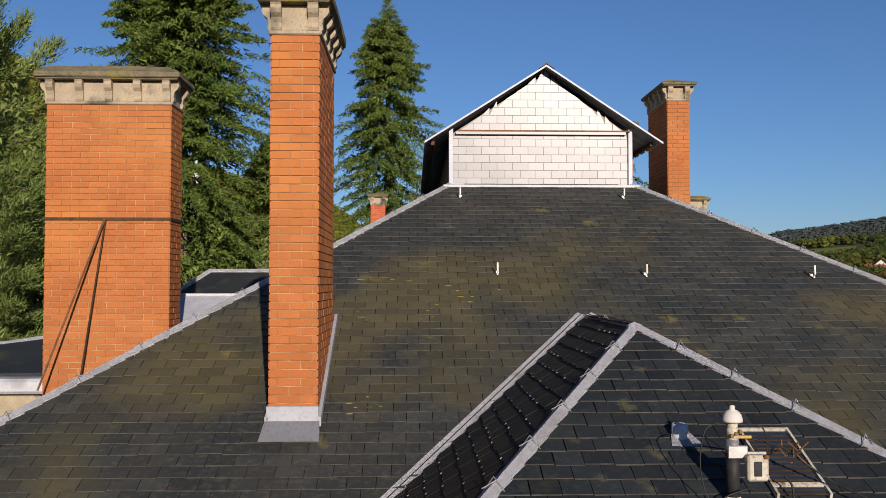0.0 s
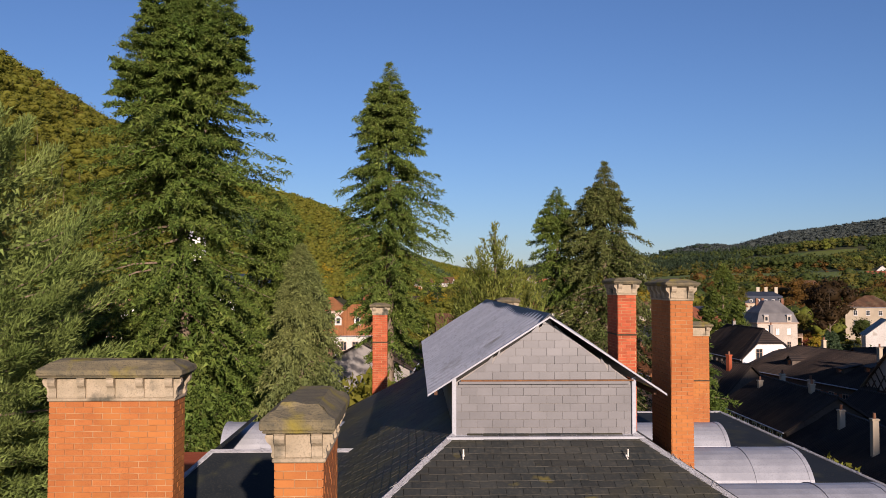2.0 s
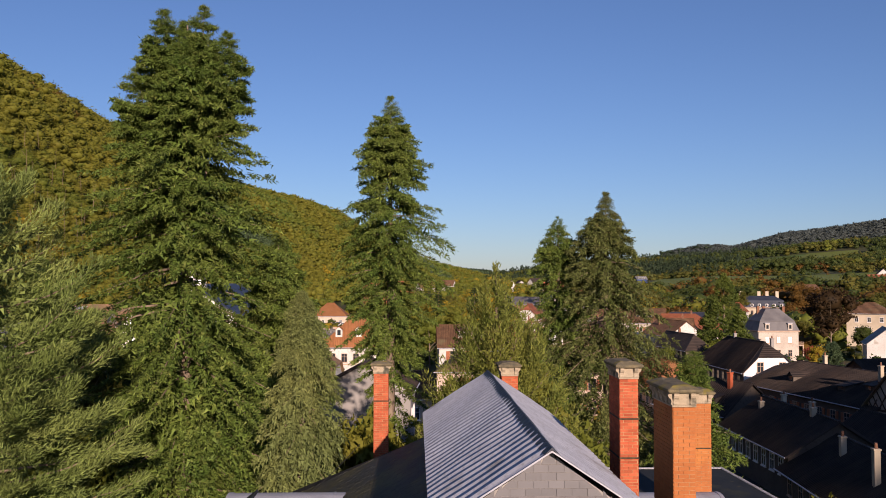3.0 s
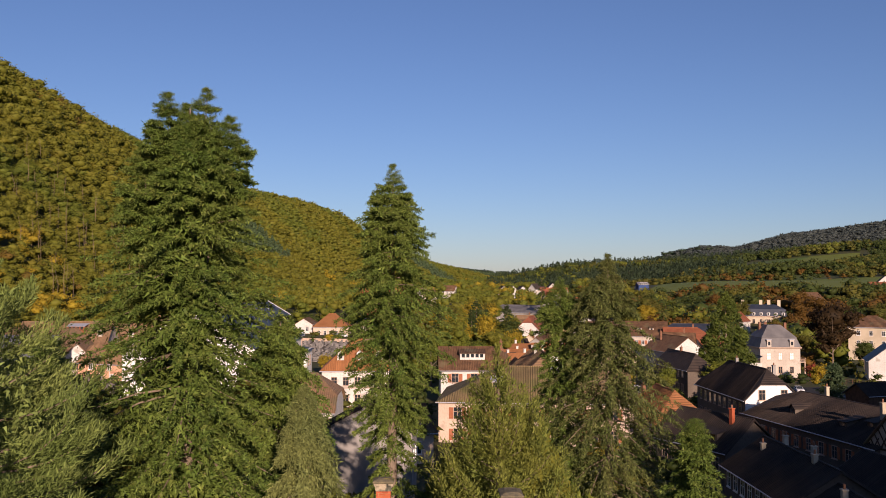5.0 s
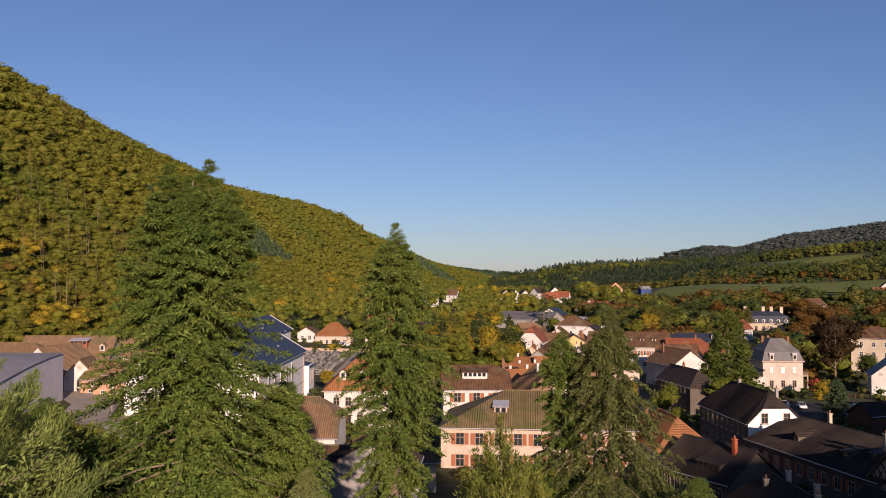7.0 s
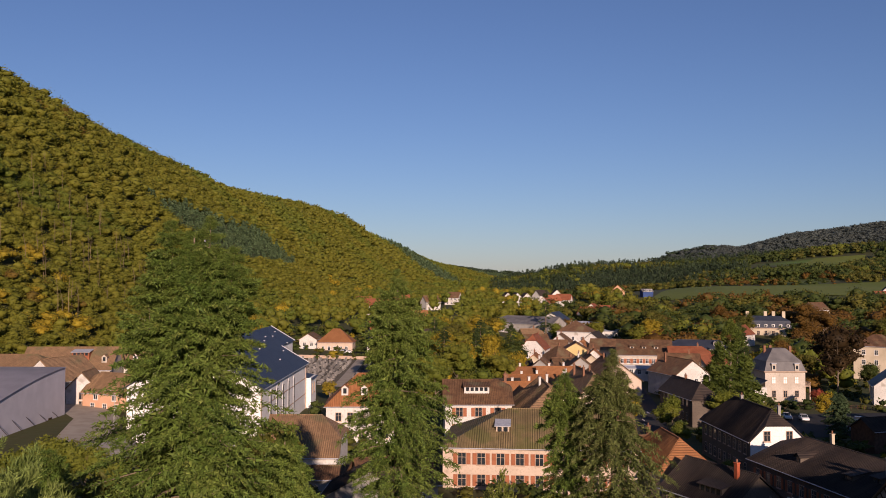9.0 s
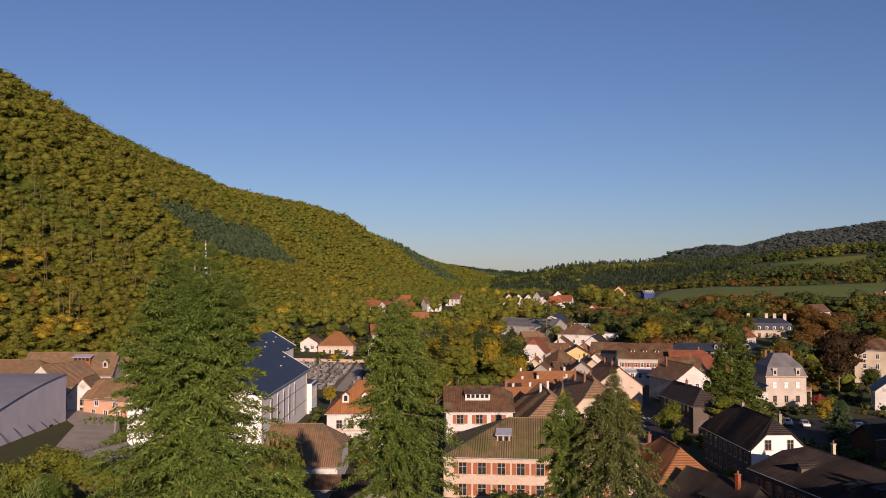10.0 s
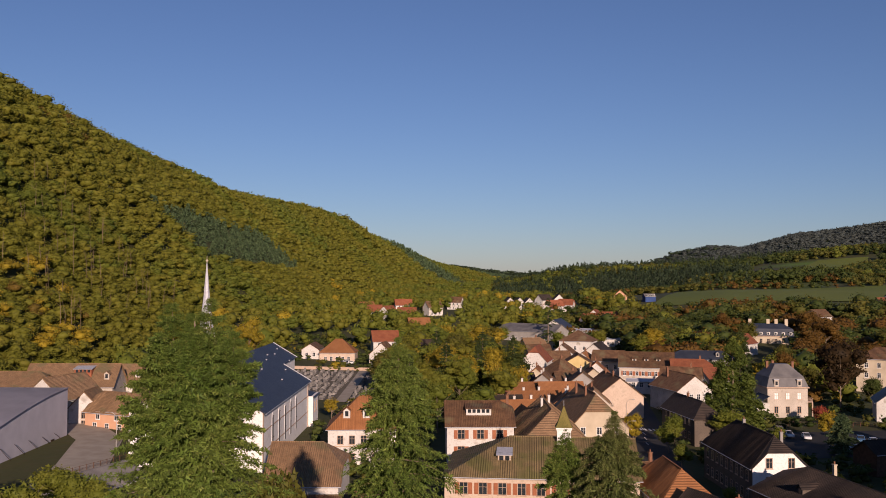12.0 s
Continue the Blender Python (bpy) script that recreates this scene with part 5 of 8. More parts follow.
bell_turret()
house("white house with a brown tiled roof and wide shed dormer", 5.2, 184, 13.2, 12.6, 2, 7.0, 11.0, WHITE, TILE_BROWN, (0, 0.35), rows=(("F", 4.4, 3, 0.86), ("F", 1.2, 3, 0.86)),
      shutters=SHUTTER, dormers=(("F", -0.2, "shed", (5.0, 1.5), 0.6),), chimneys=((6.0, 1.5, 0.9),), trim=SANDSTONE, win=(1.3, 1.7))
house("white presbytery with a rust-red hipped roof and gabled dormers", -17.3, 176.3, 13.5, 11.5, 4, 7.7, 13.0, WHITE, TILE_RUST, (1, 1), rows=(("F", 4.6, 5), ("F", 1.3, 5), ("L", 4.6, 3)),
      dormers=(("F", -3.3, "gable"), ("F", 0.4, "gable"), ("F", 4.0, "gable")), band=(4.0, 7.3), trim=SANDSTONE)
house("old barn with a worn rust-brown tiled roof", -23.4, 146.6, 11.4, 17.5, 1, 4.3, 9.3, WHITE, TILE_TAN, (0, 0.6), rows=(("L", 2.0, 2),), name="barn", category="barn")
house("low shed with brown tiles below the barn", -22, 133, 13, 5, 3, 2.6, 3.9, GREY, TILE_BROWN, name="shed", category="shed")
# Grey wall colour stands for shade lying on this lilac house.
house("house with a dark ribbed roof under the spruces, lilac wall greyed for shade", -8.6, 100, 7, 10, 88, 8.3, 11.0, GREY, TILE_DARK, rows=(("R", 4.4, 2), ("F", 4.4, 2)))
house("brick cottage with a brown tiled roof below the trees", -8, 122, 10, 9, 20, 4.5, 7.5, ROSE, TILE_BROWN, rows=(("F", 1.6, 3),))
house("house with a broad hipped brown tiled roof", 19.4, 184, 27, 13.2, 90, 4.8, 10.3, WHITE, TILE_TAN, (1, 0), rows=(("L", 2.0, 4),), chimneys=((3, 1.0, 0.8), (8, -1, 0.8)), chimney_mat=WHITE)
house("house with pale gable and half-hipped tiled roof", 31.0, 207, 22, 13, 94, 3.8, 10.6, CREAM, TILE_TAN, (0.5, 0), rows=(("L", 2.2, 3),), chimneys=((-2, 1, 0.8), (6, 1.5, 0.8)))
house("large rosy gable house facing the street", 44.6, 254, 18, 13, 95, 4.2, 9.2, ROSE, TILE_BROWN, (0, 0), rows=(("B", 2.5, 4), ("L", 2.0, 1, 0.5, -4)), chimneys=((-3, 0.3, 0.9), (5, 0.3, 0.9)))
OLD_TOWN = random.Random(12)
for q in ((20, 222, 9, 7, 5, 3.4, 6.2), (37, 238, 9, 8, 85, 4.0, 7.4), (13, 232, 9, 7, 8, 3.4, 6.0), (36, 281, 9, 8, 10, 4.2, 7.2), (27, 289, 9, 8, 80, 4.5, 7.8), (44, 286, 9, 8, 88, 4.8, 8.0), (21, 281, 8, 7, 15, 3.8, 6.6),
          (48, 302, 8, 8, 80, 5.0, 8.4), (49, 334, 8, 8, 70, 5.2, 9.0), (39, 342, 10, 8, 10, 5.0, 8.6), (45, 367, 10, 9, 75, 6.0, 9.6), (35, 373, 10, 8, 15, 5.4, 8.8), (50, 420, 10, 9, 70, 6.0, 10.0), (36, 405, 10, 8, 20, 6.0, 9.4)):
    house("small town house with an old weathered tiled roof", *q, OLD_TOWN.choice((WHITE, CREAM, RENDER, ROSE)), OLD_TOWN.choice((TILE_BROWN, TILE_TAN, TILE_DARK, TILE_BROWN, TILE_RUST)), (0, OLD_TOWN.choice((0, 0, 0.4))),
          rows=(("F", q[5] - 2.0, 2), ("L", q[5] - 2.0, 2)), chimneys=((1.5, 0.3, 0.8),))
for q in ((17, 213, 11, 8, 10, 4.5, 7.4), (29, 227, 10, 8, 80, 4.6, 7.8), (21, 236, 14, 8, 5, 4.0, 6.6), (30, 252, 12, 8, 4, 4.6, 7.2), (18, 254, 13, 8, 8, 4.2, 6.8), (27, 268, 10, 8, 80, 5.0, 8.2), (38, 266, 10, 9, 85, 5.5, 9)):
    house("small town house with an old brown tiled roof", *q, random.choice((WHITE, CREAM, GREY)), random.choice((TILE_BROWN, TILE_RUST, TILE_DARK)), rows=(("F", q[5] - 2.2, 3),), chimneys=((1.5, 0.2, 0.9), (-2.5, 0.5, 0.7)), chimney_mat=WHITE)
house("pale yellow gable house", 44, 318, 11, 11, 84, 6.4, 9.6, YELLOW, TILE_BROWN, (0, 0), rows=(("L", 3.5, 3), ("L", 0.8, 3)), trim=SANDSTONE)
house("red-roofed white gable house", 30, 322, 12, 9, 75, 7.2, 12.0, WHITE, TILE_RED, (0.4, 0), rows=(("L", 4, 2),))
house("brown hip-roofed house among small yards", 36, 300, 12, 12, 30, 4.4, 9.6, CREAM, TILE_BROWN, (1, 1), chimneys=((0, 0, 0.6),))
house("tall white house with a brown hipped roof", 54.5, 392, 14, 13, -20, 9.4, 13.5, WHITE, TILE_BROWN, (1, 1), rows=(("F", 5.5, 3), ("F", 2, 3), ("L", 5.5, 3)))
house("white gable house on the street", 56, 350, 14, 10, 70, 7.4, 11.3, WHITE, TILE_DARK, (0, 0), rows=(("L", 4.2, 3), ("L", 1.2, 3), ("F", 4.2, 3)))
house("brown-roofed house in the terrace", 57, 330, 11, 10, -18, 6.4, 9.8, RENDER, TILE_BROWN, rows=(("F", 3.4, 3),))
house("long terrace house with red-trimmed windows and dormers", 66.6, 311, 18, 12, -12, 6.2, 10.8, RENDER, TILE_BROWN, (0, 0), rows=(("F", 3.2, 8, 0.92), ("F", 0.2, 6, 0.92)),
      dormers=(("F", -4, "shed", (1.4, 0.8), 0.6), ("F", 0, "shed", (1.4, 0.8), 0.6), ("F", 4, "shed", (1.4, 0.8), 0.6)), shutters=SHUTTER, win=(0.9, 1.4))
house("house with a red-brown tiled roof", 79.5, 302, 13, 10, -8, 5.2, 9.2, RENDER, TILE_RED, (0, 0.4), rows=(("F", 2.4, 4),), chimneys=((3, 0, 0.8),))
house("white-gabled house with brown tiles at the bend", 66.0, 262, 16, 11, 105, 4.8, 8.8, WHITE, TILE_BROWN, (0, 0), rows=(("L", 2, 4), ("F", 2, 4)), chimneys=((4, 2, 1.0),))
house("shaded house with dark tiles on the street", 71, 281, 12, 9, -20, 5.0, 8.6, RENDER, TILE_BROWN, rows=(("F", 2, 4),), chimneys=((3, 0, 1.0),))
house("white lean-to shop with a flat roof", 62, 297, 9, 5, -12, 2.6, 3.2, WHITE, ZINC, rows=(("F", 0.6, 3),))
house("red-tiled cottage behind the terrace", 84, 292, 10, 8, 30, 4, 7.4, WHITE, TILE_RED, rows=(("F", 1.5, 3),))
house("tall shaded house with dark slates by the street", 57.0, 216, 20, 7, 98, 4.4, 7.6, SHADED_RENDER, TILE_DARK, (1, 0), trim=SANDSTONE, rows=(("B", 2.4, 7), ("B", -0.8, 7)), chimneys=((2, 0, 0.8),))
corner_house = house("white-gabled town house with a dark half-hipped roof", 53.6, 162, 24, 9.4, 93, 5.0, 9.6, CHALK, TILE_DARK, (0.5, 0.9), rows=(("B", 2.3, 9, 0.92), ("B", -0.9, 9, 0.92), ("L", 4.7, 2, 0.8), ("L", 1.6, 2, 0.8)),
      chimneys=((-8.6, -1.6, 0.4), (4, 0, 0.6)), trim=SANDSTONE, chimney_mat=GREY, win=(1.0, 1.6))
# Thin sheet added over the side away from the sun, coloured for shade.
part("facade", cube(-12, 12, 4.7, 4.72, -2.4, 4.9), SHADED_RENDER, corner_house, "street front sheet in the shade-darkened wall colour")
house("long shaded row house with a broad dark tiled roof and skylights", 55.6, 123.4, 30, 15.5, 101, 4.6, 7.9, SHADED_RENDER, TILE_DARK, (0, 0.3), trim=SANDSTONE, shutters=SHUTTER, rows=(("B", 1.9, 10, 0.94), ("B", -1.2, 10, 0.94)), chimneys=((-10, 3, 1.2), (9, -2, 0.9)),
      dormers=(("B", 9.5, "shed", (1.6, 0.8), 0.55), ("B", 5.5, "shed", (1.6, 0.8), 0.7), ("B", -6, "gable", (1.2, 0.9), 0.7)), chimney_mat=CREAM)
house("shaded house with ribbed tiles and a brick chimney", 35.6, 119.5, 13, 9.0, 116, 3.4, 7.0, SHADED_RENDER, TILE_DARK, (0, 0), trim=SANDSTONE, rows=(("B", 0.8, 6, 0.9), ("L", 1.2, 2)), chimneys=((-4.0, 1.0, 1.0),), dormers=(("B", 2, "shed", (4.2, 1.0), 0.8),), chimney_mat=BRICK_RED)
house("black-roofed shaded house with whitewashed chimneys", 36.2, 93, 18.5, 9.4, 91, 3.8, 6.8, SHADED_RENDER, TILE_DARK, (0, 0), trim=FRAME, rows=(("B", 1.6, 8, 0.94),), chimneys=((-4.6, 0.3, 0.5), (6.2, 1.4, -0.3), (8.0, -1.8, 0.2), (1.0, -2.0, 0.3)), chimney_mat=CREAM)
house("low shaded house with a black tiled roof", 35.6, 71, 25, 10.5, 87, 2.6, 5.6, SHADED_RENDER, TILE_DARK, (0, 0), trim=SANDSTONE, rows=(("B", 0.6, 8, 0.9),), chimneys=((7.2, 1.6, 0.6), (-2.0, 2.6, 1.2), (2, -2, 0.8)), chimney_mat=CREAM)
house("dark back building behind the shaded row", 48.5, 92, 22, 9, 95, 2.0, 5.2, SHADED_RENDER, TILE_DARK, (0, 0), trim=SANDSTONE, rows=(("B", 0.2, 6),), chimneys=((3, 0, 0.7), (-6, 1, 0.6)), chimney_mat=CREAM)
tm = house("half-timbered gable house in the shade", 58.3, 106.6, 13, 10, 14, 4.5, 9.5, ROSE, TILE_BROWN, (0, 0), rows=(("L", 2.0, 3), ("L", -1.2, 3), ("F", 2.0, 4)), chimneys=((-3, 1, 0.8),))


def timbering(parent, w, d, eave, ridge):
    """Crossed dark timbers on both gables."""
    for e in (-1, 1):
        bm = bmesh.new()
        x = e * (w / 2 + 0.02)
        for k in range(-4, 5):
            for s in (-1, 1):
                y0, z0 = k * 1.1, eave + 0.1
                span = (ridge - eave) * (1 - abs(y0) / (d / 2)) * 0.9
                if span > 0.4:
                    tube(bm, [(x, y0, z0), (x, y0 + s * span * 0.5, z0 + span * 0.72)], 0.09, 4)
        box(bm, x - 0.05, x + 0.05, -d / 2, d / 2, eave - 0.12, eave + 0.12)
        part("timber_frame", bm, TIMBER, parent, "dark crossed oak timbers")


timbering(tm, 13, 10, 4.5, 9.5)
house("low house with a weathered orange-brown roof by the street", 33, 135, 16, 8.4, 93, 4.6, 8.4, ROSE, TILE_RUST, (1, 0.5), rows=(("L", 2.2, 2), ("B", 2.2, 4)))
house("cottage with a tiled roof and tall stack", 31, 150, 9, 8, 20, 2.6, 5.6, ROSE, TILE_BROWN, chimneys=((2, 0, 1.4),), rows=(("F", 0.4, 3),))


def villa():
    x, y = 91.4, 253
    ob = thing("villa", "white villa with a grey slate mansard roof and balcony", "villa", pose(x, y, 0, 0, 0, 3))
    part("wall", cube(-5.6, 5.6, -5.2, 5.2, -2.5, 6.1), RENDER, ob)
    part("cornice", cube(-6.0, 6.0, -5.6, 5.6, 6.1, 6.45, 0.08), SANDSTONE, ob)
    bm = bmesh.new()
    rings = []
    for a, b, z in ((5.8, 5.4, 6.46), (4.9, 4.5, 8.9), (4.95, 4.55, 9.05), (1.9, 1.3, 12.4)):
        rings.append([bm.verts.new((s * a, t * b, z)) for s, t in ((-1, -1), (1, -1), (1, 1), (-1, 1))])
    for p, q in zip(rings, rings[1:]):
        for k in range(4):
            bm.faces.new((p[k], p[(k + 1) % 4], q[(k + 1) % 4], q[k]))
    bm.faces.new(rings[-1])
    part("roof", bm, SLATE_GREY, ob, "grey slate mansard roof")
    for q in (-3.2, 0, 3.2):
        for z in (3.1, -0.6):
            window(ob, pose(q, -5.205, z), 1.0, 1.7, SANDSTONE, None, closed=z > 0)
        if q:
            dm = part("dormer", cube(q - 0.6, q + 0.6, -5.5, -4.4, 6.6, 8.4), RENDER, ob)
            part_mesh("dormer_window", shared_box("dormer_pane", -0.32, 0.32, -0.02, 0.03, 0, 1.0, mat=GLASS), dm, at=pose(q, -5.51, 7.0))
            part("dormer_cap", cube(q - 0.75, q + 0.75, -5.6, -4.3, 8.4, 8.6, 0.05), ZINC, dm)
    for cx, cy in ((-3.0, 1.5), (3.4, -0.5), (-1.0, 2.5)):
        part("smokestack", cube(cx - 0.35, cx + 0.35, cy - 0.3, cy + 0.3, 9, 13.0, 0.03), BRICK_OLD, ob)
    bal = part("balcony", cube(5.6, 7.2, -5.0, -1.5, 2.2, 2.45, 0.03), SANDSTONE, ob)
    for k in range(8):
        part_mesh("baluster", shared_box("baluster", -0.04, 0.04, -0.04, 0.04, 0, 0.8, mat=SANDSTONE), bal, at=pose(7.1, -4.9 + k * 0.47, 2.45))
    part("balcony_rail", cube(7.0, 7.2, -5.0, -1.5, 3.25, 3.38), SANDSTONE, bal)
    for yy in (-4.8, -1.7):
        part("pillar", cube(6.9, 7.2, yy - 0.15, yy + 0.15, -2.5, 2.2), SANDSTONE, bal)
    annex = part("annex", cube(-9.0, -5.6, -6.5, 1, -2.5, 2.2), WHITE, ob)
    slab("annex_roof", [(-5.6, -6.9, 4.2), (-5.6, 1.3, 4.2), (-9.4, 1.3, 2.0), (-9.4, -6.9, 2.0)], SLATE_FAR, annex)


villa()


def chateau():
    ob = thing("chateau", "pale stone chateau with a dark mansard and tall chimneys", "chateau", pose(163, 470, 0, 0, 0, -12))
    part("wall", cube(-13, 13, -8, 8, -2, 6.6), CREAM, ob)
    part("cornice", cube(-13.4, 13.4, -8.4, 8.4, 6.6, 7.0, 0.1), SANDSTONE, ob)
    bm = bmesh.new()
    rings = []
    for a, b, z in ((13.2, 8.2, 7.0), (12.0, 7.0, 10.6), (8.0, 3.2, 12.8)):
        rings.append([bm.verts.new((s * a, t * b, z)) for s, t in ((-1, -1), (1, -1), (1, 1), (-1, 1))])
    for p, q in zip(rings, rings[1:]):
        for k in range(4):
            bm.faces.new((p[k], p[(k + 1) % 4], q[(k + 1) % 4], q[k]))
    bm.faces.new(rings[-1])
    part("roof", bm, SLATE_FAR, ob, "dark slate mansard roof")
    for k in range(7):
        q = -10.8 + 3.6 * k
        for z in (3.4, 0.2):
            window(ob, pose(q, -8.005, z), 1.2, 2.0, SANDSTONE)
        if k % 2 == 0 or k in (3, 5):
            dm = part("dormer", lathe(bmesh.new(), [(1.0, 0), (1.0, 1.2), (0.8, 1.5)], 12, (q, -7.3, 7.4)), WHITE, ob, "white round-headed dormer")
            part_mesh("dormer_window", shared_box("dormer_pane", -0.32, 0.32, -0.02, 0.03, 0, 1.0, mat=GLASS), dm, at=pose(q, -8.3, 7.6))
    for cx in (-8, 1, 5, 10):
        part("smokestack", cube(cx - 0.8, cx + 0.8, 1, 2, 10, 15.2, 0.05), CREAM, ob)


chateau()
house("cream hillside house with a brown hipped roof", 145, 307, 14, 11, -30, 9.5, 13.0, CREAM, TILE_BROWN, (1, 1), rows=(("F", 6.5, 3), ("F", 3.2, 3), ("R", 6, 3)))
house("white gable house beside the copper beech", 119, 244, 12, 10, 70, 3.6, 7.6, WHITE, SLATE_FAR, (0, 0), rows=(("F", 1, 3),))
house("timber shed with a dark roof near the car park", 84, 178, 8, 6, 20, 2.6, 4.6, TIMBER, TILE_DARK, name="shed", category="shed")
house("low dark-roofed building behind the terrace", 96, 350, 26, 10, -12, 5.4, 8.2, GREY, SLATE_FAR, (1, 1), rows=(("F", 2.4, 6),), dormers=(("F", 6, "gable"), ("F", 9, "gable")))
house("flat-roofed garage block among the trees", 98, 400, 14, 6, -15, 3.4, 3.9, GREY, ZINC, name="garage", category="garage")


# the church
def church():
    ob = thing("church", "white church with a navy slate roof and tall arched windows", "church", pose(-46, 186, 0))
    z0, eave, ridge, hw = 1.0, 12.2, 19.4, 12.0
    y0, y1, y2 = -25.5, 24.6, 43.0
    bm = bmesh.new()
    solid(bm, [(-hw, z0), (hw, z0), (hw, eave), (0, ridge - 0.2), (-hw, eave)], y0, y1, "y")
    part("nave_wall", bm, CHALK, ob)
    bm = bmesh.new()
    ce = ridge - (ridge - eave) / hw * 5.6
    solid(bm, [(-5.6, z0), (5.6, z0), (5.6, ce), (0, ridge - 0.2), (-5.6, ce)], y1, y2, "y")
    part("choir_wall", bm, CHALK, ob)
    k = (ridge - eave) / hw
    for s in (-1, 1):
        slab("roof", [(0, y0 - 0.4, ridge), (0, y1 + 0.4, ridge), (s * (hw + 0.7), y1 + 0.4, eave - 0.7 * k), (s * (hw + 0.7), y0 - 0.4, eave - 0.7 * k)], SLATE_FAR, ob, 0.2, "navy slate nave roof")
        slab("roof", [(0, y1 + 0.4, ridge), (0, y2 + 0.4, ridge), (s * 6.1, y2 + 0.4, ridge - 6.1 * k), (s * 6.1, y1 + 0.4, ridge - 6.1 * k)], SLATE_FAR, ob, 0.2, "navy slate choir roof")
        part("gutter", cube(s * (hw + 0.55), s * (hw + 0.75), y0 - 0.4, y1 + 0.4, eave - 0.62, eave - 0.45) if s > 0 else cube(-hw - 0.75, -hw - 0.55, y0 - 0.4, y1 + 0.4, eave - 0.62, eave - 0.45), ZINC, ob)
    part("verge", slab_bar((0, y2 + 0.4, ridge + 0.06), (6.2, y2 + 0.4, ridge - 6.2 * k + 0.06)), ZINC, ob, "pale verge flashing")
    part("verge", slab_bar((6.2, y1 + 0.4, ridge - 6.2 * k + 0.06), (12.7, y1 + 0.4, ridge - 12.7 * k + 0.06)), ZINC, ob, "pale verge flashing")
    for i in range(5):
        y = -16.5 + i * 6.25
        wn_ = new("window")
        wn_.parent = ob
        wn_.matrix_local = pose(hw, y, 0, 0, 0, 90)
        for name, w, h, out, mat in (("surround", 0.90, 7.0, 0.06, FRAME), ("pane", 0.58, 6.5, 0.09, LEADED)):
            bm = bmesh.new()
            prof = [(-w, 3.4), (w, 3.4)] + [(w * math.cos(a), 3.4 + h - w + w * 1.3 * math.sin(a)) for a in np.linspace(0, math.pi, 9)]
            solid(bm, prof, -out, 0.02, "y")
            part(name, bm, mat, wn_)
        for z in (6, 8.2, 10):
            part("glazing_bar", cube(-0.6, 0.6, -0.17, -0.13, z - 0.04, z + 0.04), IRON, wn_)
    for z in (4.6, 8.2):
        part("string_course", cube(hw - 0.02, hw + 0.06, y0, y1, z, z + 0.22), SANDSTONE, ob)
    for y in (y0, y1 - 0.6):
        part("pilaster", cube(hw, hw + 0.12, y, y + 0.6, z0, eave - 0.5), SANDSTONE, ob)
    sac = part("sacristy", cube(6, 13.2, y1, y1 + 8, z0, 8.2), CHALK, ob)
    slab("sacristy_roof", [(5.7, y1 + 0.2, 9.6), (5.7, y1 + 8.4, 9.6), (13.7, y1 + 8.4, 8.0), (13.7, y1 + 0.2, 8.0)], SLATE_FAR, sac)
    for q in (y1 + 2.4, y1 + 5.4):
        window(sac, pose(13.2, q, 4.5, 0, 0, 90), 0.9, 2.2, SANDSTONE)
    for i, (a, b) in enumerate(((2, 38), (3, 30), (6, 33), (7.5, 20), (3.5, 18), (9, 8), (5, 6), (2.5, 24))):
        part("snow_vent", cube(a - 0.1, a + 0.25, b - 0.2, b + 0.2, ridge - a * k - 0.05, ridge - a * k + 0.16), ZINC_DULL, ob)
    yt = -19.3
    tw = part("tower", cube(-1.3, 1.3, yt - 1.3, yt + 1.3, 17.5, 25.5), CHALK, ob)
    bm = bmesh.new()
    rings = []
    for r, z in ((1.7, 25.5), (1.15, 27.6), (0.85, 30.2), (0.62, 32.2), (0.05, 39.0)):
        rings.append([bm.verts.new((r * math.cos(a), yt + r * math.sin(a), z)) for a in np.arange(8) * math.tau / 8])
    for p, q in zip(rings, rings[1:]):
        for j in range(8):
            bm.faces.new((p[j], p[(j + 1) % 8], q[(j + 1) % 8], q[j]))
    bm.faces.new(rings[-1])
    part("spire", bm, ZINC, tw, "slim silvery metal spire")
    part("finial", lathe(bmesh.new(), [(0.05, 0), (0.28, 0.3), (0.05, 0.6), (0.03, 1.2)], 10, (0, yt, 38.8)), CREAM, tw)


def slab_bar(a, b, r=0.14):
    return tube(bmesh.new(), [a, b], r, 4)


church()
house("white mortuary chapel with a rust hipped roof", -46, 362, 14, 11, 0, 6.6, 11.4, ROSE, TILE_RUST, (1, 1), rows=(("F", 3.2, 5),), name="chapel", category="chapel")
house("small white annex with a gabled roof and arched window", -57, 366, 12, 7, 88, 7.4, 9.6, WHITE, TILE_BROWN, (0, 0), rows=(("L", 4.5, 2),), name="annex", category="chapel")


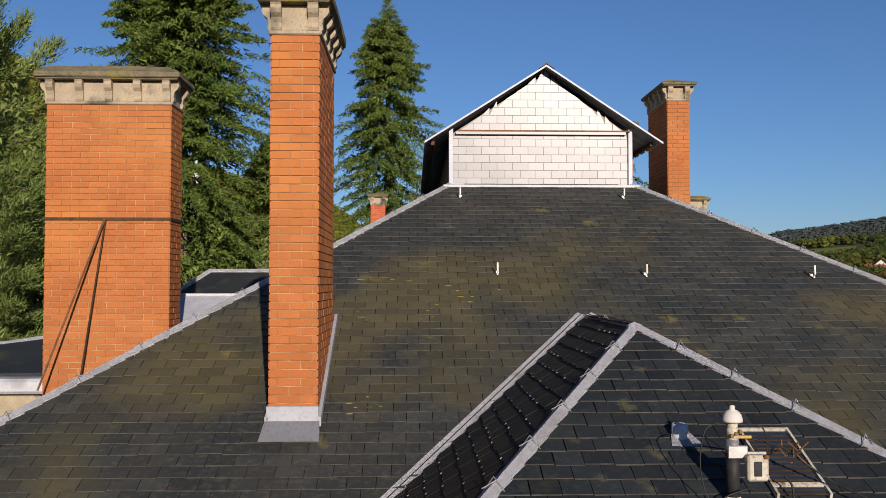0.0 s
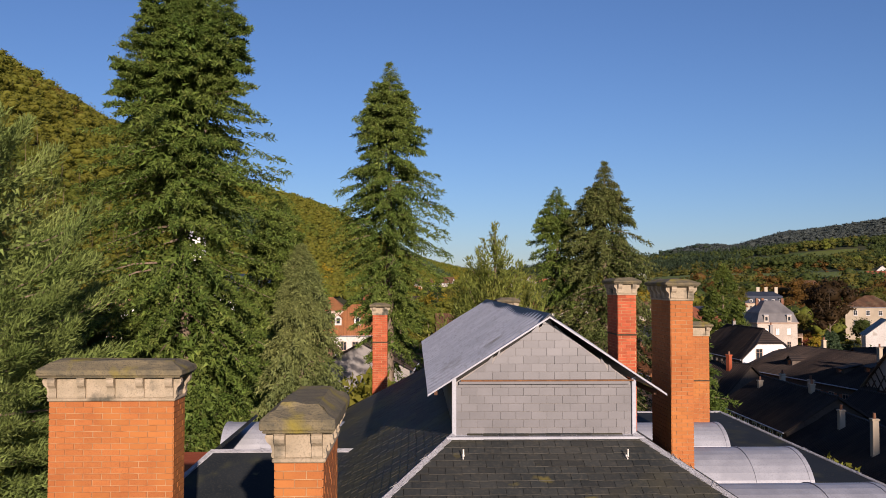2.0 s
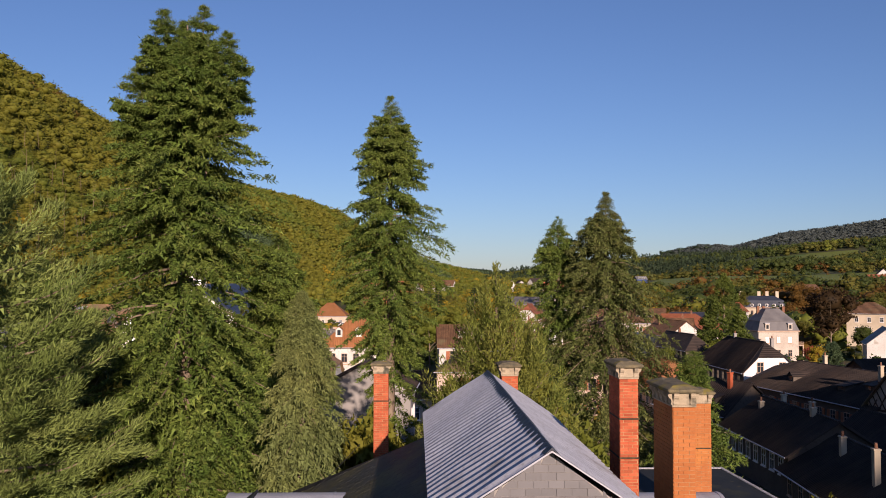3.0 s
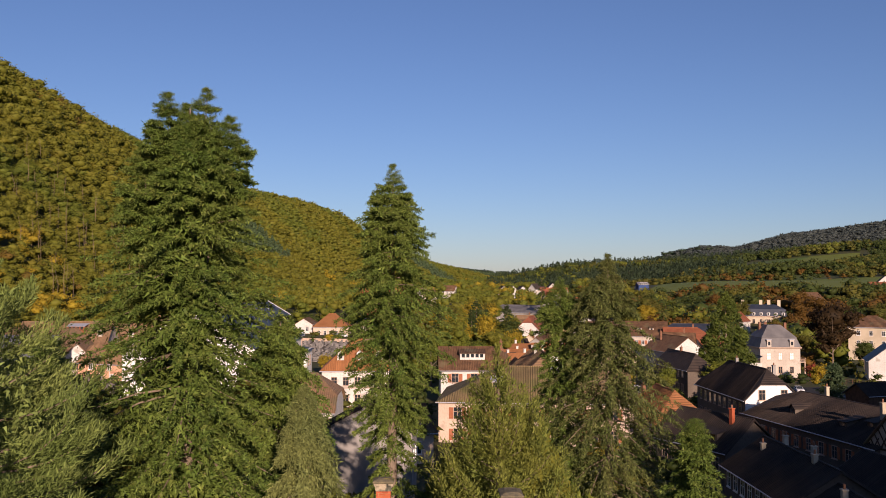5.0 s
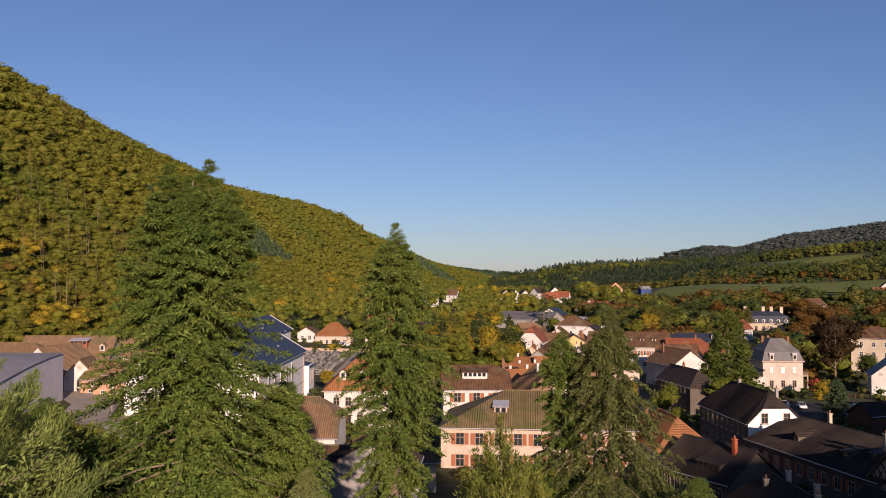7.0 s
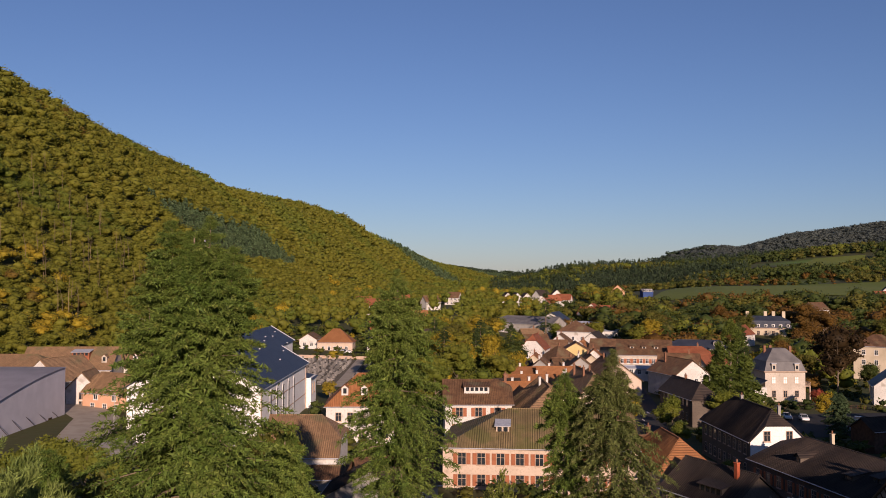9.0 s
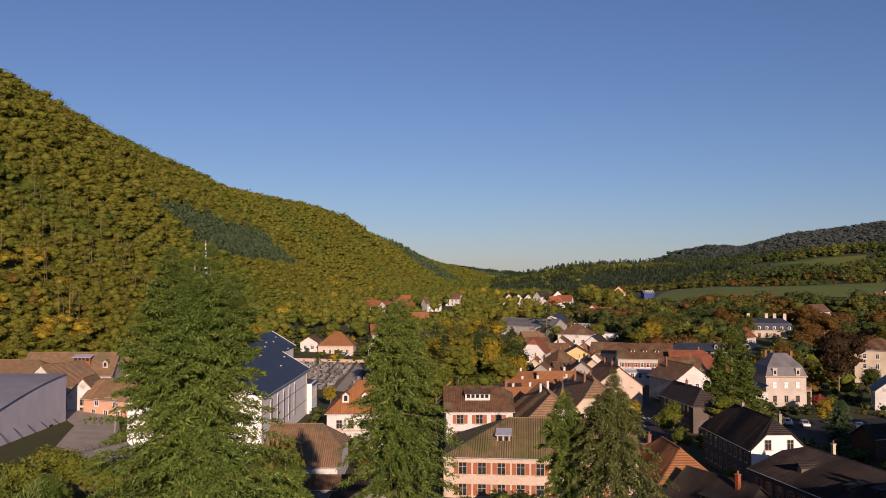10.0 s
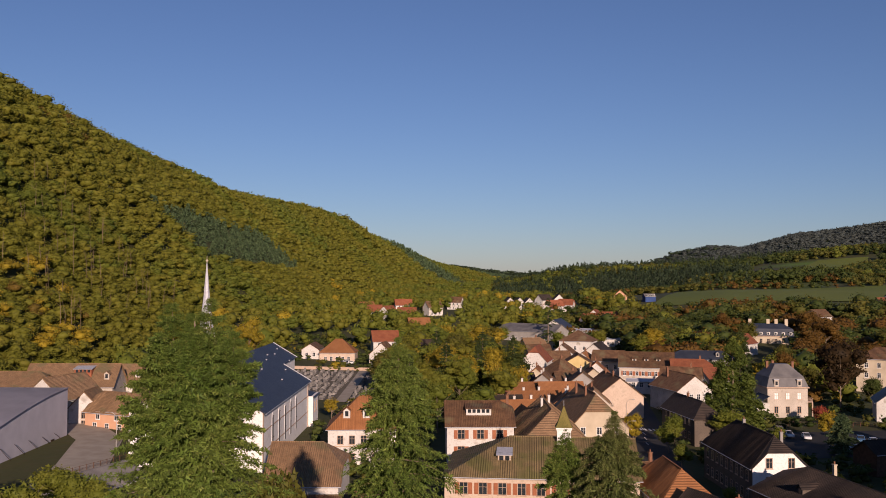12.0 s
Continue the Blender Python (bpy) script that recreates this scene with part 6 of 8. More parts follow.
def cemetery():
    patch("cemetery_ground", [(-62, 252), (-24, 256), (-26, 326), (-58, 322)], GRAVEL, "gravelled cemetery ground between the graves", "cemetery", 0.1)
    ribbon("path", [(-31.5, 252), (-32.5, 326)], 3.2, PAVING, "pale cemetery path", "path", 0.16)
    wl = bmesh.new()
    for k in range(20):
        x = -62 + k * 2
        box(wl, x, x + 1.98, 328, 328.5, gz(x, 328) - 0.4, gz(x, 328) + 1.1, 0.03)
    tagged(new("cemetery_wall", finish(wl, "cemetery_wall", SANDSTONE)), "low rendered cemetery wall below the chapel", "wall", kind="structure")
    rnd = random.Random(3)
    kinds = []
    for w, h, t in ((0.9, 1.15, 0.22), (0.7, 1.5, 0.25), (1.2, 0.9, 0.25)):
        bm = bmesh.new()
        solid(bm, [(-w / 2, 0), (w / 2, 0), (w / 2, h * 0.8), (w * 0.25, h), (-w * 0.25, h), (-w / 2, h * 0.8)], -t / 2, t / 2, "y")
        st = finish(bm, "headstone", GRANITE)
        sl = finish(cube(-w * 0.55, w * 0.55, -2.1, -0.15, -0.3, 0.28, 0.03), "grave_slab", GRANITE)
        kinds.append((st, sl))
    n = 0
    for j in range(22):
        for i in range(16):
            x = -59 + i * 2.15 + rnd.uniform(-0.3, 0.3)
            y = 257 + j * 3.0 + rnd.uniform(-0.3, 0.3)
            if abs(x + 32) < 2.4 or rnd.random() < 0.10 or n >= 290:
                continue
            n += 1
            ob = thing("gravestone", "weathered granite gravestone with its slab", "gravestone", pose(x, y, gz(x, y) + 0.08, 0, 0, rnd.uniform(-6, 6)), "graves in the cemetery")
            st, sl = kinds[rnd.randrange(3)]
            part_mesh("headstone", st, ob)
            part_mesh("grave_slab", sl, ob)


cemetery()

# left-hand cluster
house("long white house with a brown tiled roof", -114, 222, 26, 10, 2, 9.2, 12.6, WHITE, TILE_TAN, (0, 0.3), rows=(("F", 6.6, 8, 0.92), ("F", 3.4, 8, 0.92)), trim=SANDSTONE)
house("half-timbered white gable house with brown tiles", -92.5, 213, 13, 12, 70, 8.0, 12.8, WHITE, TILE_TAN, (0, 0), rows=(("L", 5.6, 4), ("F", 5.6, 3), ("F", 2.6, 3)))
house("old house with a long brown roof and red dormer", -96, 228, 22, 12, 4, 9.0, 14.0, RENDER, TILE_TAN, (0, 0), rows=(("F", 6.5, 4),), dormers=(("F", 3, "shed_red", (4.2, 2.2), 0.62), ("F", 9, "gable")))
house("narrow white gable house at the lane", -82.5, 204, 9, 6.6, 95, 7.2, 10.6, WHITE, TILE_TAN, (0, 0), rows=(("L", 4.6, 1), ("L", 2.6, 1)), trim=SANDSTONE)
house("salmon house with half-hipped brown roof", -73.5, 199.5, 13, 9, -24, 6.6, 10.4, PINK, TILE_TAN, (0.2, 0.5), rows=(("F", 5.0, 2), ("F", 2.6, 3)), trim=FRAME)
house("brown-roofed house with two white dormers", -86, 240, 20, 11, 6, 8.4, 12.8, WHITE, TILE_TAN, (0, 0), dormers=(("F", -3, "gable"), ("F", 2.5, "gable")), rows=(("F", 6, 4),))
house("house with mossy roof behind the salmon house", -70, 222, 16, 10, 4, 6.6, 10.4, WHITE, TILE_OLIVE, (0, 0.3), rows=(("F", 4, 4),), dormers=(("F", 3, "gable"),))
house("tall brown-roofed house at the hill foot", -76, 258, 12, 10, 10, 10, 14.6, RENDER, TILE_TAN, (0, 0.3), rows=(("F", 7, 3),))
house("grey workshop with a flat roof above the lane", -104, 250, 16, 8, 8, 11.0, 11.6, GREY, ZINC, name="workshop", category="workshop", rows=(("F", 9, 3),))
house("cottage with brown tiles beside the spruce", -52, 186, 12, 9, 20, 5.4, 8.6, CREAM, TILE_TAN, rows=(("F", 3, 3),))


def hall():
    ob = thing("sports_hall", "modern pale lilac hall with a curved metal roof", "hall", pose(-80, 168, 0))
    n = 14
    prof = [(-19, 0), (18, 0)]
    for k in range(n + 1):
        s = k / n
        prof.append((18 - 37 * s, 13.0 - 5.2 * s ** 1.6))
    bm = bmesh.new()
    solid(bm, prof, -0.5, 0, "x")
    part("wall", bm, LILAC, ob, "pale lilac rendered flank")
    part("wall", cube(-45, -0.5, 17.4, 18, 0, 12.9), LILAC, ob)
    part("wall", cube(-45, -0.5, -19, -18.4, 0, 7.8), LILAC, ob)
    bm = bmesh.new()
    va = [bm.verts.new((0.4, p[0], p[1] + 0.06)) for p in prof[2:]]
    vb = [bm.verts.new((-46, p[0], p[1] + 0.06)) for p in prof[2:]]
    for i in range(n):
        bm.faces.new((va[i], va[i + 1], vb[i + 1], vb[i]))
    bmesh.ops.solidify(bm, geom=bm.faces[:], thickness=0.2)
    part("roof", bm, LILAC, ob, "curved lilac-grey sheet roof")
    part("door", cube(0.0, 0.06, 10.4, 12.0, 0, 3.6), IRON, ob)
    for k in range(6):
        part("cable_stay", tube(bmesh.new(), [(0.3, -16 + k * 5.5, 6.2 - 0.3 * k), (0.9, -11 + k * 5.5, 1.6)], 0.05, 5), IRON, ob)


hall()
house("low greenhouse with a dark glazed roof", -57.5, 147, 12, 8, 70, 2.6, 5.0, WHITE, SLATE_GREY, (0, 0), rows=(("F", 0.6, 6),), name="greenhouse", category="greenhouse")

# farther houses up the valley
for q in ((-29.5, 388, 11, 10, 12, 7.8, 13, WHITE, TILE_RED), (-26, 338, 9, 9, 82, 6.2, 10.2, WHITE, TILE_BROWN), (-12, 352, 9, 8, 10, 5, 8.2, TIMBER, TILE_DARK), (-50, 560, 11, 9, 10, 9.5, 14, WHITE, TILE_RED),
          (-40, 556, 10, 9, 60, 9.0, 13, WHITE, TILE_RED), (-28, 545, 11, 9, -10, 9.5, 14, RENDER, TILE_RED), (-36, 650, 12, 9, 10, 13, 17, WHITE, TILE_RED), (-58, 600, 11, 9, 40, 10, 14, CREAM, TILE_RUST),
          (-14, 620, 11, 9, 30, 11, 15, WHITE, TILE_BROWN), (2, 700, 11, 9, -20, 13, 17.5, WHITE, TILE_BROWN), (-18, 470, 11, 9, 15, 7, 11, CREAM, TILE_RUST)):
    house("house with a tiled roof among valley trees", *q[:5], 5.6, 9.8, *q[7:], rows=(("F", 3.4, 3), ("F", 0.6, 3)), level=True)
house("grey factory hall with saw-tooth roofs", 42, 475, 34, 16, -35, 8.6, 12.2, GREY, SLATE_GREY, (0.3, 0), rows=(("F", 4, 8),), name="factory", category="factory")
house("dark-roofed factory wing with white gable", 58, 500, 18, 14, 70, 9.0, 13.6, WHITE, SLATE_FAR, (0, 0), rows=(("L", 5, 4),), name="factory", category="factory")
house("white flat-roofed works building", 75, 490, 26, 12, -10, 8.2, 8.8, WHITE, ZINC, rows=(("F", 4, 6),), name="factory", category="factory")
house("white flat-roofed works building", 82, 455, 18, 10, -10, 5.8, 6.3, WHITE, ZINC, rows=(("F", 3, 6),), name="factory", category="factory")
for q in ((83, 545, 10, 9, 20), (96, 545, 12, 10, 10), (90, 570, 11, 9, 70), (74, 660, 12, 9, 25), (84, 668, 11, 9, -20), (68, 640, 10, 9, 60)):
    house("red-tiled house at the town's far edge", *q, 4.8, 9.0, WHITE, TILE_RED, (0, 0.2), rows=(("F", 2.2, 3),), level=True)
for q in ((50, 690, 14, 9, 96), (57, 686, 14, 9, 96), (43, 694, 14, 9, 96), (84, 720, 12, 9, 92), (73, 724, 12, 9, 40)):
    house("white gabled house on the far rise", *q, 5.2, 9.6, WHITE, TILE_DARK, (0, 0), rows=(("L", 2.4, 2),), level=True)
house("deep blue house on the far rise", 150, 690, 8, 8, 5, 4.0, 6.0, BLUEWALL, SLATE_GREY, rows=(("F", 4, 4),), level=True)
house("orange-walled house at the meadow", 128, 690, 11, 10, 80, 6.5, 11, PINK, TILE_RUST, rows=(("L", 3.5, 3),), level=True)
house("white house below the hillside orchards", 210, 520, 12, 10, 30, 5, 9, WHITE, TILE_BROWN, rows=(("F", 2.4, 3),), level=True)
house("red-roofed farmhouse on the slope", 270, 560, 16, 10, 10, 5, 9, CREAM, TILE_RED, rows=(("F", 2.4, 4),), level=True)
house("white gable house on the slope", 292, 600, 11, 9, 70, 5, 9, WHITE, TILE_DARK, rows=(("L", 2.4, 2),), level=True)
house("red-roofed house half hidden by trees", 135, 420, 11, 9, 50, 5.5, 9.5, WHITE, TILE_RED, rows=(("F", 2.5, 3),), level=True)


# ---- trees ----
def rows_of(rng, n):
    v = rng.normal(size=(n, 3))
    return v / np.linalg.norm(v, axis=1, keepdims=True)


def kites(c, d, n, length, width):
    """Leaf-shaped quads from a base point c along d, turned so that n is across them."""
    d = d / np.maximum(np.linalg.norm(d, axis=1, keepdims=True), 1e-6)
    s = np.cross(n, d)
    s = s / np.maximum(np.linalg.norm(s, axis=1, keepdims=True), 1e-6)
    l, w = np.asarray(length).reshape(-1, 1), np.asarray(width).reshape(-1, 1)
    v = np.stack([c, c + d * l * 0.45 + s * w * 0.5, c + d * l, c + d * l * 0.45 - s * w * 0.5], 1).reshape(-1, 3)
    return v, np.arange(len(v)).reshape(-1, 4)


def spikes(c, d, n, length, width):
    """Pointed sprays: triangles with their foot at c and their tip along d."""
    d = d / np.maximum(np.linalg.norm(d, axis=1, keepdims=True), 1e-6)
    s = np.cross(n, d)
    s = s / np.maximum(np.linalg.norm(s, axis=1, keepdims=True), 1e-6)
    l, w = np.asarray(length).reshape(-1, 1), np.asarray(width).reshape(-1, 1)
    v = np.stack([c - s * w * 0.5, c + s * w * 0.5, c + d * l], 1).reshape(-1, 3)
    return v, np.arange(len(v)).reshape(-1, 3)


def trunk_mesh(h, r, seed, lean=0.0, top=0.04):
    bm = bmesh.new()
    rnd = random.Random(seed)
    pts = [(lean * (k / 8) ** 2 * h + rnd.uniform(-0.05, 0.05), rnd.uniform(-0.05, 0.05), -0.4 + (h + 0.4) * k / 8) for k in range(9)]
    tube(bm, pts, r, 10, top)
    return finish(bm, "trunk", BARK, True)


def spruce(label, x, y, h, shape, seed, mat, branches=420, twigs=24, droop=0.55, leaf=0.34, leaders=((0, 0, 1.0),), name="spruce", gap=None, tips=1.0, ragged=0.22, whorl=0.55, inner=12):
    """A conifer: tapered trunk, drooping limbs, and a crown of hanging twigs made of needle sprays.
    shape: pairs of height share and crown radius, from the lowest limbs to the top; leaders: (dx, dy, height share) of its tops."""
    rng = np.random.default_rng(seed)
    z = gz(x, y)
    ob = thing(name, label, "tree", pose(x, y, z, 0, 0, 0))
    part_mesh("trunk", trunk_mesh(h * 0.97, h * 0.013 + 0.12, seed), ob)
    limbs = bmesh.new()
    vs, fs, count = [], [], 0
    st, sr = [q[0] for q in shape], [q[1] for q in shape]
    for li, (lx, ly, share) in enumerate(leaders):
        hh = h * share
        low = st[0] if li == 0 else 0.82
        nb = int(branches * (1 if li == 0 else 0.12))
        t = low + (1 - low) * rng.random(nb) ** 0.95
        crest = 1 - 0.16 * rng.random(int(nb * 0.2)) ** 0.6
        n_wh = max(4, int(hh * (1 - low) / whorl))
        tier = low + (np.round((t - low) / (1 - low) * n_wh) / n_wh) * (1 - low) + rng.normal(0, 0.30 * whorl / hh, nb)
        t = np.where((t > 0.86) | (li > 0), t, tier)
        t = np.sort(np.clip(np.concatenate([t, crest]), low, 0.998))
        if gap:
            t = t[~((t > gap[0]) & (t < gap[1]) & (rng.random(len(t)) < gap[2]))]
        nb = len(t)
        az = np.arange(nb) * 2.39996 + rng.normal(0, 0.3, nb)
        rad = np.interp(t, st, sr) if li == 0 else np.interp(t, (0.82, 0.90, 0.95, 0.98, 1.0), (1.9, 1.45, 0.8, 0.36, 0.03))
        lump = 0.84 + 0.18 * np.sin(az * 2 + t * 17 + seed) + 0.10 * np.sin(az * 5 - t * 43) + rng.normal(0, ragged, nb)
        L = rad * np.clip(lump, 0.25, 1.14) + 0.05
        base = np.stack([lx * np.clip((t - 0.6) * 3.3, 0, 1), ly * np.clip((t - 0.6) * 3.3, 0, 1), hh * t], 1)
        out = np.stack([np.cos(az), np.sin(az), np.zeros(nb)], 1)
        rise0 = (np.interp(t, (0, 0.5, 0.85, 1), (-0.30, -0.12, 0.16, 0.6)) + rng.normal(0, 0.10, nb)) * tips
        if li:
            tube(limbs, [(lx * 0.4, ly * 0.4, hh * 0.74), (lx * 0.85, ly * 0.85, hh * 0.86), (lx, ly, hh * 0.995)], 0.07, 5, 0.012)
        for i in range(0, nb, 3):
            if L[i] > 0.8:
                b = base[i]
                pts = [b + out[i] * L[i] * s + np.array([0, 0, L[i] * (rise0[i] * s - droop * 0.5 * s * s + 0.25 * max(0, s - 0.7) ** 2)]) for s in (0, 0.4, 0.85)]
                tube(limbs, [tuple(map(float, q)) for q in pts], 0.02 + 0.012 * float(L[i]), 4, 0.01)
        m = twigs
        s = np.repeat(np.linspace(0.25, 1.0, m)[None], nb, 0) + rng.normal(0, 0.03, (nb, m))
        s = np.clip(s, 0.08, 1.04)
        p = base[:, None] + out[:, None] * (L[:, None] * s)[..., None]
        p[..., 2] += L[:, None] * (rise0[:, None] * s - droop * 0.5 * s * s + 0.3 * np.maximum(0, s - 0.7) ** 2)
        sgn = np.where(np.arange(m) % 2 == 0, 1.0, -1.0)[None]
        ang = sgn * rng.uniform(0.5, 1.25, (nb, m)) * np.clip(1.25 - s, 0.15, 1)
        ca, sa = np.cos(ang), np.sin(ang)
        d = np.stack([out[:, None, 0] * ca - out[:, None, 1] * sa, out[:, None, 0] * sa + out[:, None, 1] * ca, np.zeros((nb, m))], -1)
        d[..., 2] = -droop * rng.uniform(0.4, 1.7, (nb, m)) + np.interp(t, (0, 0.75, 1), (0, 0.08, 0.7))[:, None] * tips
        lt = np.minimum(0.11 * L[:, None] * (1.15 - s) + 0.26 + 0.06 * rng.random((nb, m)), 0.10 + 0.5 * L[:, None])
        k = 5
        u = (np.arange(k) / k)[None, None, :, None]
        c = p[:, :, None] + d[:, :, None] * lt[:, :, None, None] * u
        c[..., 2] -= (lt[:, :, None] * u[..., 0] ** 2) * droop * 0.5
        c = c.reshape(-1, 3)
        dd = np.repeat(d[:, :, None], k, 2).reshape(-1, 3)
        wide = np.repeat(np.repeat(L, m), k)
        c, dd, wide = np.concatenate([c, c]), np.concatenate([dd, dd]), np.concatenate([wide, wide])
        dd = dd + rng.normal(0, 0.85, (len(c), 3))
        face = np.repeat(np.repeat(out, m, 0), k, 0)
        nn = np.concatenate([face, face]) * 0.5 + np.array([0, 0, 0.6]) + rng.normal(0, 0.75, (len(c), 3))
        sz = leaf * 0.66 * rng.uniform(0.7, 1.35, len(c)) * np.clip(wide / 1.2, 0.28, 1.1)
        v, f = spikes(c + rng.normal(0, 0.05, c.shape), dd, nn, sz, sz * 0.36)
        vs.append(v)
        fs.append(f + count)
        count += len(v)
        # denser foliage close to the stem
        q = rng.integers(0, nb, nb * inner)
        s = rng.uniform(0.10, 0.62, len(q))
        c = base[q] + out[q] * (L[q] * s)[:, None] + rng.normal(0, 0.22, (len(q), 3)) * np.minimum(L[q], 1.2)[:, None]
        c[:, 2] += L[q] * (rise0[q] * s - droop * 0.5 * s * s)
        dd = out[q] * 0.7 + rng.normal(0, 0.5, (len(q), 3)) + np.array([0, 0, -0.5])
        v, f = spikes(c, dd, out[q] + np.array([0, 0, 0.8]) + rng.normal(0, 0.5, (len(q), 3)), np.clip(L[q] * 0.15, 0.10, 0.48), np.clip(L[q] * 0.055, 0.05, 0.17))
        vs.append(v)
        fs.append(f + count)
        count += len(v)
    part("limb", limbs, BARK, ob, "bare brown limbs")["kind"] = "stuff"
    part_mesh("crown", mesh_of("crown", np.concatenate(vs), np.concatenate(fs), mat), ob)
    return ob


def plume_tree(label, x, y, h, shape, seed, mat, plumes=300, sprays=420, leaf=0.2, name="spruce", leaders=((0, 0, 1.0),), gap=None, fat=1.0, flat=1.0, hang=0.6, lift=(-0.3, -0.1, 0.45, 0.9),
               whorl=0.0, slim=0.34, inner=3000, uneven=0.22):
    """A conifer whose limbs are plumes of short needle sprays: drooping low down, swept upwards near the top.
    shape: pairs of height share and crown radius; lift: rise of the limb tips at height shares 0, 0.45, 0.8 and 1; hang: how far sprays hang."""
    rng = np.random.default_rng(seed)
    ob = thing(name, label, "tree", pose(x, y, gz(x, y)))
    part_mesh("trunk", trunk_mesh(h * 0.95, h * 0.0115 + 0.10, seed), ob)
    st, sr = [q[0] for q in shape], [q[1] for q in shape]
    area = np.interp(np.linspace(st[0], 1, 200), st, sr) + 0.35
    t = np.interp(rng.random(plumes), np.cumsum(area) / area.sum(), np.linspace(st[0], 1, 200))
    if whorl:
        t = np.round(t * h / whorl) * whorl / h + rng.normal(0, 0.12 * whorl / h, plumes)
    t = np.sort(np.clip(t, st[0], 0.985))
    if gap:
        t = t[~((t > gap[0]) & (t < gap[1]) & (rng.random(len(t)) < gap[2]))]
    n = len(t)
    az = np.arange(n) * 2.39996 + rng.normal(0, 0.35, n)
    out = np.stack([np.cos(az), np.sin(az), np.zeros(n)], 1)
    R = np.interp(t, st, sr) * np.clip(0.90 + 0.13 * np.sin(az * 3 + t * 23 + seed) + rng.normal(0, uneven, n), 0.4, 1.16) + 0.12
    H = R * (np.interp(t, (0, 0.45, 0.8, 1), lift) + rng.normal(0, 0.14, n))
    base = np.stack([np.zeros(n), np.zeros(n), h * t - np.maximum(H, 0) * 0.8], 1)
    # the tops: each leader is an upright plume of its own
    top = np.array([(a, b, h * c) for a, b, c in leaders])
    base = np.concatenate([base, top * np.array([0.75, 0.75, 1]) - np.array([0, 0, h * 0.10])])
    out = np.concatenate([out, np.tile((1.0, 0.0, 0.0), (len(top), 1))])
    R, H = np.concatenate([R, np.full(len(top), 0.02)]), np.concatenate([H, np.full(len(top), h * 0.10)])
    az, n = np.concatenate([az, np.zeros(len(top))]), n + len(top)
    reach = np.hypot(R, H)

    def along(i, q):
        droop = np.where(H[i] < 0, np.sin(q * math.pi * 0.62) / np.sin(math.pi * 0.62), q ** 1.9)
        p = base[i] + out[i] * (R[i] * (1 - (1 - q) ** 1.35))[:, None]
        p[:, 2] += H[i] * droop
        return p
    limbs = bmesh.new()
    for i in range(n):
        if reach[i] > 0.9 and (i % 2 == 0 or i >= n - len(top)):
            pts = along(np.full(5, i), np.linspace(0.0, 0.9, 5))
            tube(limbs, [tuple(map(float, q)) for q in pts], 0.018 + 0.011 * float(min(reach[i], 5)), 4, 0.008)
    part("limb", limbs, BARK, ob, "bare brown limbs")["kind"] = "stuff"
    k = np.repeat(np.arange(n), np.maximum(60, (sprays * np.clip(reach / 4.0, 0.18, 1.3))).astype(int))
    m = len(k)
    q = 0.14 + 0.86 * rng.random(m) ** 0.8
    c = along(k, q)
    tang = along(k, np.minimum(q + 0.04, 1.04)) - along(k, q - 0.04)
    tang /= np.maximum(np.linalg.norm(tang, axis=1, keepdims=True), 1e-6)
    wide = fat * np.clip(reach[k] * 0.17, 0.20, 0.72) * (np.sin(np.clip(q, 0, 1) * 2.6) ** 0.8 * 0.9 + 0.10 * (1 - q) + 0.05)
    d = rows_of(rng, m)
    d -= tang * (d * tang).sum(1, keepdims=True) * 0.7
    d[:, 2] *= flat
    off = d * (wide * rng.random(m) ** 0.75)[:, None]
    low = np.interp(c[:, 2] / h, (0.3, 0.75, 0.95), (1.0, 0.6, 0.0)) * hang
    off[:, 2] -= low * rng.random(m) ** 1.3 * wide * 1.6
    dd = d * 0.5 + tang * 0.9 + rng.normal(0, 0.45, (m, 3))
    dd[:, 2] += 0.35 - 1.3 * low
    nn = d * 0.9 + out[k] * 0.3 + np.array([0, 0, 0.25]) + rng.normal(0, 0.42, (m, 3))
    sz = leaf * rng.uniform(0.6, 1.4, m) * np.clip(reach[k] / 1.8, 0.6, 1.0)
    v, f = spikes(c + off, dd, nn, sz, sz * slim)
    # shaded foliage close to the stem
    tt = st[0] + (0.93 - st[0]) * rng.random(inner)
    a = rng.uniform(0, math.tau, inner)
    r = np.interp(tt, st, sr) * 0.42 * rng.random(inner) ** 0.7
    ci = np.stack([np.cos(a) * r, np.sin(a) * r, h * tt + rng.normal(0, 0.3, inner)], 1)
    w, g = spikes(ci, rows_of(rng, inner) + np.array([0, 0, -0.4]), rows_of(rng, inner), np.clip(r * 0.22, 0.15, 0.32), np.clip(r * 0.10, 0.08, 0.14))
    part_mesh("crown", mesh_of("crown", np.concatenate([v, w]), np.concatenate([f, g + len(v)]), mat), ob)
    return ob


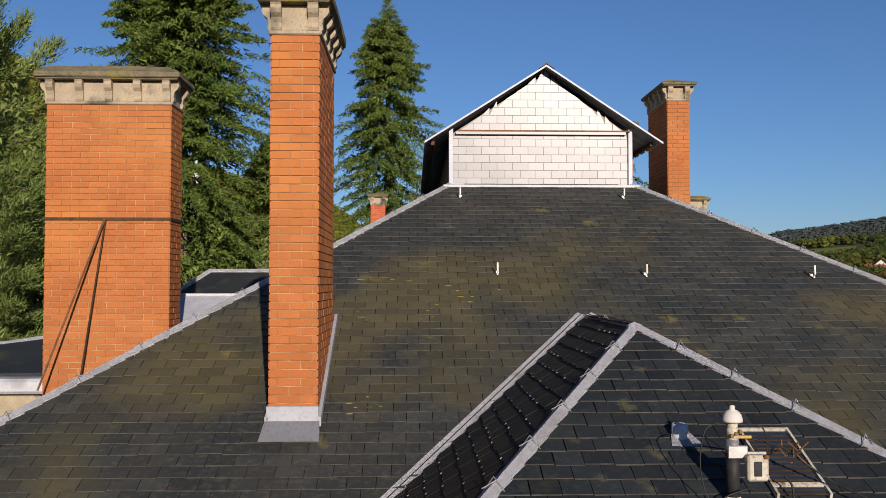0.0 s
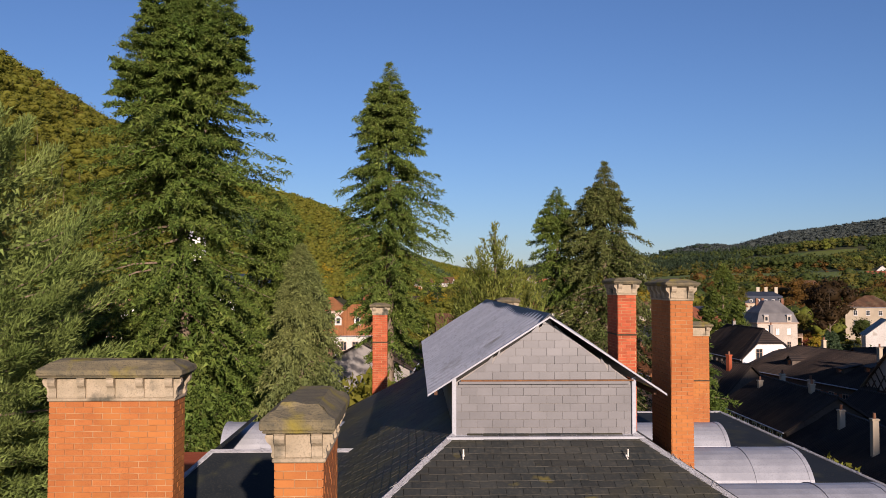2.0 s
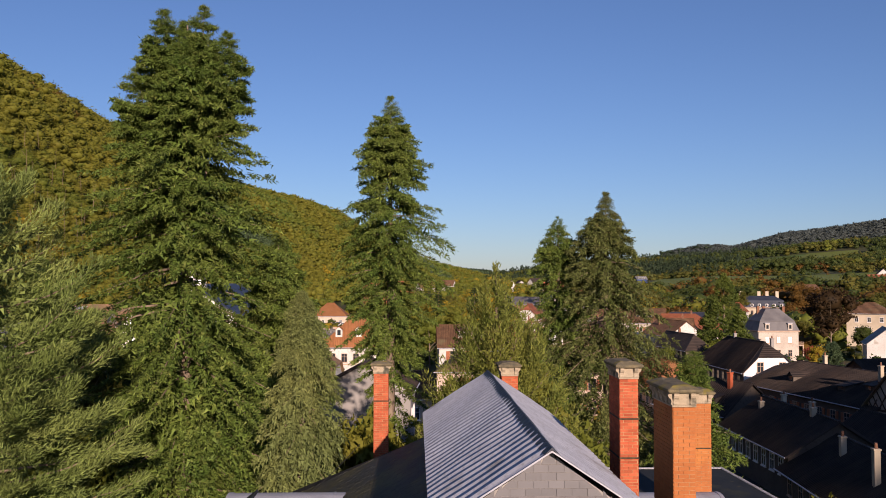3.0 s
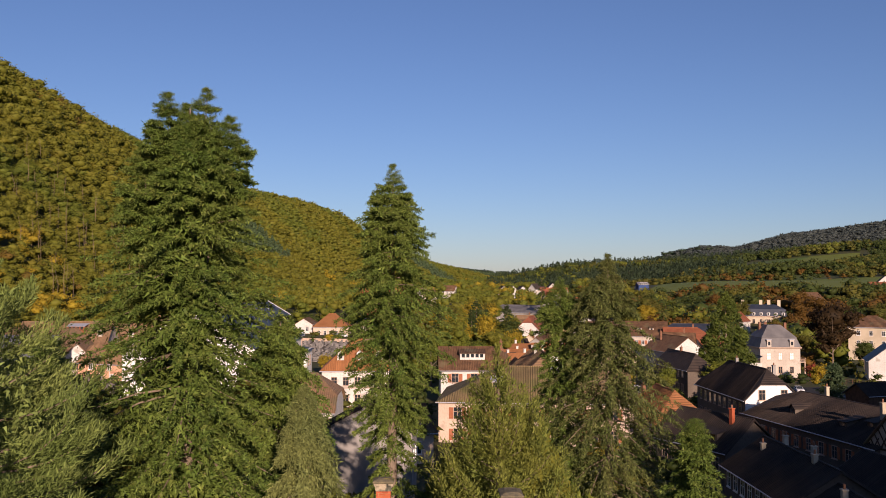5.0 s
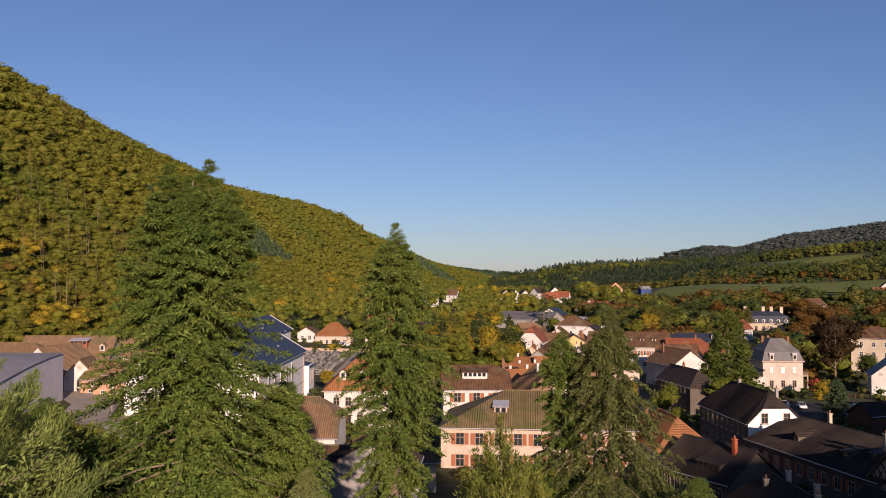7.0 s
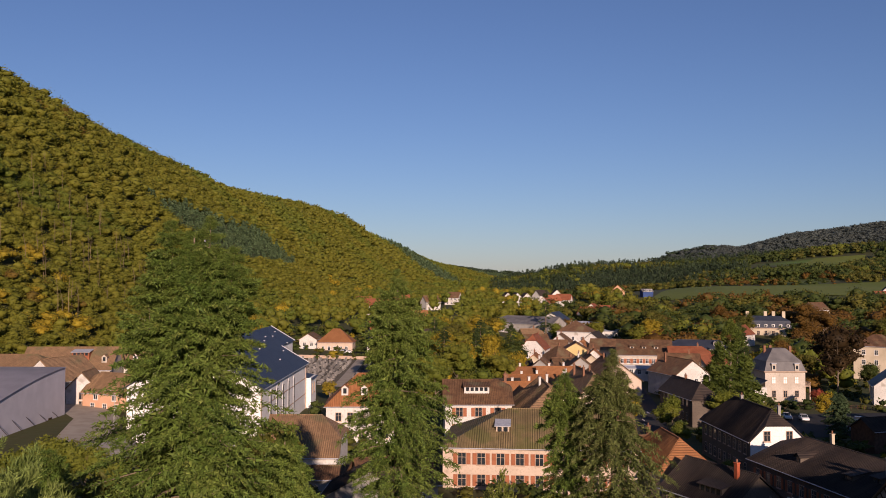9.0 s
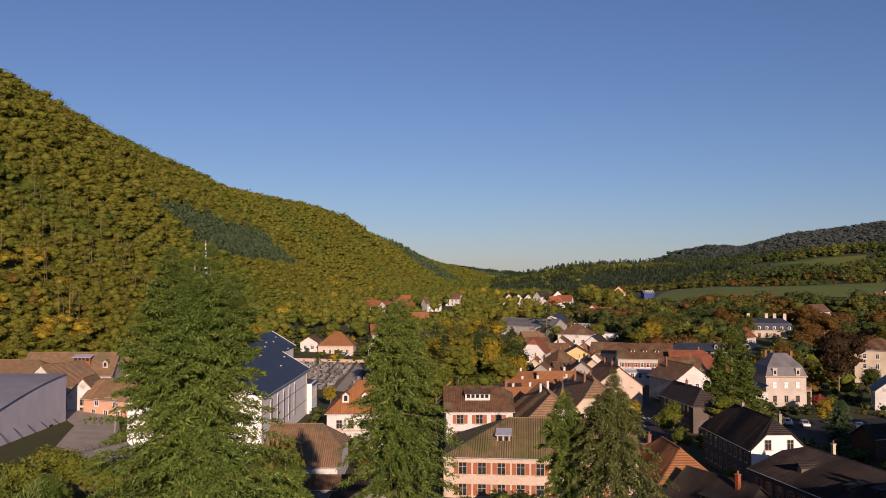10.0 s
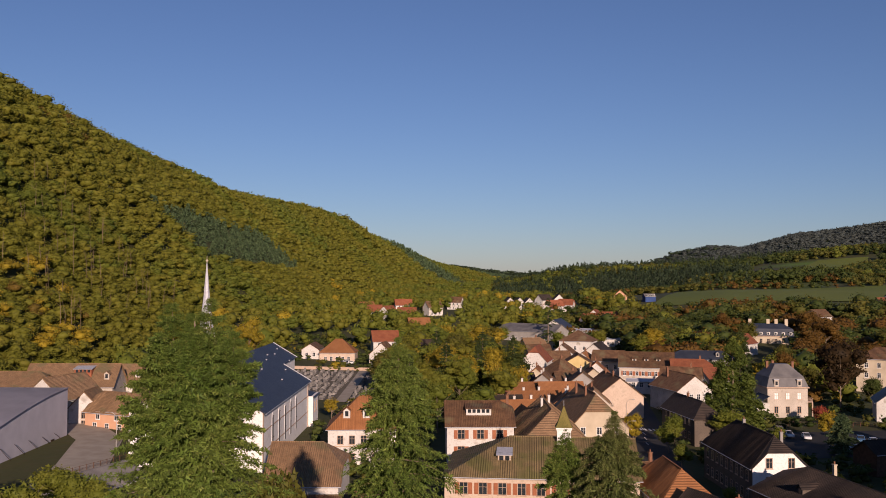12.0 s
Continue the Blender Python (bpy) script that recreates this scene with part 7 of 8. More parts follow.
TALL = ((0.04, 6.0), (0.20, 7.2), (0.40, 6.6), (0.52, 6.0), (0.65, 5.5), (0.80, 3.8), (0.90, 1.8), (0.95, 0.7), (1.0, 0.05))
SLIM = ((0.22, 1.8), (0.35, 2.3), (0.48, 2.6), (0.60, 3.3), (0.70, 3.5), (0.80, 3.0), (0.88, 2.0), (0.94, 0.9), (0.97, 0.4), (1.0, 0.04))
BROAD = ((0.06, 5.0), (0.30, 5.4), (0.55, 5.6), (0.72, 4.0), (0.86, 1.8), (0.94, 0.6), (1.0, 0.04))
spruce("tall dark spruce with several leaders and drooping limbs", -14.1, 48.5, 33.9, TALL, 21, NEEDLE, 700, 32, 0.5, 0.30, ((0, 0, 0.96), (-1.35, 0.2, 1.0), (0.75, 0.4, 1.005), (2.3, -0.6, 0.955), (-2.7, 0.2, 0.91), (-0.4, 0.5, 0.98)), gap=(0.55, 0.605, 0.75), inner=38, whorl=0.9, ragged=0.19)
spruce("slender dark spruce with a pointed top", -3.7, 59.5, 31.5, SLIM, 22, NEEDLE, 380, 28, 0.62, 0.29, gap=(0.26, 0.42, 0.6), whorl=0.8)
spruce("broad spruce with hanging branchlets and a thin top", 11.8, 66.0, 26.2, BROAD, 23, NEEDLE_THIN, 340, 26, 0.85, 0.31, ((0, 0, 1.0), (-1.2, 0.3, 0.93)), inner=9, whorl=0.8)
spruce("smaller spruce leaning on its broad neighbour", 8.5, 67.8, 24.4, ((0.2, 3.4), (0.6, 2.8), (0.85, 1.6), (1.0, 0.1)), 24, NEEDLE, 250, 22, 0.6, 0.31, whorl=0.7)
plume_tree("light green conifer with soft upright foliage", 2.8, 50.5, 20.5, ((0.05, 4.8), (0.45, 4.4), (0.7, 3.2), (0.88, 1.5), (1.0, 0.1)), 25, NEEDLE_LARCH, 330, 440, 0.21, "conifer", lift=(0.3, 0.7, 1.2, 1.6), hang=0.25, inner=3000)
spruce("drooping green spruce standing against the tall one", -10.0, 53.5, 21.8, ((0.05, 4.2), (0.5, 3.8), (0.75, 2.8), (0.92, 1.2), (1.0, 0.1)), 33, NEEDLE, 360, 26, 0.8, 0.31, inner=16, whorl=0.7)
spruce("pale weeping spruce clothed to the ground", -6.9, 43.0, 18.6, ((0.02, 2.9), (0.5, 2.3), (0.8, 1.5), (0.95, 0.7), (1.0, 0.2)), 26, NEEDLE_WEEP, 400, 22, 1.3, 0.28, name="weeping_spruce")
plume_tree("bluish white pine with long tufted needles", -18.6, 35.6, 24.6, ((0.05, 5.8), (0.6, 5.6), (0.78, 5.0), (0.92, 2.6), (1.0, 0.3)), 27, NEEDLE_PINE, 210, 700, 0.24, "pine", lift=(0.0, 0.12, 0.4, 1.0), hang=0.0, flat=0.55, fat=1.1, whorl=1.15, slim=0.2, inner=5000, uneven=0.12)
spruce("old spruce behind the mansion's western side", -24.5, 54.0, 20.0, ((0.04, 4.8), (0.5, 4.4), (0.8, 2.6), (1.0, 0.2)), 28, NEEDLE, 240, 20, 0.5, 0.36)
spruce("green spruce beside the broad one", 16.8, 61.0, 15.0, ((0.04, 4.2), (0.5, 3.2), (0.8, 1.6), (1.0, 0.2)), 29, NEEDLE, 240, 20, 0.6, 0.33)
spruce("bluish garden conifer beside the car park", 84, 196, 8.5, ((0.03, 3.2), (0.5, 3.0), (1.0, 0.5)), 31, NEEDLE_BLUE, 160, 14, 0.3, 0.5, name="conifer")
for q in ((20, 300, 17, 4.0), (8, 290, 15, 3.8), (48, 455, 24, 5.0), (104, 320, 14, 3.2), (-6, 330, 16, 4), (14, 322, 14, 3.6), (-2, 268, 17, 4.2), (10, 305, 18, 4.4), (-12, 246, 15, 4)):
    spruce("dark conifer standing among town gardens", *q[:3], ((0.04, q[3]), (0.5, q[3] * 0.75), (0.8, q[3] * 0.36), (1.0, 0.2)), 40 + int(q[1]), NEEDLE_DEEP, 64, 9, 0.4, 0.8, name="conifer")


def crown_cloud(rng, n, lumps, leaf, flat=0.85, cores=0):
    """Leaves scattered over the skins of several overlapping lumps, within a unit crown standing on z = 0 to 2."""
    cs = rows_of(rng, lumps) * rng.uniform(0.25, 0.62, (lumps, 1))
    cs[:, 2] = cs[:, 2] * 1.05 + 1.0
    cs[0] = (0, 0, 1.3)
    rs = rng.uniform(0.62, 1.05, lumps) * 1.4 / lumps ** 0.45
    rs[0] = 0.5
    k = rng.integers(0, lumps, n)
    d = rows_of(rng, n)
    d[:, 2] = np.abs(d[:, 2]) * 0.8 + d[:, 2] * 0.35
    r = rs[k] * rng.uniform(0.70, 1.15, n)
    c = cs[k] + d * r[:, None] * np.array([1, 1, flat])
    dd = d * 0.25 + rng.normal(0, 0.6, (n, 3)) + np.array([0, 0, -0.3])
    nn = d * 0.8 + rng.normal(0, 0.6, (n, 3))
    sz = leaf * rng.uniform(0.6, 1.4, n)
    v, f = spikes(c, dd, nn, sz, sz * 0.8)
    if not cores:
        return v, f
    ico = bmesh.new()
    bmesh.ops.create_icosphere(ico, subdivisions=1, radius=1.0)
    iv, jf = np.array([q.co[:] for q in ico.verts]), np.array([[w.index for w in q.verts] for q in ico.faces])
    ico.free()
    if len(iv) > 12 and cores == 1:
        iv, jf = ICO_V, ICO_F
    vs, fs, count = [v], [f], len(v)
    for j in range(lumps):
        q = cs[j] + iv * rs[j] * 0.70 * np.array([1, 1, flat]) * (1 + rng.normal(0, 0.16, (len(iv), 1)))
        vs.append(q)
        fs.append(jf + count)
        count += len(q)
    return np.concatenate(vs), np.concatenate(fs)


G_ = (1 + 5 ** 0.5) / 2
ICO_V = np.array([(a, b * G_, 0) for a in (-1, 1) for b in (-1, 1)] + [(0, a, b * G_) for a in (-1, 1) for b in (-1, 1)] + [(a * G_, 0, b) for a in (-1, 1) for b in (-1, 1)]) / (1 + G_ * G_) ** 0.5
ICO_F = np.array([(i, j, k) for i in range(12) for j in range(i + 1, 12) for k in range(j + 1, 12)
                  if all(abs(np.linalg.norm(ICO_V[a] - ICO_V[b]) - 1.0515) < 0.05 for a, b in ((i, j), (j, k), (i, k)))])


def broadleaf(label, x, y, h, w, seed, mat, leaves=3000, leaf=0.09, name="tree", trunk=0.25, lumps=12):
    """A broad-leaved tree: trunk with forking limbs, and an uneven crown of many small leaves."""
    rng = np.random.default_rng(seed)
    ob = thing(name, label, "tree", pose(x, y, gz(x, y), 0, 0, rng.uniform(0, 360)))
    ch = h * (1 - trunk)
    v, f = crown_cloud(rng, leaves, lumps, leaf, cores=1)
    v = (v - np.array([0, 0, 0.05])) * np.array([w / 1.7, w / 1.7, ch / 1.9]) + np.array([0, 0, h * trunk])
    bm = bmesh.new()
    tube(bm, [(0, 0, -0.4), (0.05, 0, h * trunk), (0.1, 0.1, h * 0.6)], 0.05 + h * 0.014, 8, 0.05)
    part("trunk", bm, BARK, ob, smooth=True)
    bm = bmesh.new()
    for k in range(9):
        a = rng.uniform(0, math.tau)
        z = h * rng.uniform(trunk, 0.55)
        tube(bm, [(0.05, 0, z), (math.cos(a) * w * 0.18, math.sin(a) * w * 0.18, z + ch * 0.15), (math.cos(a) * w * 0.36, math.sin(a) * w * 0.36, z + ch * 0.32)], 0.02 + h * 0.005, 5, 0.015)
    part("limb", bm, BARK, ob)
    part_mesh("crown", mesh_of("crown", v, f, mat), ob)
    return ob


# garden trees and shrubs round the mansion
GARDEN = ((-10.5, 38, 9.5, 6, LEAF_GREEN), (-1.5, 44, 10, 6, LEAF_GREEN), (-3.8, 50, 12, 6, LEAF_OLIVE), (7.5, 55, 11, 6.5, LEAF_GREEN), (13, 53, 9, 6, LEAF_OLIVE), (0.8, 60, 13, 7, LEAF_GREEN), (5.6, 62, 15, 6.5, LEAF_OLIVE),
          (-19.5, 44, 12, 7, LEAF_GREEN), (-22.5, 33, 8, 6, LEAF_GOLD), (-27, 46, 14, 8, LEAF_OLIVE), (-31, 58, 15, 9, LEAF_GREEN), (-10, 53, 11, 6, LEAF_GREEN), (-8.5, 62, 10, 6, LEAF_GREEN))
for i, (x, y, h, w, m) in enumerate(GARDEN):
    broadleaf("leafy garden tree, green turning yellow in autumn", x, y, h, w, 100 + i, m, 5600, 0.095, lumps=16)
for i, (x, y, h, w, m) in enumerate(((-5.2, 52, 6.5, 4, LEAF_GOLD), (-12.5, 33, 5.5, 4, LEAF_GOLD), (-9.3, 26.5, 5, 3.5, LEAF_OLIVE), (-15.5, 29, 6.5, 4.5, LEAF_GREEN), (-2.5, 37.5, 8.0, 4, LEAF_GOLD), (-30, 70, 9, 7, LEAF_GOLD), (-36, 78, 9, 8, LEAF_OLIVE), (-42, 92, 9, 8, LEAF_GREEN), (-34, 60, 10, 7, LEAF_OLIVE), (-50, 108, 8, 7, LEAF_GREEN), (18.5, 47, 7, 4, LEAF_CRIMSON), (22, 52, 8, 5, LEAF_GREEN))):
    broadleaf("golden-leaved shrub in the mansion garden", x, y, h, w, 130 + i, m, 4200, 0.095, name="shrub", trunk=0.12)

# Trees added mostly out of view, to throw shade on the western yard.
for i, (x, y, h, w) in enumerate(((-58, 104, 10.5, 9), (-66, 96, 11, 10), (-54, 112, 9.5, 8), (-74, 106, 11.5, 10), (-63, 116, 10, 8), (-50, 98, 9, 8), (-47, 118, 8, 7), (-42, 112, 8, 7), (-53, 124, 8, 7.5), (-38, 120, 7.5, 7), (-58, 131, 7, 7))):
    broadleaf("leafy tree added to shade the yard west of the mansion", x, y, h, w, 190 + i, LEAF_GREEN, 3000, 0.09, trunk=0.15)

# trees of the town
LEAF_FIR = leaf_material("fir_green", [(0.085, 0.125, 0.021), (0.130, 0.170, 0.029), (0.16, 0.185, 0.036)], 0.2, 0.4)
for i, (x, y, h, w, m) in enumerate(((-21, 72, 20, 10, LEAF_DARK), (-17, 84, 18.5, 9, LEAF_MOSS), (-26, 90, 18, 10, LEAF_DARK), (-13.5, 72, 17, 8, LEAF_DARK), (-28, 66, 18, 9, LEAF_MOSS), (-31, 84, 13, 9, LEAF_DARK), (-22, 104, 12, 9, LEAF_MOSS))):
    broadleaf("leafy garden tree, green turning yellow in autumn", x, y, h, w, 160 + i, m, 5000, 0.085, lumps=18, trunk=0.12)
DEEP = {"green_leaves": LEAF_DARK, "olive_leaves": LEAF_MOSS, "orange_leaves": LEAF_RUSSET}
TOWN = ((47, 197, 7, 5.5, LEAF_GREEN), (45.5, 180, 5.5, 5, LEAF_GREEN), (50.5, 206, 8, 6, LEAF_GREEN), (62, 203, 10, 8, LEAF_GREEN), (64, 190, 8, 7, LEAF_GREEN), (40.6, 204, 8.4, 5.2, LEAF_GOLD), (110.8, 259, 22.5, 17.5, LEAF_RED), (96, 236, 5, 5, LEAF_CRIMSON), (88, 212, 7.5, 6, LEAF_GOLD), (103, 204, 7, 5, LEAF_GOLD), (74, 206, 5, 4, LEAF_GREEN),
        (150, 380, 18, 16, LEAF_ORANGE), (165, 400, 20, 17, LEAF_ORANGE), (182, 380, 17, 16, LEAF_OLIVE), (140, 430, 16, 12, LEAF_OLIVE), (126, 400, 14, 11, LEAF_GREEN), (132, 360, 12, 10, LEAF_OLIVE),
        (140, 470, 17, 13, LEAF_ORANGE), (185, 470, 18, 15, LEAF_ORANGE), (100, 440, 16, 12, LEAF_OLIVE), (88, 400, 15, 13, LEAF_GOLD), (80, 384, 13, 10, LEAF_OLIVE), (94, 420, 18, 14, LEAF_OLIVE),
        (108, 470, 16, 13, LEAF_GREEN), (70, 430, 12, 10, LEAF_OLIVE), (14, 250, 13, 10, LEAF_OLIVE), (2, 262, 15, 12, LEAF_GREEN), (-8, 256, 13, 11, LEAF_OLIVE), (12, 276, 13, 8, LEAF_GOLD), (20, 266, 11, 7, LEAF_GOLD),
        (-14, 290, 14, 12, LEAF_GREEN), (0, 310, 14, 12, LEAF_OLIVE), (4, 220, 10, 9, LEAF_GREEN), (-6, 216, 9, 8, LEAF_OLIVE), (-4, 238, 13, 10, LEAF_GREEN), (12, 350, 15, 9, LEAF_GOLD), (24, 345, 13, 10, LEAF_OLIVE),
        (-75, 330, 20, 13, LEAF_GOLD), (-66, 318, 12, 9, LEAF_OLIVE), (-64, 285, 9, 8, LEAF_GREEN), (115, 290, 11, 9, LEAF_OLIVE), (125, 270, 10, 9, LEAF_GREEN), (118, 320, 13, 10, LEAF_ORANGE), (150, 330, 15, 13, LEAF_ORANGE),
        (93, 318, 9, 8, LEAF_GREEN), (108, 340, 12, 10, LEAF_GREEN), (48, 412, 12, 9, LEAF_GREEN), (46, 150, 3.5, 3, LEAF_GREEN), (-46, 214, 10, 8, LEAF_GREEN), (-30, 222, 6, 4, LEAF_GOLD), (-100, 205, 6, 5, LEAF_OLIVE))
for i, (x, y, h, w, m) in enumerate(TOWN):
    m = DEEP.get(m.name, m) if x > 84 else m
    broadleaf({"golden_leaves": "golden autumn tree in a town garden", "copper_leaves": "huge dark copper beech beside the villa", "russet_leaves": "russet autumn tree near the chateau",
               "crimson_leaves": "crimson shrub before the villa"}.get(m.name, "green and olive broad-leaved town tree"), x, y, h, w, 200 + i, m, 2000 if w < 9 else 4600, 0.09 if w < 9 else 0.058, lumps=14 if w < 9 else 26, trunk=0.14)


def cone_tree(label, x, y, h, r, seed, mat, n=9000, leaf=0.5):
    """A dense cone-shaped conifer: rounded tufts packed over a lumpy cone, to the ground."""
    rng = np.random.default_rng(seed)
    ob = thing("sequoia", label, "tree", pose(x, y, gz(x, y)))
    part_mesh("trunk", trunk_mesh(h * 0.85, h * 0.03, seed), ob)
    m = 300
    t = rng.random(m) ** 1.1
    a = rng.uniform(0, math.tau, m)
    rr = r * np.interp(t, (0, 0.12, 0.35, 0.7, 0.9, 1), (0.86, 1.0, 0.92, 0.55, 0.24, 0.04)) * rng.uniform(0.72, 0.98, m)
    cs = np.stack([np.cos(a) * rr, np.sin(a) * rr, 0.3 + t * h * 0.97], 1)
    rs = rng.uniform(0.7, 1.2, m) * np.interp(t, (0, 0.6, 1), (1.25, 0.95, 0.4))
    k = rng.integers(0, m, n)
    d = rows_of(rng, n)
    c = cs[k] + d * rs[k][:, None] * rng.uniform(0.65, 1.05, (n, 1))
    v, f = spikes(c, d + np.array([0, 0, 0.5]) + rng.normal(0, 0.4, (n, 3)), rng.normal(0, 1, (n, 3)), leaf * rng.uniform(0.6, 1.3, n), leaf * 0.42 * np.ones(n))
    q = (cs[:, None] + ICO_V[None] * rs[:, None, None] * 0.7).reshape(-1, 3)
    g = (ICO_F[None] + (np.arange(m) * 12)[:, None, None]).reshape(-1, 3) + len(v)
    part_mesh("crown", mesh_of("crown", np.concatenate([v, q]), np.concatenate([f, g]), mat), ob)


cone_tree("dark conical giant conifer in the villa garden", 67.2, 217, 24.0, 7.2, 30, LEAF_FIR, 15000, 0.42)


def garden_belt():
    rnd = random.Random(77)
    for k in range(58):
        x, y = rnd.uniform(-27, 21), rnd.uniform(204, 425)
        if (x > 12 and y < 285) or (x < -8 and y < 216) or (-36 < x < -22 and 250 < y < 400):
            continue
        h = rnd.uniform(8, 15)
        m = rnd.choice((LEAF_GREEN, LEAF_DARK, LEAF_MOSS, LEAF_OLIVE, LEAF_GREEN, LEAF_GOLD))
        broadleaf("golden autumn tree in a town garden" if m is LEAF_GOLD else "green and olive broad-leaved town tree", x, y, h, h * rnd.uniform(0.65, 0.9), 400 + k, m, 2300, 0.075, lumps=13)


garden_belt()


# ---- woods on the slopes, too many to count ----
def woods(name, label, xy, heights, widths, variants, mat, seed, sink=0.3):
    rng = np.random.default_rng(seed)
    z = ground_height(xy[:, 0], xy[:, 1])
    vs, fs, count = [], [], 0
    kind = rng.integers(0, len(variants), len(xy))
    for k, (tv, tf) in enumerate(variants):
        sel = np.where(kind == k)[0]
        if not len(sel):
            continue
        a = rng.uniform(0, math.tau, len(sel))
        ca, sa = np.cos(a)[:, None], np.sin(a)[:, None]
        w, h = (widths[sel] / 1.7)[:, None], (heights[sel] / 2.0)[:, None]
        v = np.stack([(tv[None, :, 0] * ca - tv[None, :, 1] * sa) * w + xy[sel, 0][:, None], (tv[None, :, 0] * sa + tv[None, :, 1] * ca) * w + xy[sel, 1][:, None],
                      tv[None, :, 2] * h + z[sel][:, None] - sink * h * 0.5], -1)
        n = tv.shape[0]
        fs.append((tf[None] + (np.arange(len(sel)) * n)[:, None, None]).reshape(-1, tf.shape[1]) + count)
        vs.append(v.reshape(-1, 3))
        count += len(sel) * n
    ob = new(name, mesh_of(name, np.concatenate(vs), np.concatenate(fs), mat))
    tagged(ob, label, "woods", kind="stuff")
    return ob


def leafy(seed, n, leaf, lumps=6, core=0.6):
    rng = np.random.default_rng(seed)
    return crown_cloud(rng, n, lumps, leaf, cores=1)


def conic(seed, n, leaf):
    rng = np.random.default_rng(seed)
    t = rng.random(n) ** 0.8
    a = rng.uniform(0, math.tau, n)
    r = 0.62 * (1 - t) * rng.uniform(0.75, 1.05, n) + 0.02
    c = np.stack([np.cos(a) * r, np.sin(a) * r, 0.2 + 1.8 * t], 1)
    d = np.stack([np.cos(a), np.sin(a), np.full(n, -0.7)], 1) + rng.normal(0, 0.3, (n, 3))
    v, f = spikes(c, d, np.array([0, 0, 1.0]) + rng.normal(0, 0.5, (n, 3)), leaf * rng.uniform(0.7, 1.3, n), leaf * 0.6 * np.ones(n))
    return v, f


def scatter(x0, x1, y0, y1, gap, seed):
    rng = np.random.default_rng(seed)
    gx, gy = np.meshgrid(np.arange(x0, x1, gap), np.arange(y0, y1, gap))
    p = np.stack([gx.ravel(), gy.ravel()], 1).astype(float)
    return p + rng.uniform(-0.48, 0.48, p.shape) * gap


def hill_share(x, y):
    foot = np.interp(y, (-200, 150, 400, 960, 2000, 2700, 4800), (-150, -118, -112, -70, 30, 260, 400))
    crest = np.interp(y, (-200, 250, 500, 900, 1300, 2000, 2700, 4800), (-330, -285, -255, -222, -165, -105, 0, 60))
    return (foot - x) / np.maximum(foot - crest, 30)


def drift(p, s, seed):
    """A smooth random field, for patches of one kind of tree."""
    return np.array([noise.noise(Vector((x * s + seed * 7.3, y * s, seed * 3.1))) for x, y in p])


NEAR = [leafy(k, 430, 0.105, 6) for k in range(6)]
MIDS = [leafy(20 + k, 170, 0.16, 4) for k in range(5)]
FARS = [leafy(40 + k, 44, 0.33, 3) for k in range(4)]
CONE = [conic(60 + k, 120, 0.28) for k in range(3)]
CONE_FAR = [conic(70 + k, 46, 0.42) for k in range(3)]


def hillside(y0, y1, gap, variants, cones, seed, size):
    rng = np.random.default_rng(seed)
    p = scatter(-420, 300, y0, y1, gap, seed)
    s = hill_share(p[:, 0], p[:, 1])
    m = (s > 0.02) & (s < 1.12) & (p[:, 0] > -0.56 * p[:, 1] - 25)
    p, s = p[m], s[m]
    h = rng.uniform(0.88, 1.12, len(p)) * size * np.clip(0.75 + s * 0.35, 0.6, 1.05)
    w = h * rng.uniform(1.05, 1.4, len(p))
    pick = drift(p, 0.012, seed) + rng.normal(0, 0.12, len(p)) + np.interp(s, (0, 0.25, 0.5, 1), (0.12, 0.12, 0.06, 0.02))
    con = ((np.abs(p[:, 1] - 640) < 110) & (s > 0.28) & (s < 0.52)) | ((p[:, 1] > 1500) & (drift(p, 0.004, 5) > 0.1))
    sets = (("hill_woods_green", "dense green hillside woods with rounded crowns", (pick < -0.12) & ~con, LEAF_GREEN, variants),
            ("hill_woods_olive", "hillside woods turning olive and yellow", (pick >= -0.12) & (pick < 0.76) & ~con, LEAF_OLIVE, variants),
            ("hill_woods_gold", "golden crowns scattered over the hillside", (pick >= 0.76) & (pick < 0.9) & ~con & (s < 0.45), LEAF_GOLD, variants),
            ("hill_woods_olive", "hillside woods turning olive and yellow", (pick >= 0.76) & (pick < 0.9) & ~con & (s >= 0.45), LEAF_OLIVE, variants),
            ("hill_woods_russet", "russet crowns scattered over the hillside", (pick >= 0.9) & ~con, LEAF_ORANGE, variants),
            ("hill_conifers", "stand of blue-green conifers on the hillside", con, NEEDLE_BLUE, cones))
    for name, label, m, mat, var in sets:
        if m.sum() > 2:
            woods(name, label, p[m], h[m] * (1.15 if var is cones else 1.0), w[m] * (0.75 if var is cones else 1.0), var, mat, seed + 3, 0.55)


hillside(170, 430, 5.0, NEAR, CONE, 1, 8.6)
hillside(430, 760, 6.0, MIDS, CONE, 4, 9.4)
hillside(760, 1250, 8.4, FARS, CONE_FAR, 2, 11.0)
hillside(1250, 2700, 15.0, FARS, CONE_FAR, 3, 15.0)


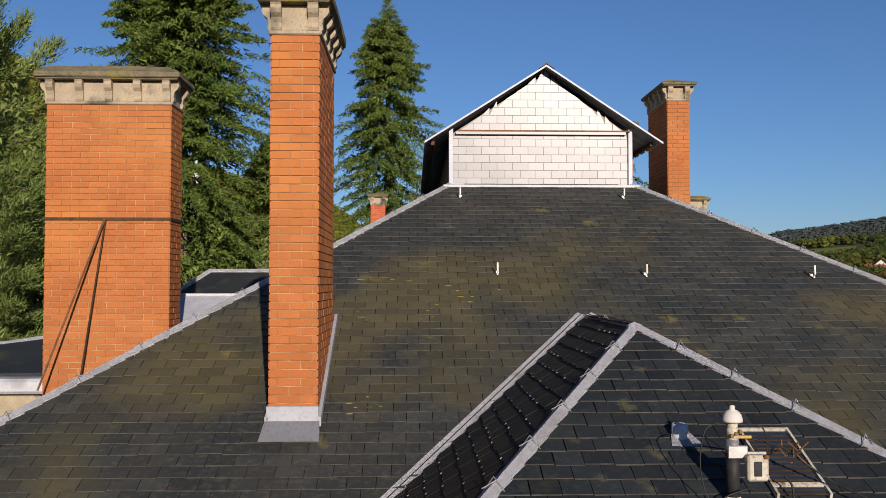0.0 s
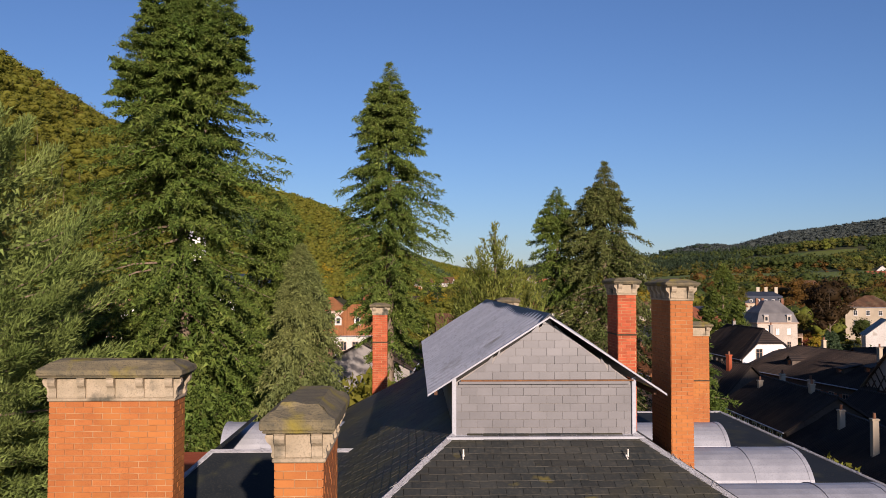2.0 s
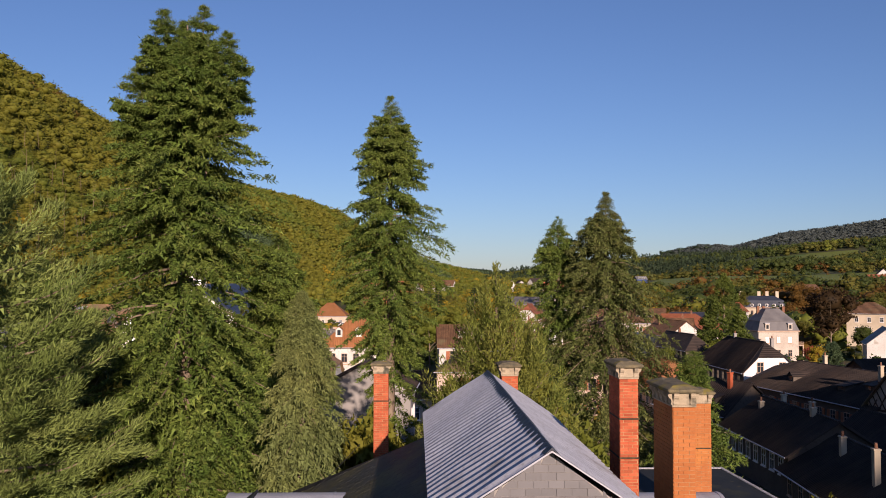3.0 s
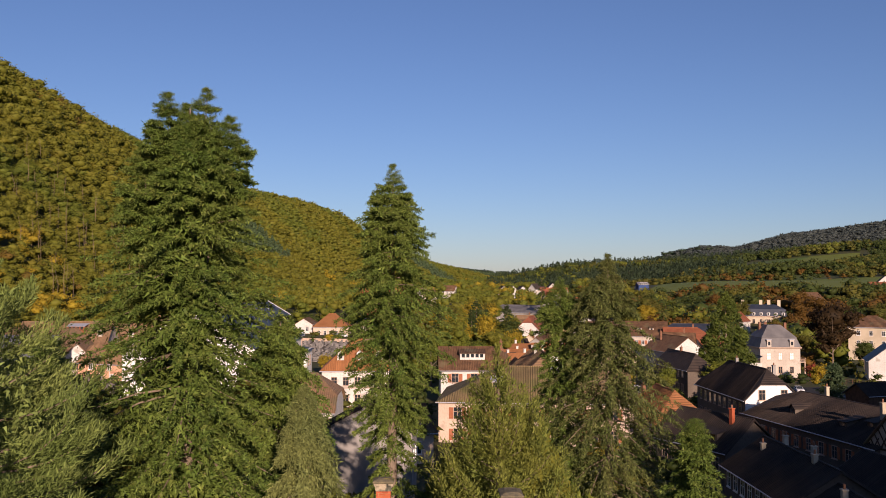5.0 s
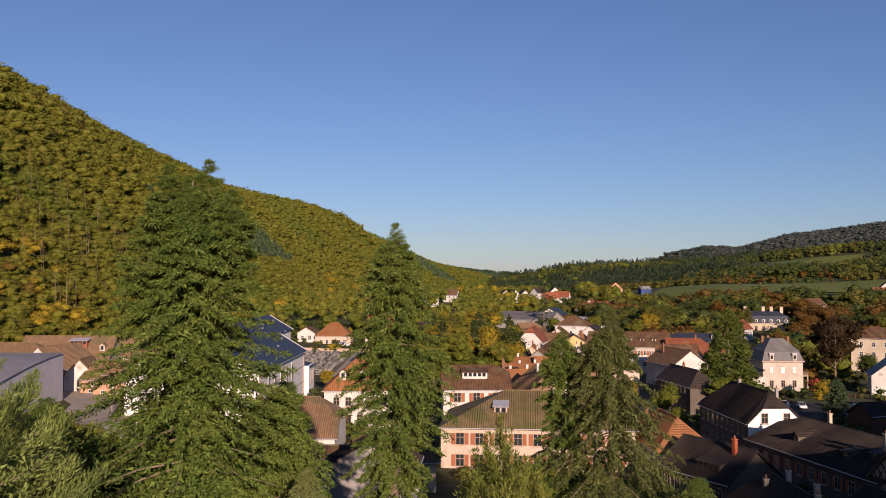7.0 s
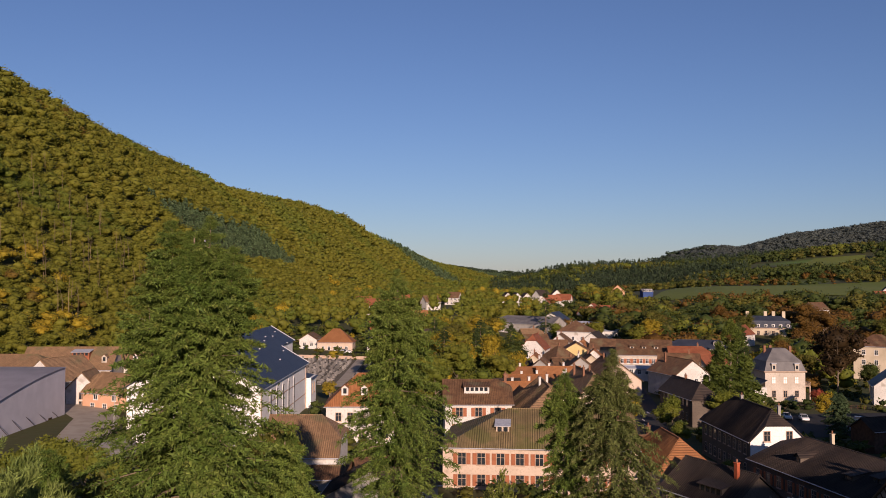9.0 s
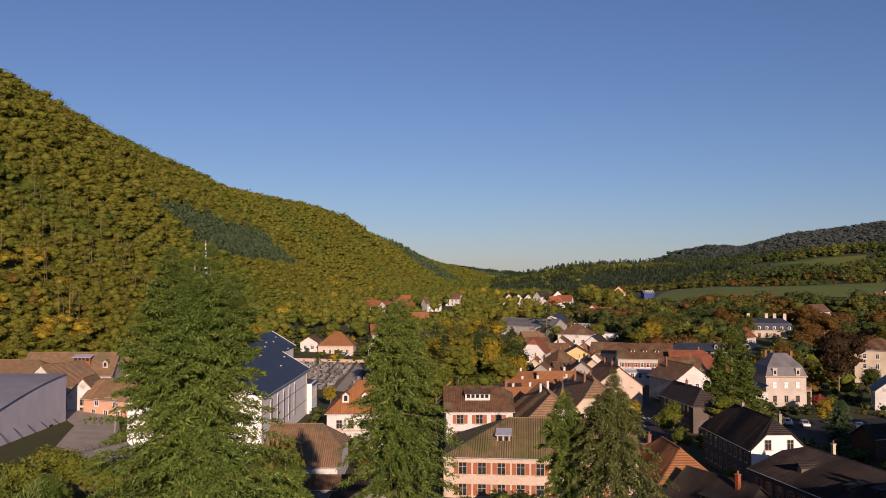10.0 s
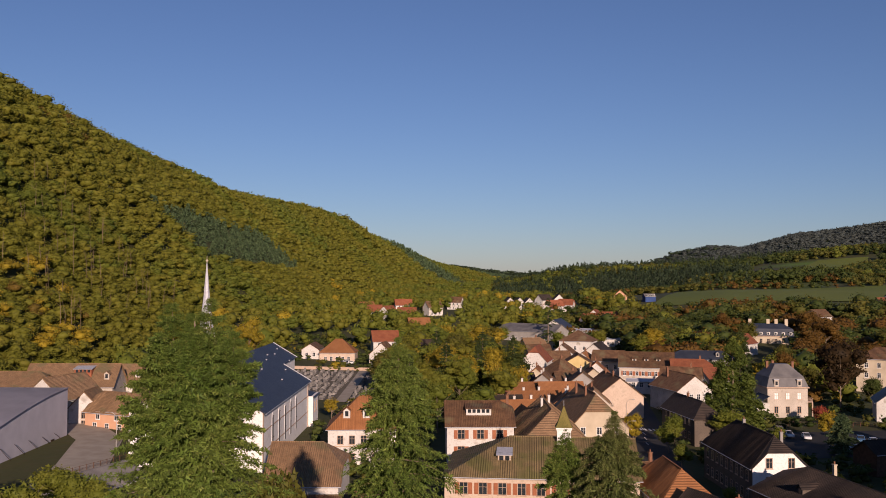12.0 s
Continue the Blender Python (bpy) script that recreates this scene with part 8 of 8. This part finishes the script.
def right_side():
    rng = np.random.default_rng(9)
    # wooded shoulder: dark conifers towards the valley, mixed woods further up
    p = scatter(60, 1000, 960, 1640, 13, 11)
    x, y = p[:, 0], p[:, 1]
    q = x / y
    pasture = (np.abs(q - (0.36 + 0.00018 * (y - 1120))) < 0.075) & (y > 1105) & (y < 1410) & (q > 0.33)
    p = p[(q > 0.045) & (q < 0.56) & ~pasture]
    q = p[:, 0] / p[:, 1]
    con = drift(p, 0.004, 3) + np.interp(q, (0.05, 0.2, 0.3, 0.5), (0.5, 0.3, -0.1, -0.3)) > 0
    h = rng.uniform(9, 15, len(p))
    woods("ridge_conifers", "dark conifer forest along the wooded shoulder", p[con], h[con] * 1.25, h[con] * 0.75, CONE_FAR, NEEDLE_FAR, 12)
    a = drift(p, 0.008, 4) + rng.normal(0, 0.12, len(p))
    for label, m, mat in (("distant mixed woods on the rising slope", ~con & (a < 0.05), LEAF_DARK), ("distant olive woods on the rising slope", ~con & (a >= 0.05) & (a < 0.3), LEAF_MOSS),
                          ("distant olive woods turning yellow on the rising slope", ~con & (a >= 0.3), LEAF_GREEN)):
        woods("ridge_woods", label, p[m], h[m] * 0.95, h[m] * 1.0, FARS, mat, 13)
    # the high ridge behind
    p = scatter(480, 2000, 2350, 3080, 20, 17)
    p = p[(p[:, 0] / p[:, 1] > 0.2) & (p[:, 0] / p[:, 1] < 0.58)]
    h = rng.uniform(13, 20, len(p))
    woods("ridge_conifers", "forest on the high ridge, paled blue-green for haze", p, h, h * 1.5, FARS, NEEDLE_HAZE, 18)
    # hedges and copses round the meadows
    p = scatter(60, 620, 470, 1110, 9.5, 15)
    x, y = p[:, 0], p[:, 1]
    q = x / y
    f = drift(p, 0.012, 6)
    low = (y < 600 + 40 * (q < 0.2)) & (f > -0.3)
    high = (y > 885 + 30 * f) & (f > -0.25)
    side = (q < 0.2) & (y < 900) & (f > -0.1) & (x > 100)
    homes = np.zeros(len(p), bool)
    for hx, hy, r in ((210, 520, 17), (270, 560, 17), (292, 600, 15), (148, 690, 16), (128, 690, 16), (163, 470, 26), (140, 655, 14), (135, 620, 14)):
        homes |= np.hypot(x - hx, y - hy) < r
    p = p[(low | high | side) & (q < 0.56) & (q > 0.1) & ~homes]
    h = rng.uniform(5, 9.5, len(p))
    g = drift(p, 0.02, 7) + rng.normal(0, 0.2, len(p))
    for name, label, m, mat in (("slope_copse", "green copses and hedges on the slope", g < 0.0, LEAF_MOSS), ("slope_copse", "dark green copses and hedges on the slope", (g >= 0) & (g < 0.35), LEAF_DARK),
                                ("slope_copse", "rusty olive copses on the slope", g >= 0.35, LEAF_RUSSET)):
        woods(name, label, p[m], h[m], h[m] * 1.05, FARS, mat, 16)


right_side()


CHATEAU = (163.0, 470.0)


def park_trees():
    """The wooded gardens round the chateau and behind the villa."""
    rng = np.random.default_rng(51)
    p = scatter(84, 300, 262, 560, 9.5, 52)
    x, y = p[:, 0], p[:, 1]
    ang = np.degrees(np.arctan2(x, y))
    clear = (np.hypot(x - CHATEAU[0], y - CHATEAU[1]) < 26) | ((np.abs(ang - math.degrees(math.atan2(*CHATEAU))) < 1.9) & (y < CHATEAU[1]))
    homes = [(145, 307, 16), (96, 350, 17), (98, 400, 12), (119, 244, 16), (135, 420, 10), (91, 300, 16), (210, 520, 22), (112, 262, 12)]
    for hx, hy, r in homes:
        clear |= np.hypot(x - hx, y - hy) < r
    lane = np.abs(ang - math.degrees(math.atan2(145, 307))) < 2.0
    clear |= lane & (y < 320)
    p, ang = p[~clear], ang[~clear]
    h = rng.uniform(8, 15, len(p)) * np.where(p[:, 1] < 330, 0.7, 1.0)
    g = drift(p, 0.02, 13) + rng.normal(0, 0.16, len(p))
    for label, m, mat in (("dark green park trees round the chateau", g < 0.05, LEAF_DARK), ("olive park trees round the chateau", (g >= 0.05) & (g < 0.28), LEAF_MOSS), ("russet park trees round the chateau", g >= 0.28, LEAF_RUSSET)):
        if m.sum() > 1:
            woods("park_woods", label, p[m], h[m], h[m] * 1.05, MIDS, mat, 53, 0.5)


def valley_trees():
    rng = np.random.default_rng(19)
    p = scatter(-110, 130, 270, 1080, 11.5, 21)
    s = hill_share(p[:, 0], p[:, 1])
    x, y = p[:, 0], p[:, 1]
    street = np.abs(x - np.interp(y, (90, 196, 308, 480, 900), (34, 43, 58, 75, 110))) < 14
    town = (x > 18) & (x < 110) & (y < 520)
    graves = (x < -20) & (x > -70) & (y < 400)
    centre = (x > -70) & (x < 10) & (y > 520) & (y < 680) & (drift(p, 0.03, 9) < 0.05)
    rise = (x > 36) & (x < 100) & (y > 630) & (y < 740)
    ok = (s < 0.05) & ~street & ~town & ~graves & ~centre & ~rise & (drift(p, 0.02, 8) > -0.35)
    p = p[ok]
    h = rng.uniform(7, 14, len(p))
    g = drift(p, 0.03, 10) + rng.normal(0, 0.25, len(p))
    for name, label, m, mat in (("valley_trees", "green trees filling the valley gardens", g < 0.0, LEAF_GREEN), ("valley_trees", "olive trees filling the valley gardens", (g >= 0.0) & (g < 0.5), LEAF_OLIVE),
                                ("valley_trees", "golden trees dotted through the valley", g >= 0.5, LEAF_GOLD)):
        woods(name, label, p[m], h[m], h[m] * 0.85, MIDS, mat, 22)
    p = scatter(-250, 900, 1080, 2600, 30, 23)
    p = p[(hill_share(p[:, 0], p[:, 1]) < 0.05) & (p[:, 0] < 0.1 * p[:, 1] + 60)]
    h = rng.uniform(9, 15, len(p))
    woods("valley_trees", "distant trees on the valley floor", p, h, h * 1.1, FARS, LEAF_GREEN, 24)
    p = scatter(-500, 1600, 2600, 4600, 58, 25)
    p = p[p[:, 0] < 0.3 * p[:, 1]]
    h = rng.uniform(13, 22, len(p))
    woods("far_woods", "woods closing the valley, tinted for haze", p, h, h * 2.6, FARS, NEEDLE_FAR, 26)


def yard_shrubs():
    """Hedges and bushes in the gardens and yards between the houses."""
    rng = np.random.default_rng(81)
    p = np.concatenate([scatter(-118, 128, 92, 440, 5.2, 82), scatter(10, 60, 60, 130, 5.2, 83)])
    x, y = p[:, 0], p[:, 1]
    ok = hill_share(x, y) < 0.05
    for hx, hy, w, d, rot in FOOTPRINTS:
        a = math.radians(rot)
        u, v = (x - hx) * math.cos(a) + (y - hy) * math.sin(a), -(x - hx) * math.sin(a) + (y - hy) * math.cos(a)
        ok &= ~((np.abs(u) < w / 2 + 1.8) & (np.abs(v) < d / 2 + 1.8))
    ok &= np.abs(x - np.interp(y, (90, 160, 196, 240, 308, 370, 480), (34, 40, 43, 50, 58.5, 64, 75))) > 7
    ok &= np.hypot(x + 72, y - 183) > 26
    ok &= ~((x < -50) & (y < 190))
    ok &= drift(p, 0.05, 31) > -0.25
    p = p[ok]
    h = rng.uniform(1.4, 4.2, len(p))
    g = drift(p, 0.03, 32) + rng.normal(0, 0.25, len(p))
    for label, m, mat in (("green hedges and bushes between the houses", g < 0.1, LEAF_DARK), ("olive bushes in the town gardens", (g >= 0.1) & (g < 0.45), LEAF_MOSS), ("golden bushes in the town gardens", g >= 0.45, LEAF_GOLD)):
        woods("yard_shrubs", label, p[m], h[m], h[m] * rng.uniform(0.9, 1.5, int(m.sum())), FARS, mat, 84, 0.4)


park_trees()
valley_trees()
yard_shrubs()


def bare_birches():
    rnd = random.Random(5)
    bm = bmesh.new()
    for k in range(60):
        y = rnd.uniform(300, 420)
        x = -118 - rnd.uniform(10, 75)
        z, h = gz(x, y), rnd.uniform(11, 17)
        tube(bm, [(x, y, z - 0.5), (x + rnd.uniform(-0.6, 0.6), y, z + h * 0.6), (x + rnd.uniform(-1, 1), y, z + h)], 0.16, 4, 0.03)
        for j in range(3):
            a, q = rnd.uniform(0, math.tau), rnd.uniform(0.45, 0.85)
            tube(bm, [(x, y, z + h * q), (x + math.cos(a) * 1.8, y + math.sin(a) * 1.8, z + h * q + 2.0)], 0.06, 3, 0.02)
    tagged(new("bare_birch_trunks", finish(bm, "bare_birch_trunks", BARE)), "pale bare birch stems on the lower hillside", "woods", kind="stuff")


bare_birches()


# ---- parked cars ----
CAR_PAINTS = {"white": (0.75, 0.75, 0.74), "silver": (0.42, 0.43, 0.45), "dark grey": (0.06, 0.065, 0.07), "blue": (0.10, 0.22, 0.38), "pale blue": (0.35, 0.5, 0.58), "black": (0.02, 0.02, 0.022)}
PAINT = {k: material("car_paint_" + k.replace(" ", "_"), [c, tuple(v * 0.93 for v in c)], 0.5, 3, 0.25, 0, spec=0.6) for k, c in CAR_PAINTS.items()}
TYRE = material("tyre_rubber", [(0.02, 0.02, 0.02), (0.03, 0.03, 0.03)], 2, 30, 0.9, 0.2, 0.004)
LAMP = material("lamp_glass", [(0.6, 0.6, 0.58), (0.7, 0.7, 0.68)], 2, 30, 0.15, 0)
TAIL = material("tail_lamp", [(0.35, 0.02, 0.015), (0.4, 0.03, 0.02)], 2, 30, 0.2, 0)


def car(x, y, turn, paint, van=False):
    z = gz(x, y) + 0.1
    ob = thing("car", f"{paint} {'van' if van else 'hatchback'} parked on the asphalt", "car", pose(x, y, z, 0, 0, turn), "parked cars")
    h = 1.9 if van else 1.45
    bm = bmesh.new()
    side = [(-2.05, 0.32), (-2.12, 0.62), (-1.95, 0.86), (-0.95, 0.98), (1.75, 1.0), (2.0, 0.8), (2.05, 0.35)]
    solid(bm, side, -0.85, 0.85, "y")
    bmesh.ops.bevel(bm, geom=bm.edges[:], offset=0.06, segments=1, affect="EDGES")
    body_ = part("body", bm, PAINT[paint], ob)
    bm = bmesh.new()
    cab = [(-1.0, 0.95), (-0.35, h - 0.06), (0.0, h), (1.35, h - 0.02), (1.85, 0.97)]
    solid(bm, cab, -0.74, 0.74, "y")
    bmesh.ops.bevel(bm, geom=bm.edges[:], offset=0.05, segments=1, affect="EDGES")
    part("cabin", bm, PAINT[paint], ob)
    part("windscreen", cube(-0.42, 0.42, -0.66, 0.66, 0, 0.02, m=pose(-0.69, 0, 0.98 + (h - 1.0) * 0.5, 0, -42, 0)), GLASS, ob)
    for s in (-1, 1):
        part("side_window", cube(-0.3, 1.4, s * 0.745 - 0.01, s * 0.745 + 0.01, 1.02, h - 0.16), GLASS, ob)
        part("headlight", cube(-2.10, -2.0, s * 0.6 - 0.16, s * 0.6 + 0.16, 0.62, 0.76, 0.02), LAMP, ob)
        part("tail_light", cube(1.96, 2.04, s * 0.68 - 0.1, s * 0.68 + 0.1, 0.66, 0.92, 0.02), TAIL, ob)
        for wx in (-1.3, 1.3):
            wh = part("wheel", lathe(bmesh.new(), [(0.18, -0.09), (0.31, -0.1), (0.31, 0.1), (0.18, 0.09)], 16), TYRE, ob, at=pose(wx, s * 0.78, 0.31, 90, 0, 0))
            part("rim", lathe(bmesh.new(), [(0.03, -0.11), (0.19, -0.10), (0.19, 0.10), (0.03, 0.11)], 12), STEEL, wh)


for x, y, a, c, v in ((83.5, 214, 80, "white", False), (80.5, 217, 84, "white", False), (79.8, 221, 84, "dark grey", True), (92, 214, 60, "pale blue", True), (94.5, 210, 70, "blue", False), (96, 207, 72, "white", False),
                      (86, 202, 20, "dark grey", False), (88.5, 199, 18, "silver", False), (106, 208, 30, "dark grey", False), (104, 202, 30, "white", False), (108.5, 213, 15, "silver", False),
                      (55.5, 293, 82, "silver", False), (57.5, 303, 84, "white", False), (-22.5, 236, 80, "white", True), (-96.5, 196, 100, "dark grey", False), (-40, 345, 40, "white", False), (-42.5, 349, 40, "silver", False)):
    car(x, y, a, c, v)


# ---- street markings, lamps and fences ----
def road_marks():
    bm = bmesh.new()
    for k in range(14):
        y = 206 + k * 7
        x = float(np.interp(y, (196, 240, 308), (43, 50, 58.5)))
        box(bm, x - 0.07, x + 0.07, y, y + 3, gz(x, y) + 0.075, gz(x, y) + 0.085)
    for k in range(6):
        x, y = 47 + k * 1.1, 226 - k * 0.1
        box(bm, x, x + 0.5, y, y + 2.6, gz(x, y) + 0.078, gz(x, y) + 0.09)
    tagged(new("road_marking", finish(bm, "road_marking", FRAME)), "worn white street lines and zebra crossing", "road marking", kind="structure")


road_marks()


def street_lamp(x, y, turn):
    ob = thing("street_lamp", "grey steel street lamp with a curved arm", "street lamp", pose(x, y, gz(x, y), 0, 0, turn), "street lamps along the road")
    part("post", tube(bmesh.new(), [(0, 0, -0.2), (0, 0, 5.6)], 0.09, 8, 0.06), STEEL, ob)
    part("arm", tube(bmesh.new(), [(0, 0, 5.5), (0.2, 0, 6.3), (0.8, 0, 6.8), (1.6, 0, 6.9)], 0.05, 6, 0.035), STEEL, ob)
    part("lantern", cube(1.4, 2.2, -0.16, 0.16, 6.78, 6.94, 0.04), GREY, ob)


for x, y, a in ((37.5, 196, 0), (44.5, 232, 0), (49.5, 262, 0), (53.5, 300, 0), (58, 345, 0), (-66, 176, 180), (-24, 205, 90)):
    street_lamp(x, y, a)


def fence(points, label, h=1.1, gap=1.6):
    ob = thing("fence", label, "fence", Matrix())
    posts = []
    for (x0, y0), (x1, y1) in zip(points, points[1:]):
        n = max(1, int(math.hypot(x1 - x0, y1 - y0) / gap))
        posts += [(x0 + (x1 - x0) * k / n, y0 + (y1 - y0) * k / n) for k in range(n)]
    posts.append(points[-1])
    me = finish(cube(-0.05, 0.05, -0.05, 0.05, -0.3, h), "post", TIMBER)
    for x, y in posts:
        part_mesh("post", me, ob, at=pose(x, y, gz(x, y)))
    for (x0, y0), (x1, y1) in zip(posts, posts[1:]):
        for q in (0.45, 0.9):
            part("rail", tube(bmesh.new(), [(x0, y0, gz(x0, y0) + h * q), (x1, y1, gz(x1, y1) + h * q)], 0.03, 4), TIMBER, ob)


fence([(72, 228), (88, 234), (106, 232), (112, 228)], "low wooden fence above the car park")
fence([(-66, 150), (-58, 172), (-62, 186)], "wooden fence along the gravel lane")


# ---- overhead wires ----
def wire(points, label):
    bm = bmesh.new()
    for a, b in zip(points, points[1:]):
        a, b = Vector(a), Vector(b)
        tube(bm, [a.lerp(b, k / 8) - Vector((0, 0, 4 * 0.03 * (a - b).length * (k / 8) * (1 - k / 8))) for k in range(9)], 0.012, 4)
    tagged(new("overhead_wire", finish(bm, "overhead_wire", RUBBER)), label, "wire")


wire([(-3.3, 34.5, 13.4), (-6.3, 27.0, 11.6)], "thin black wire slung from the rear chimney")
wire([(2, 131, 9.6), (24, 150, 9.0), (42, 160, 8.4)], "black overhead wire strung above the school roof")
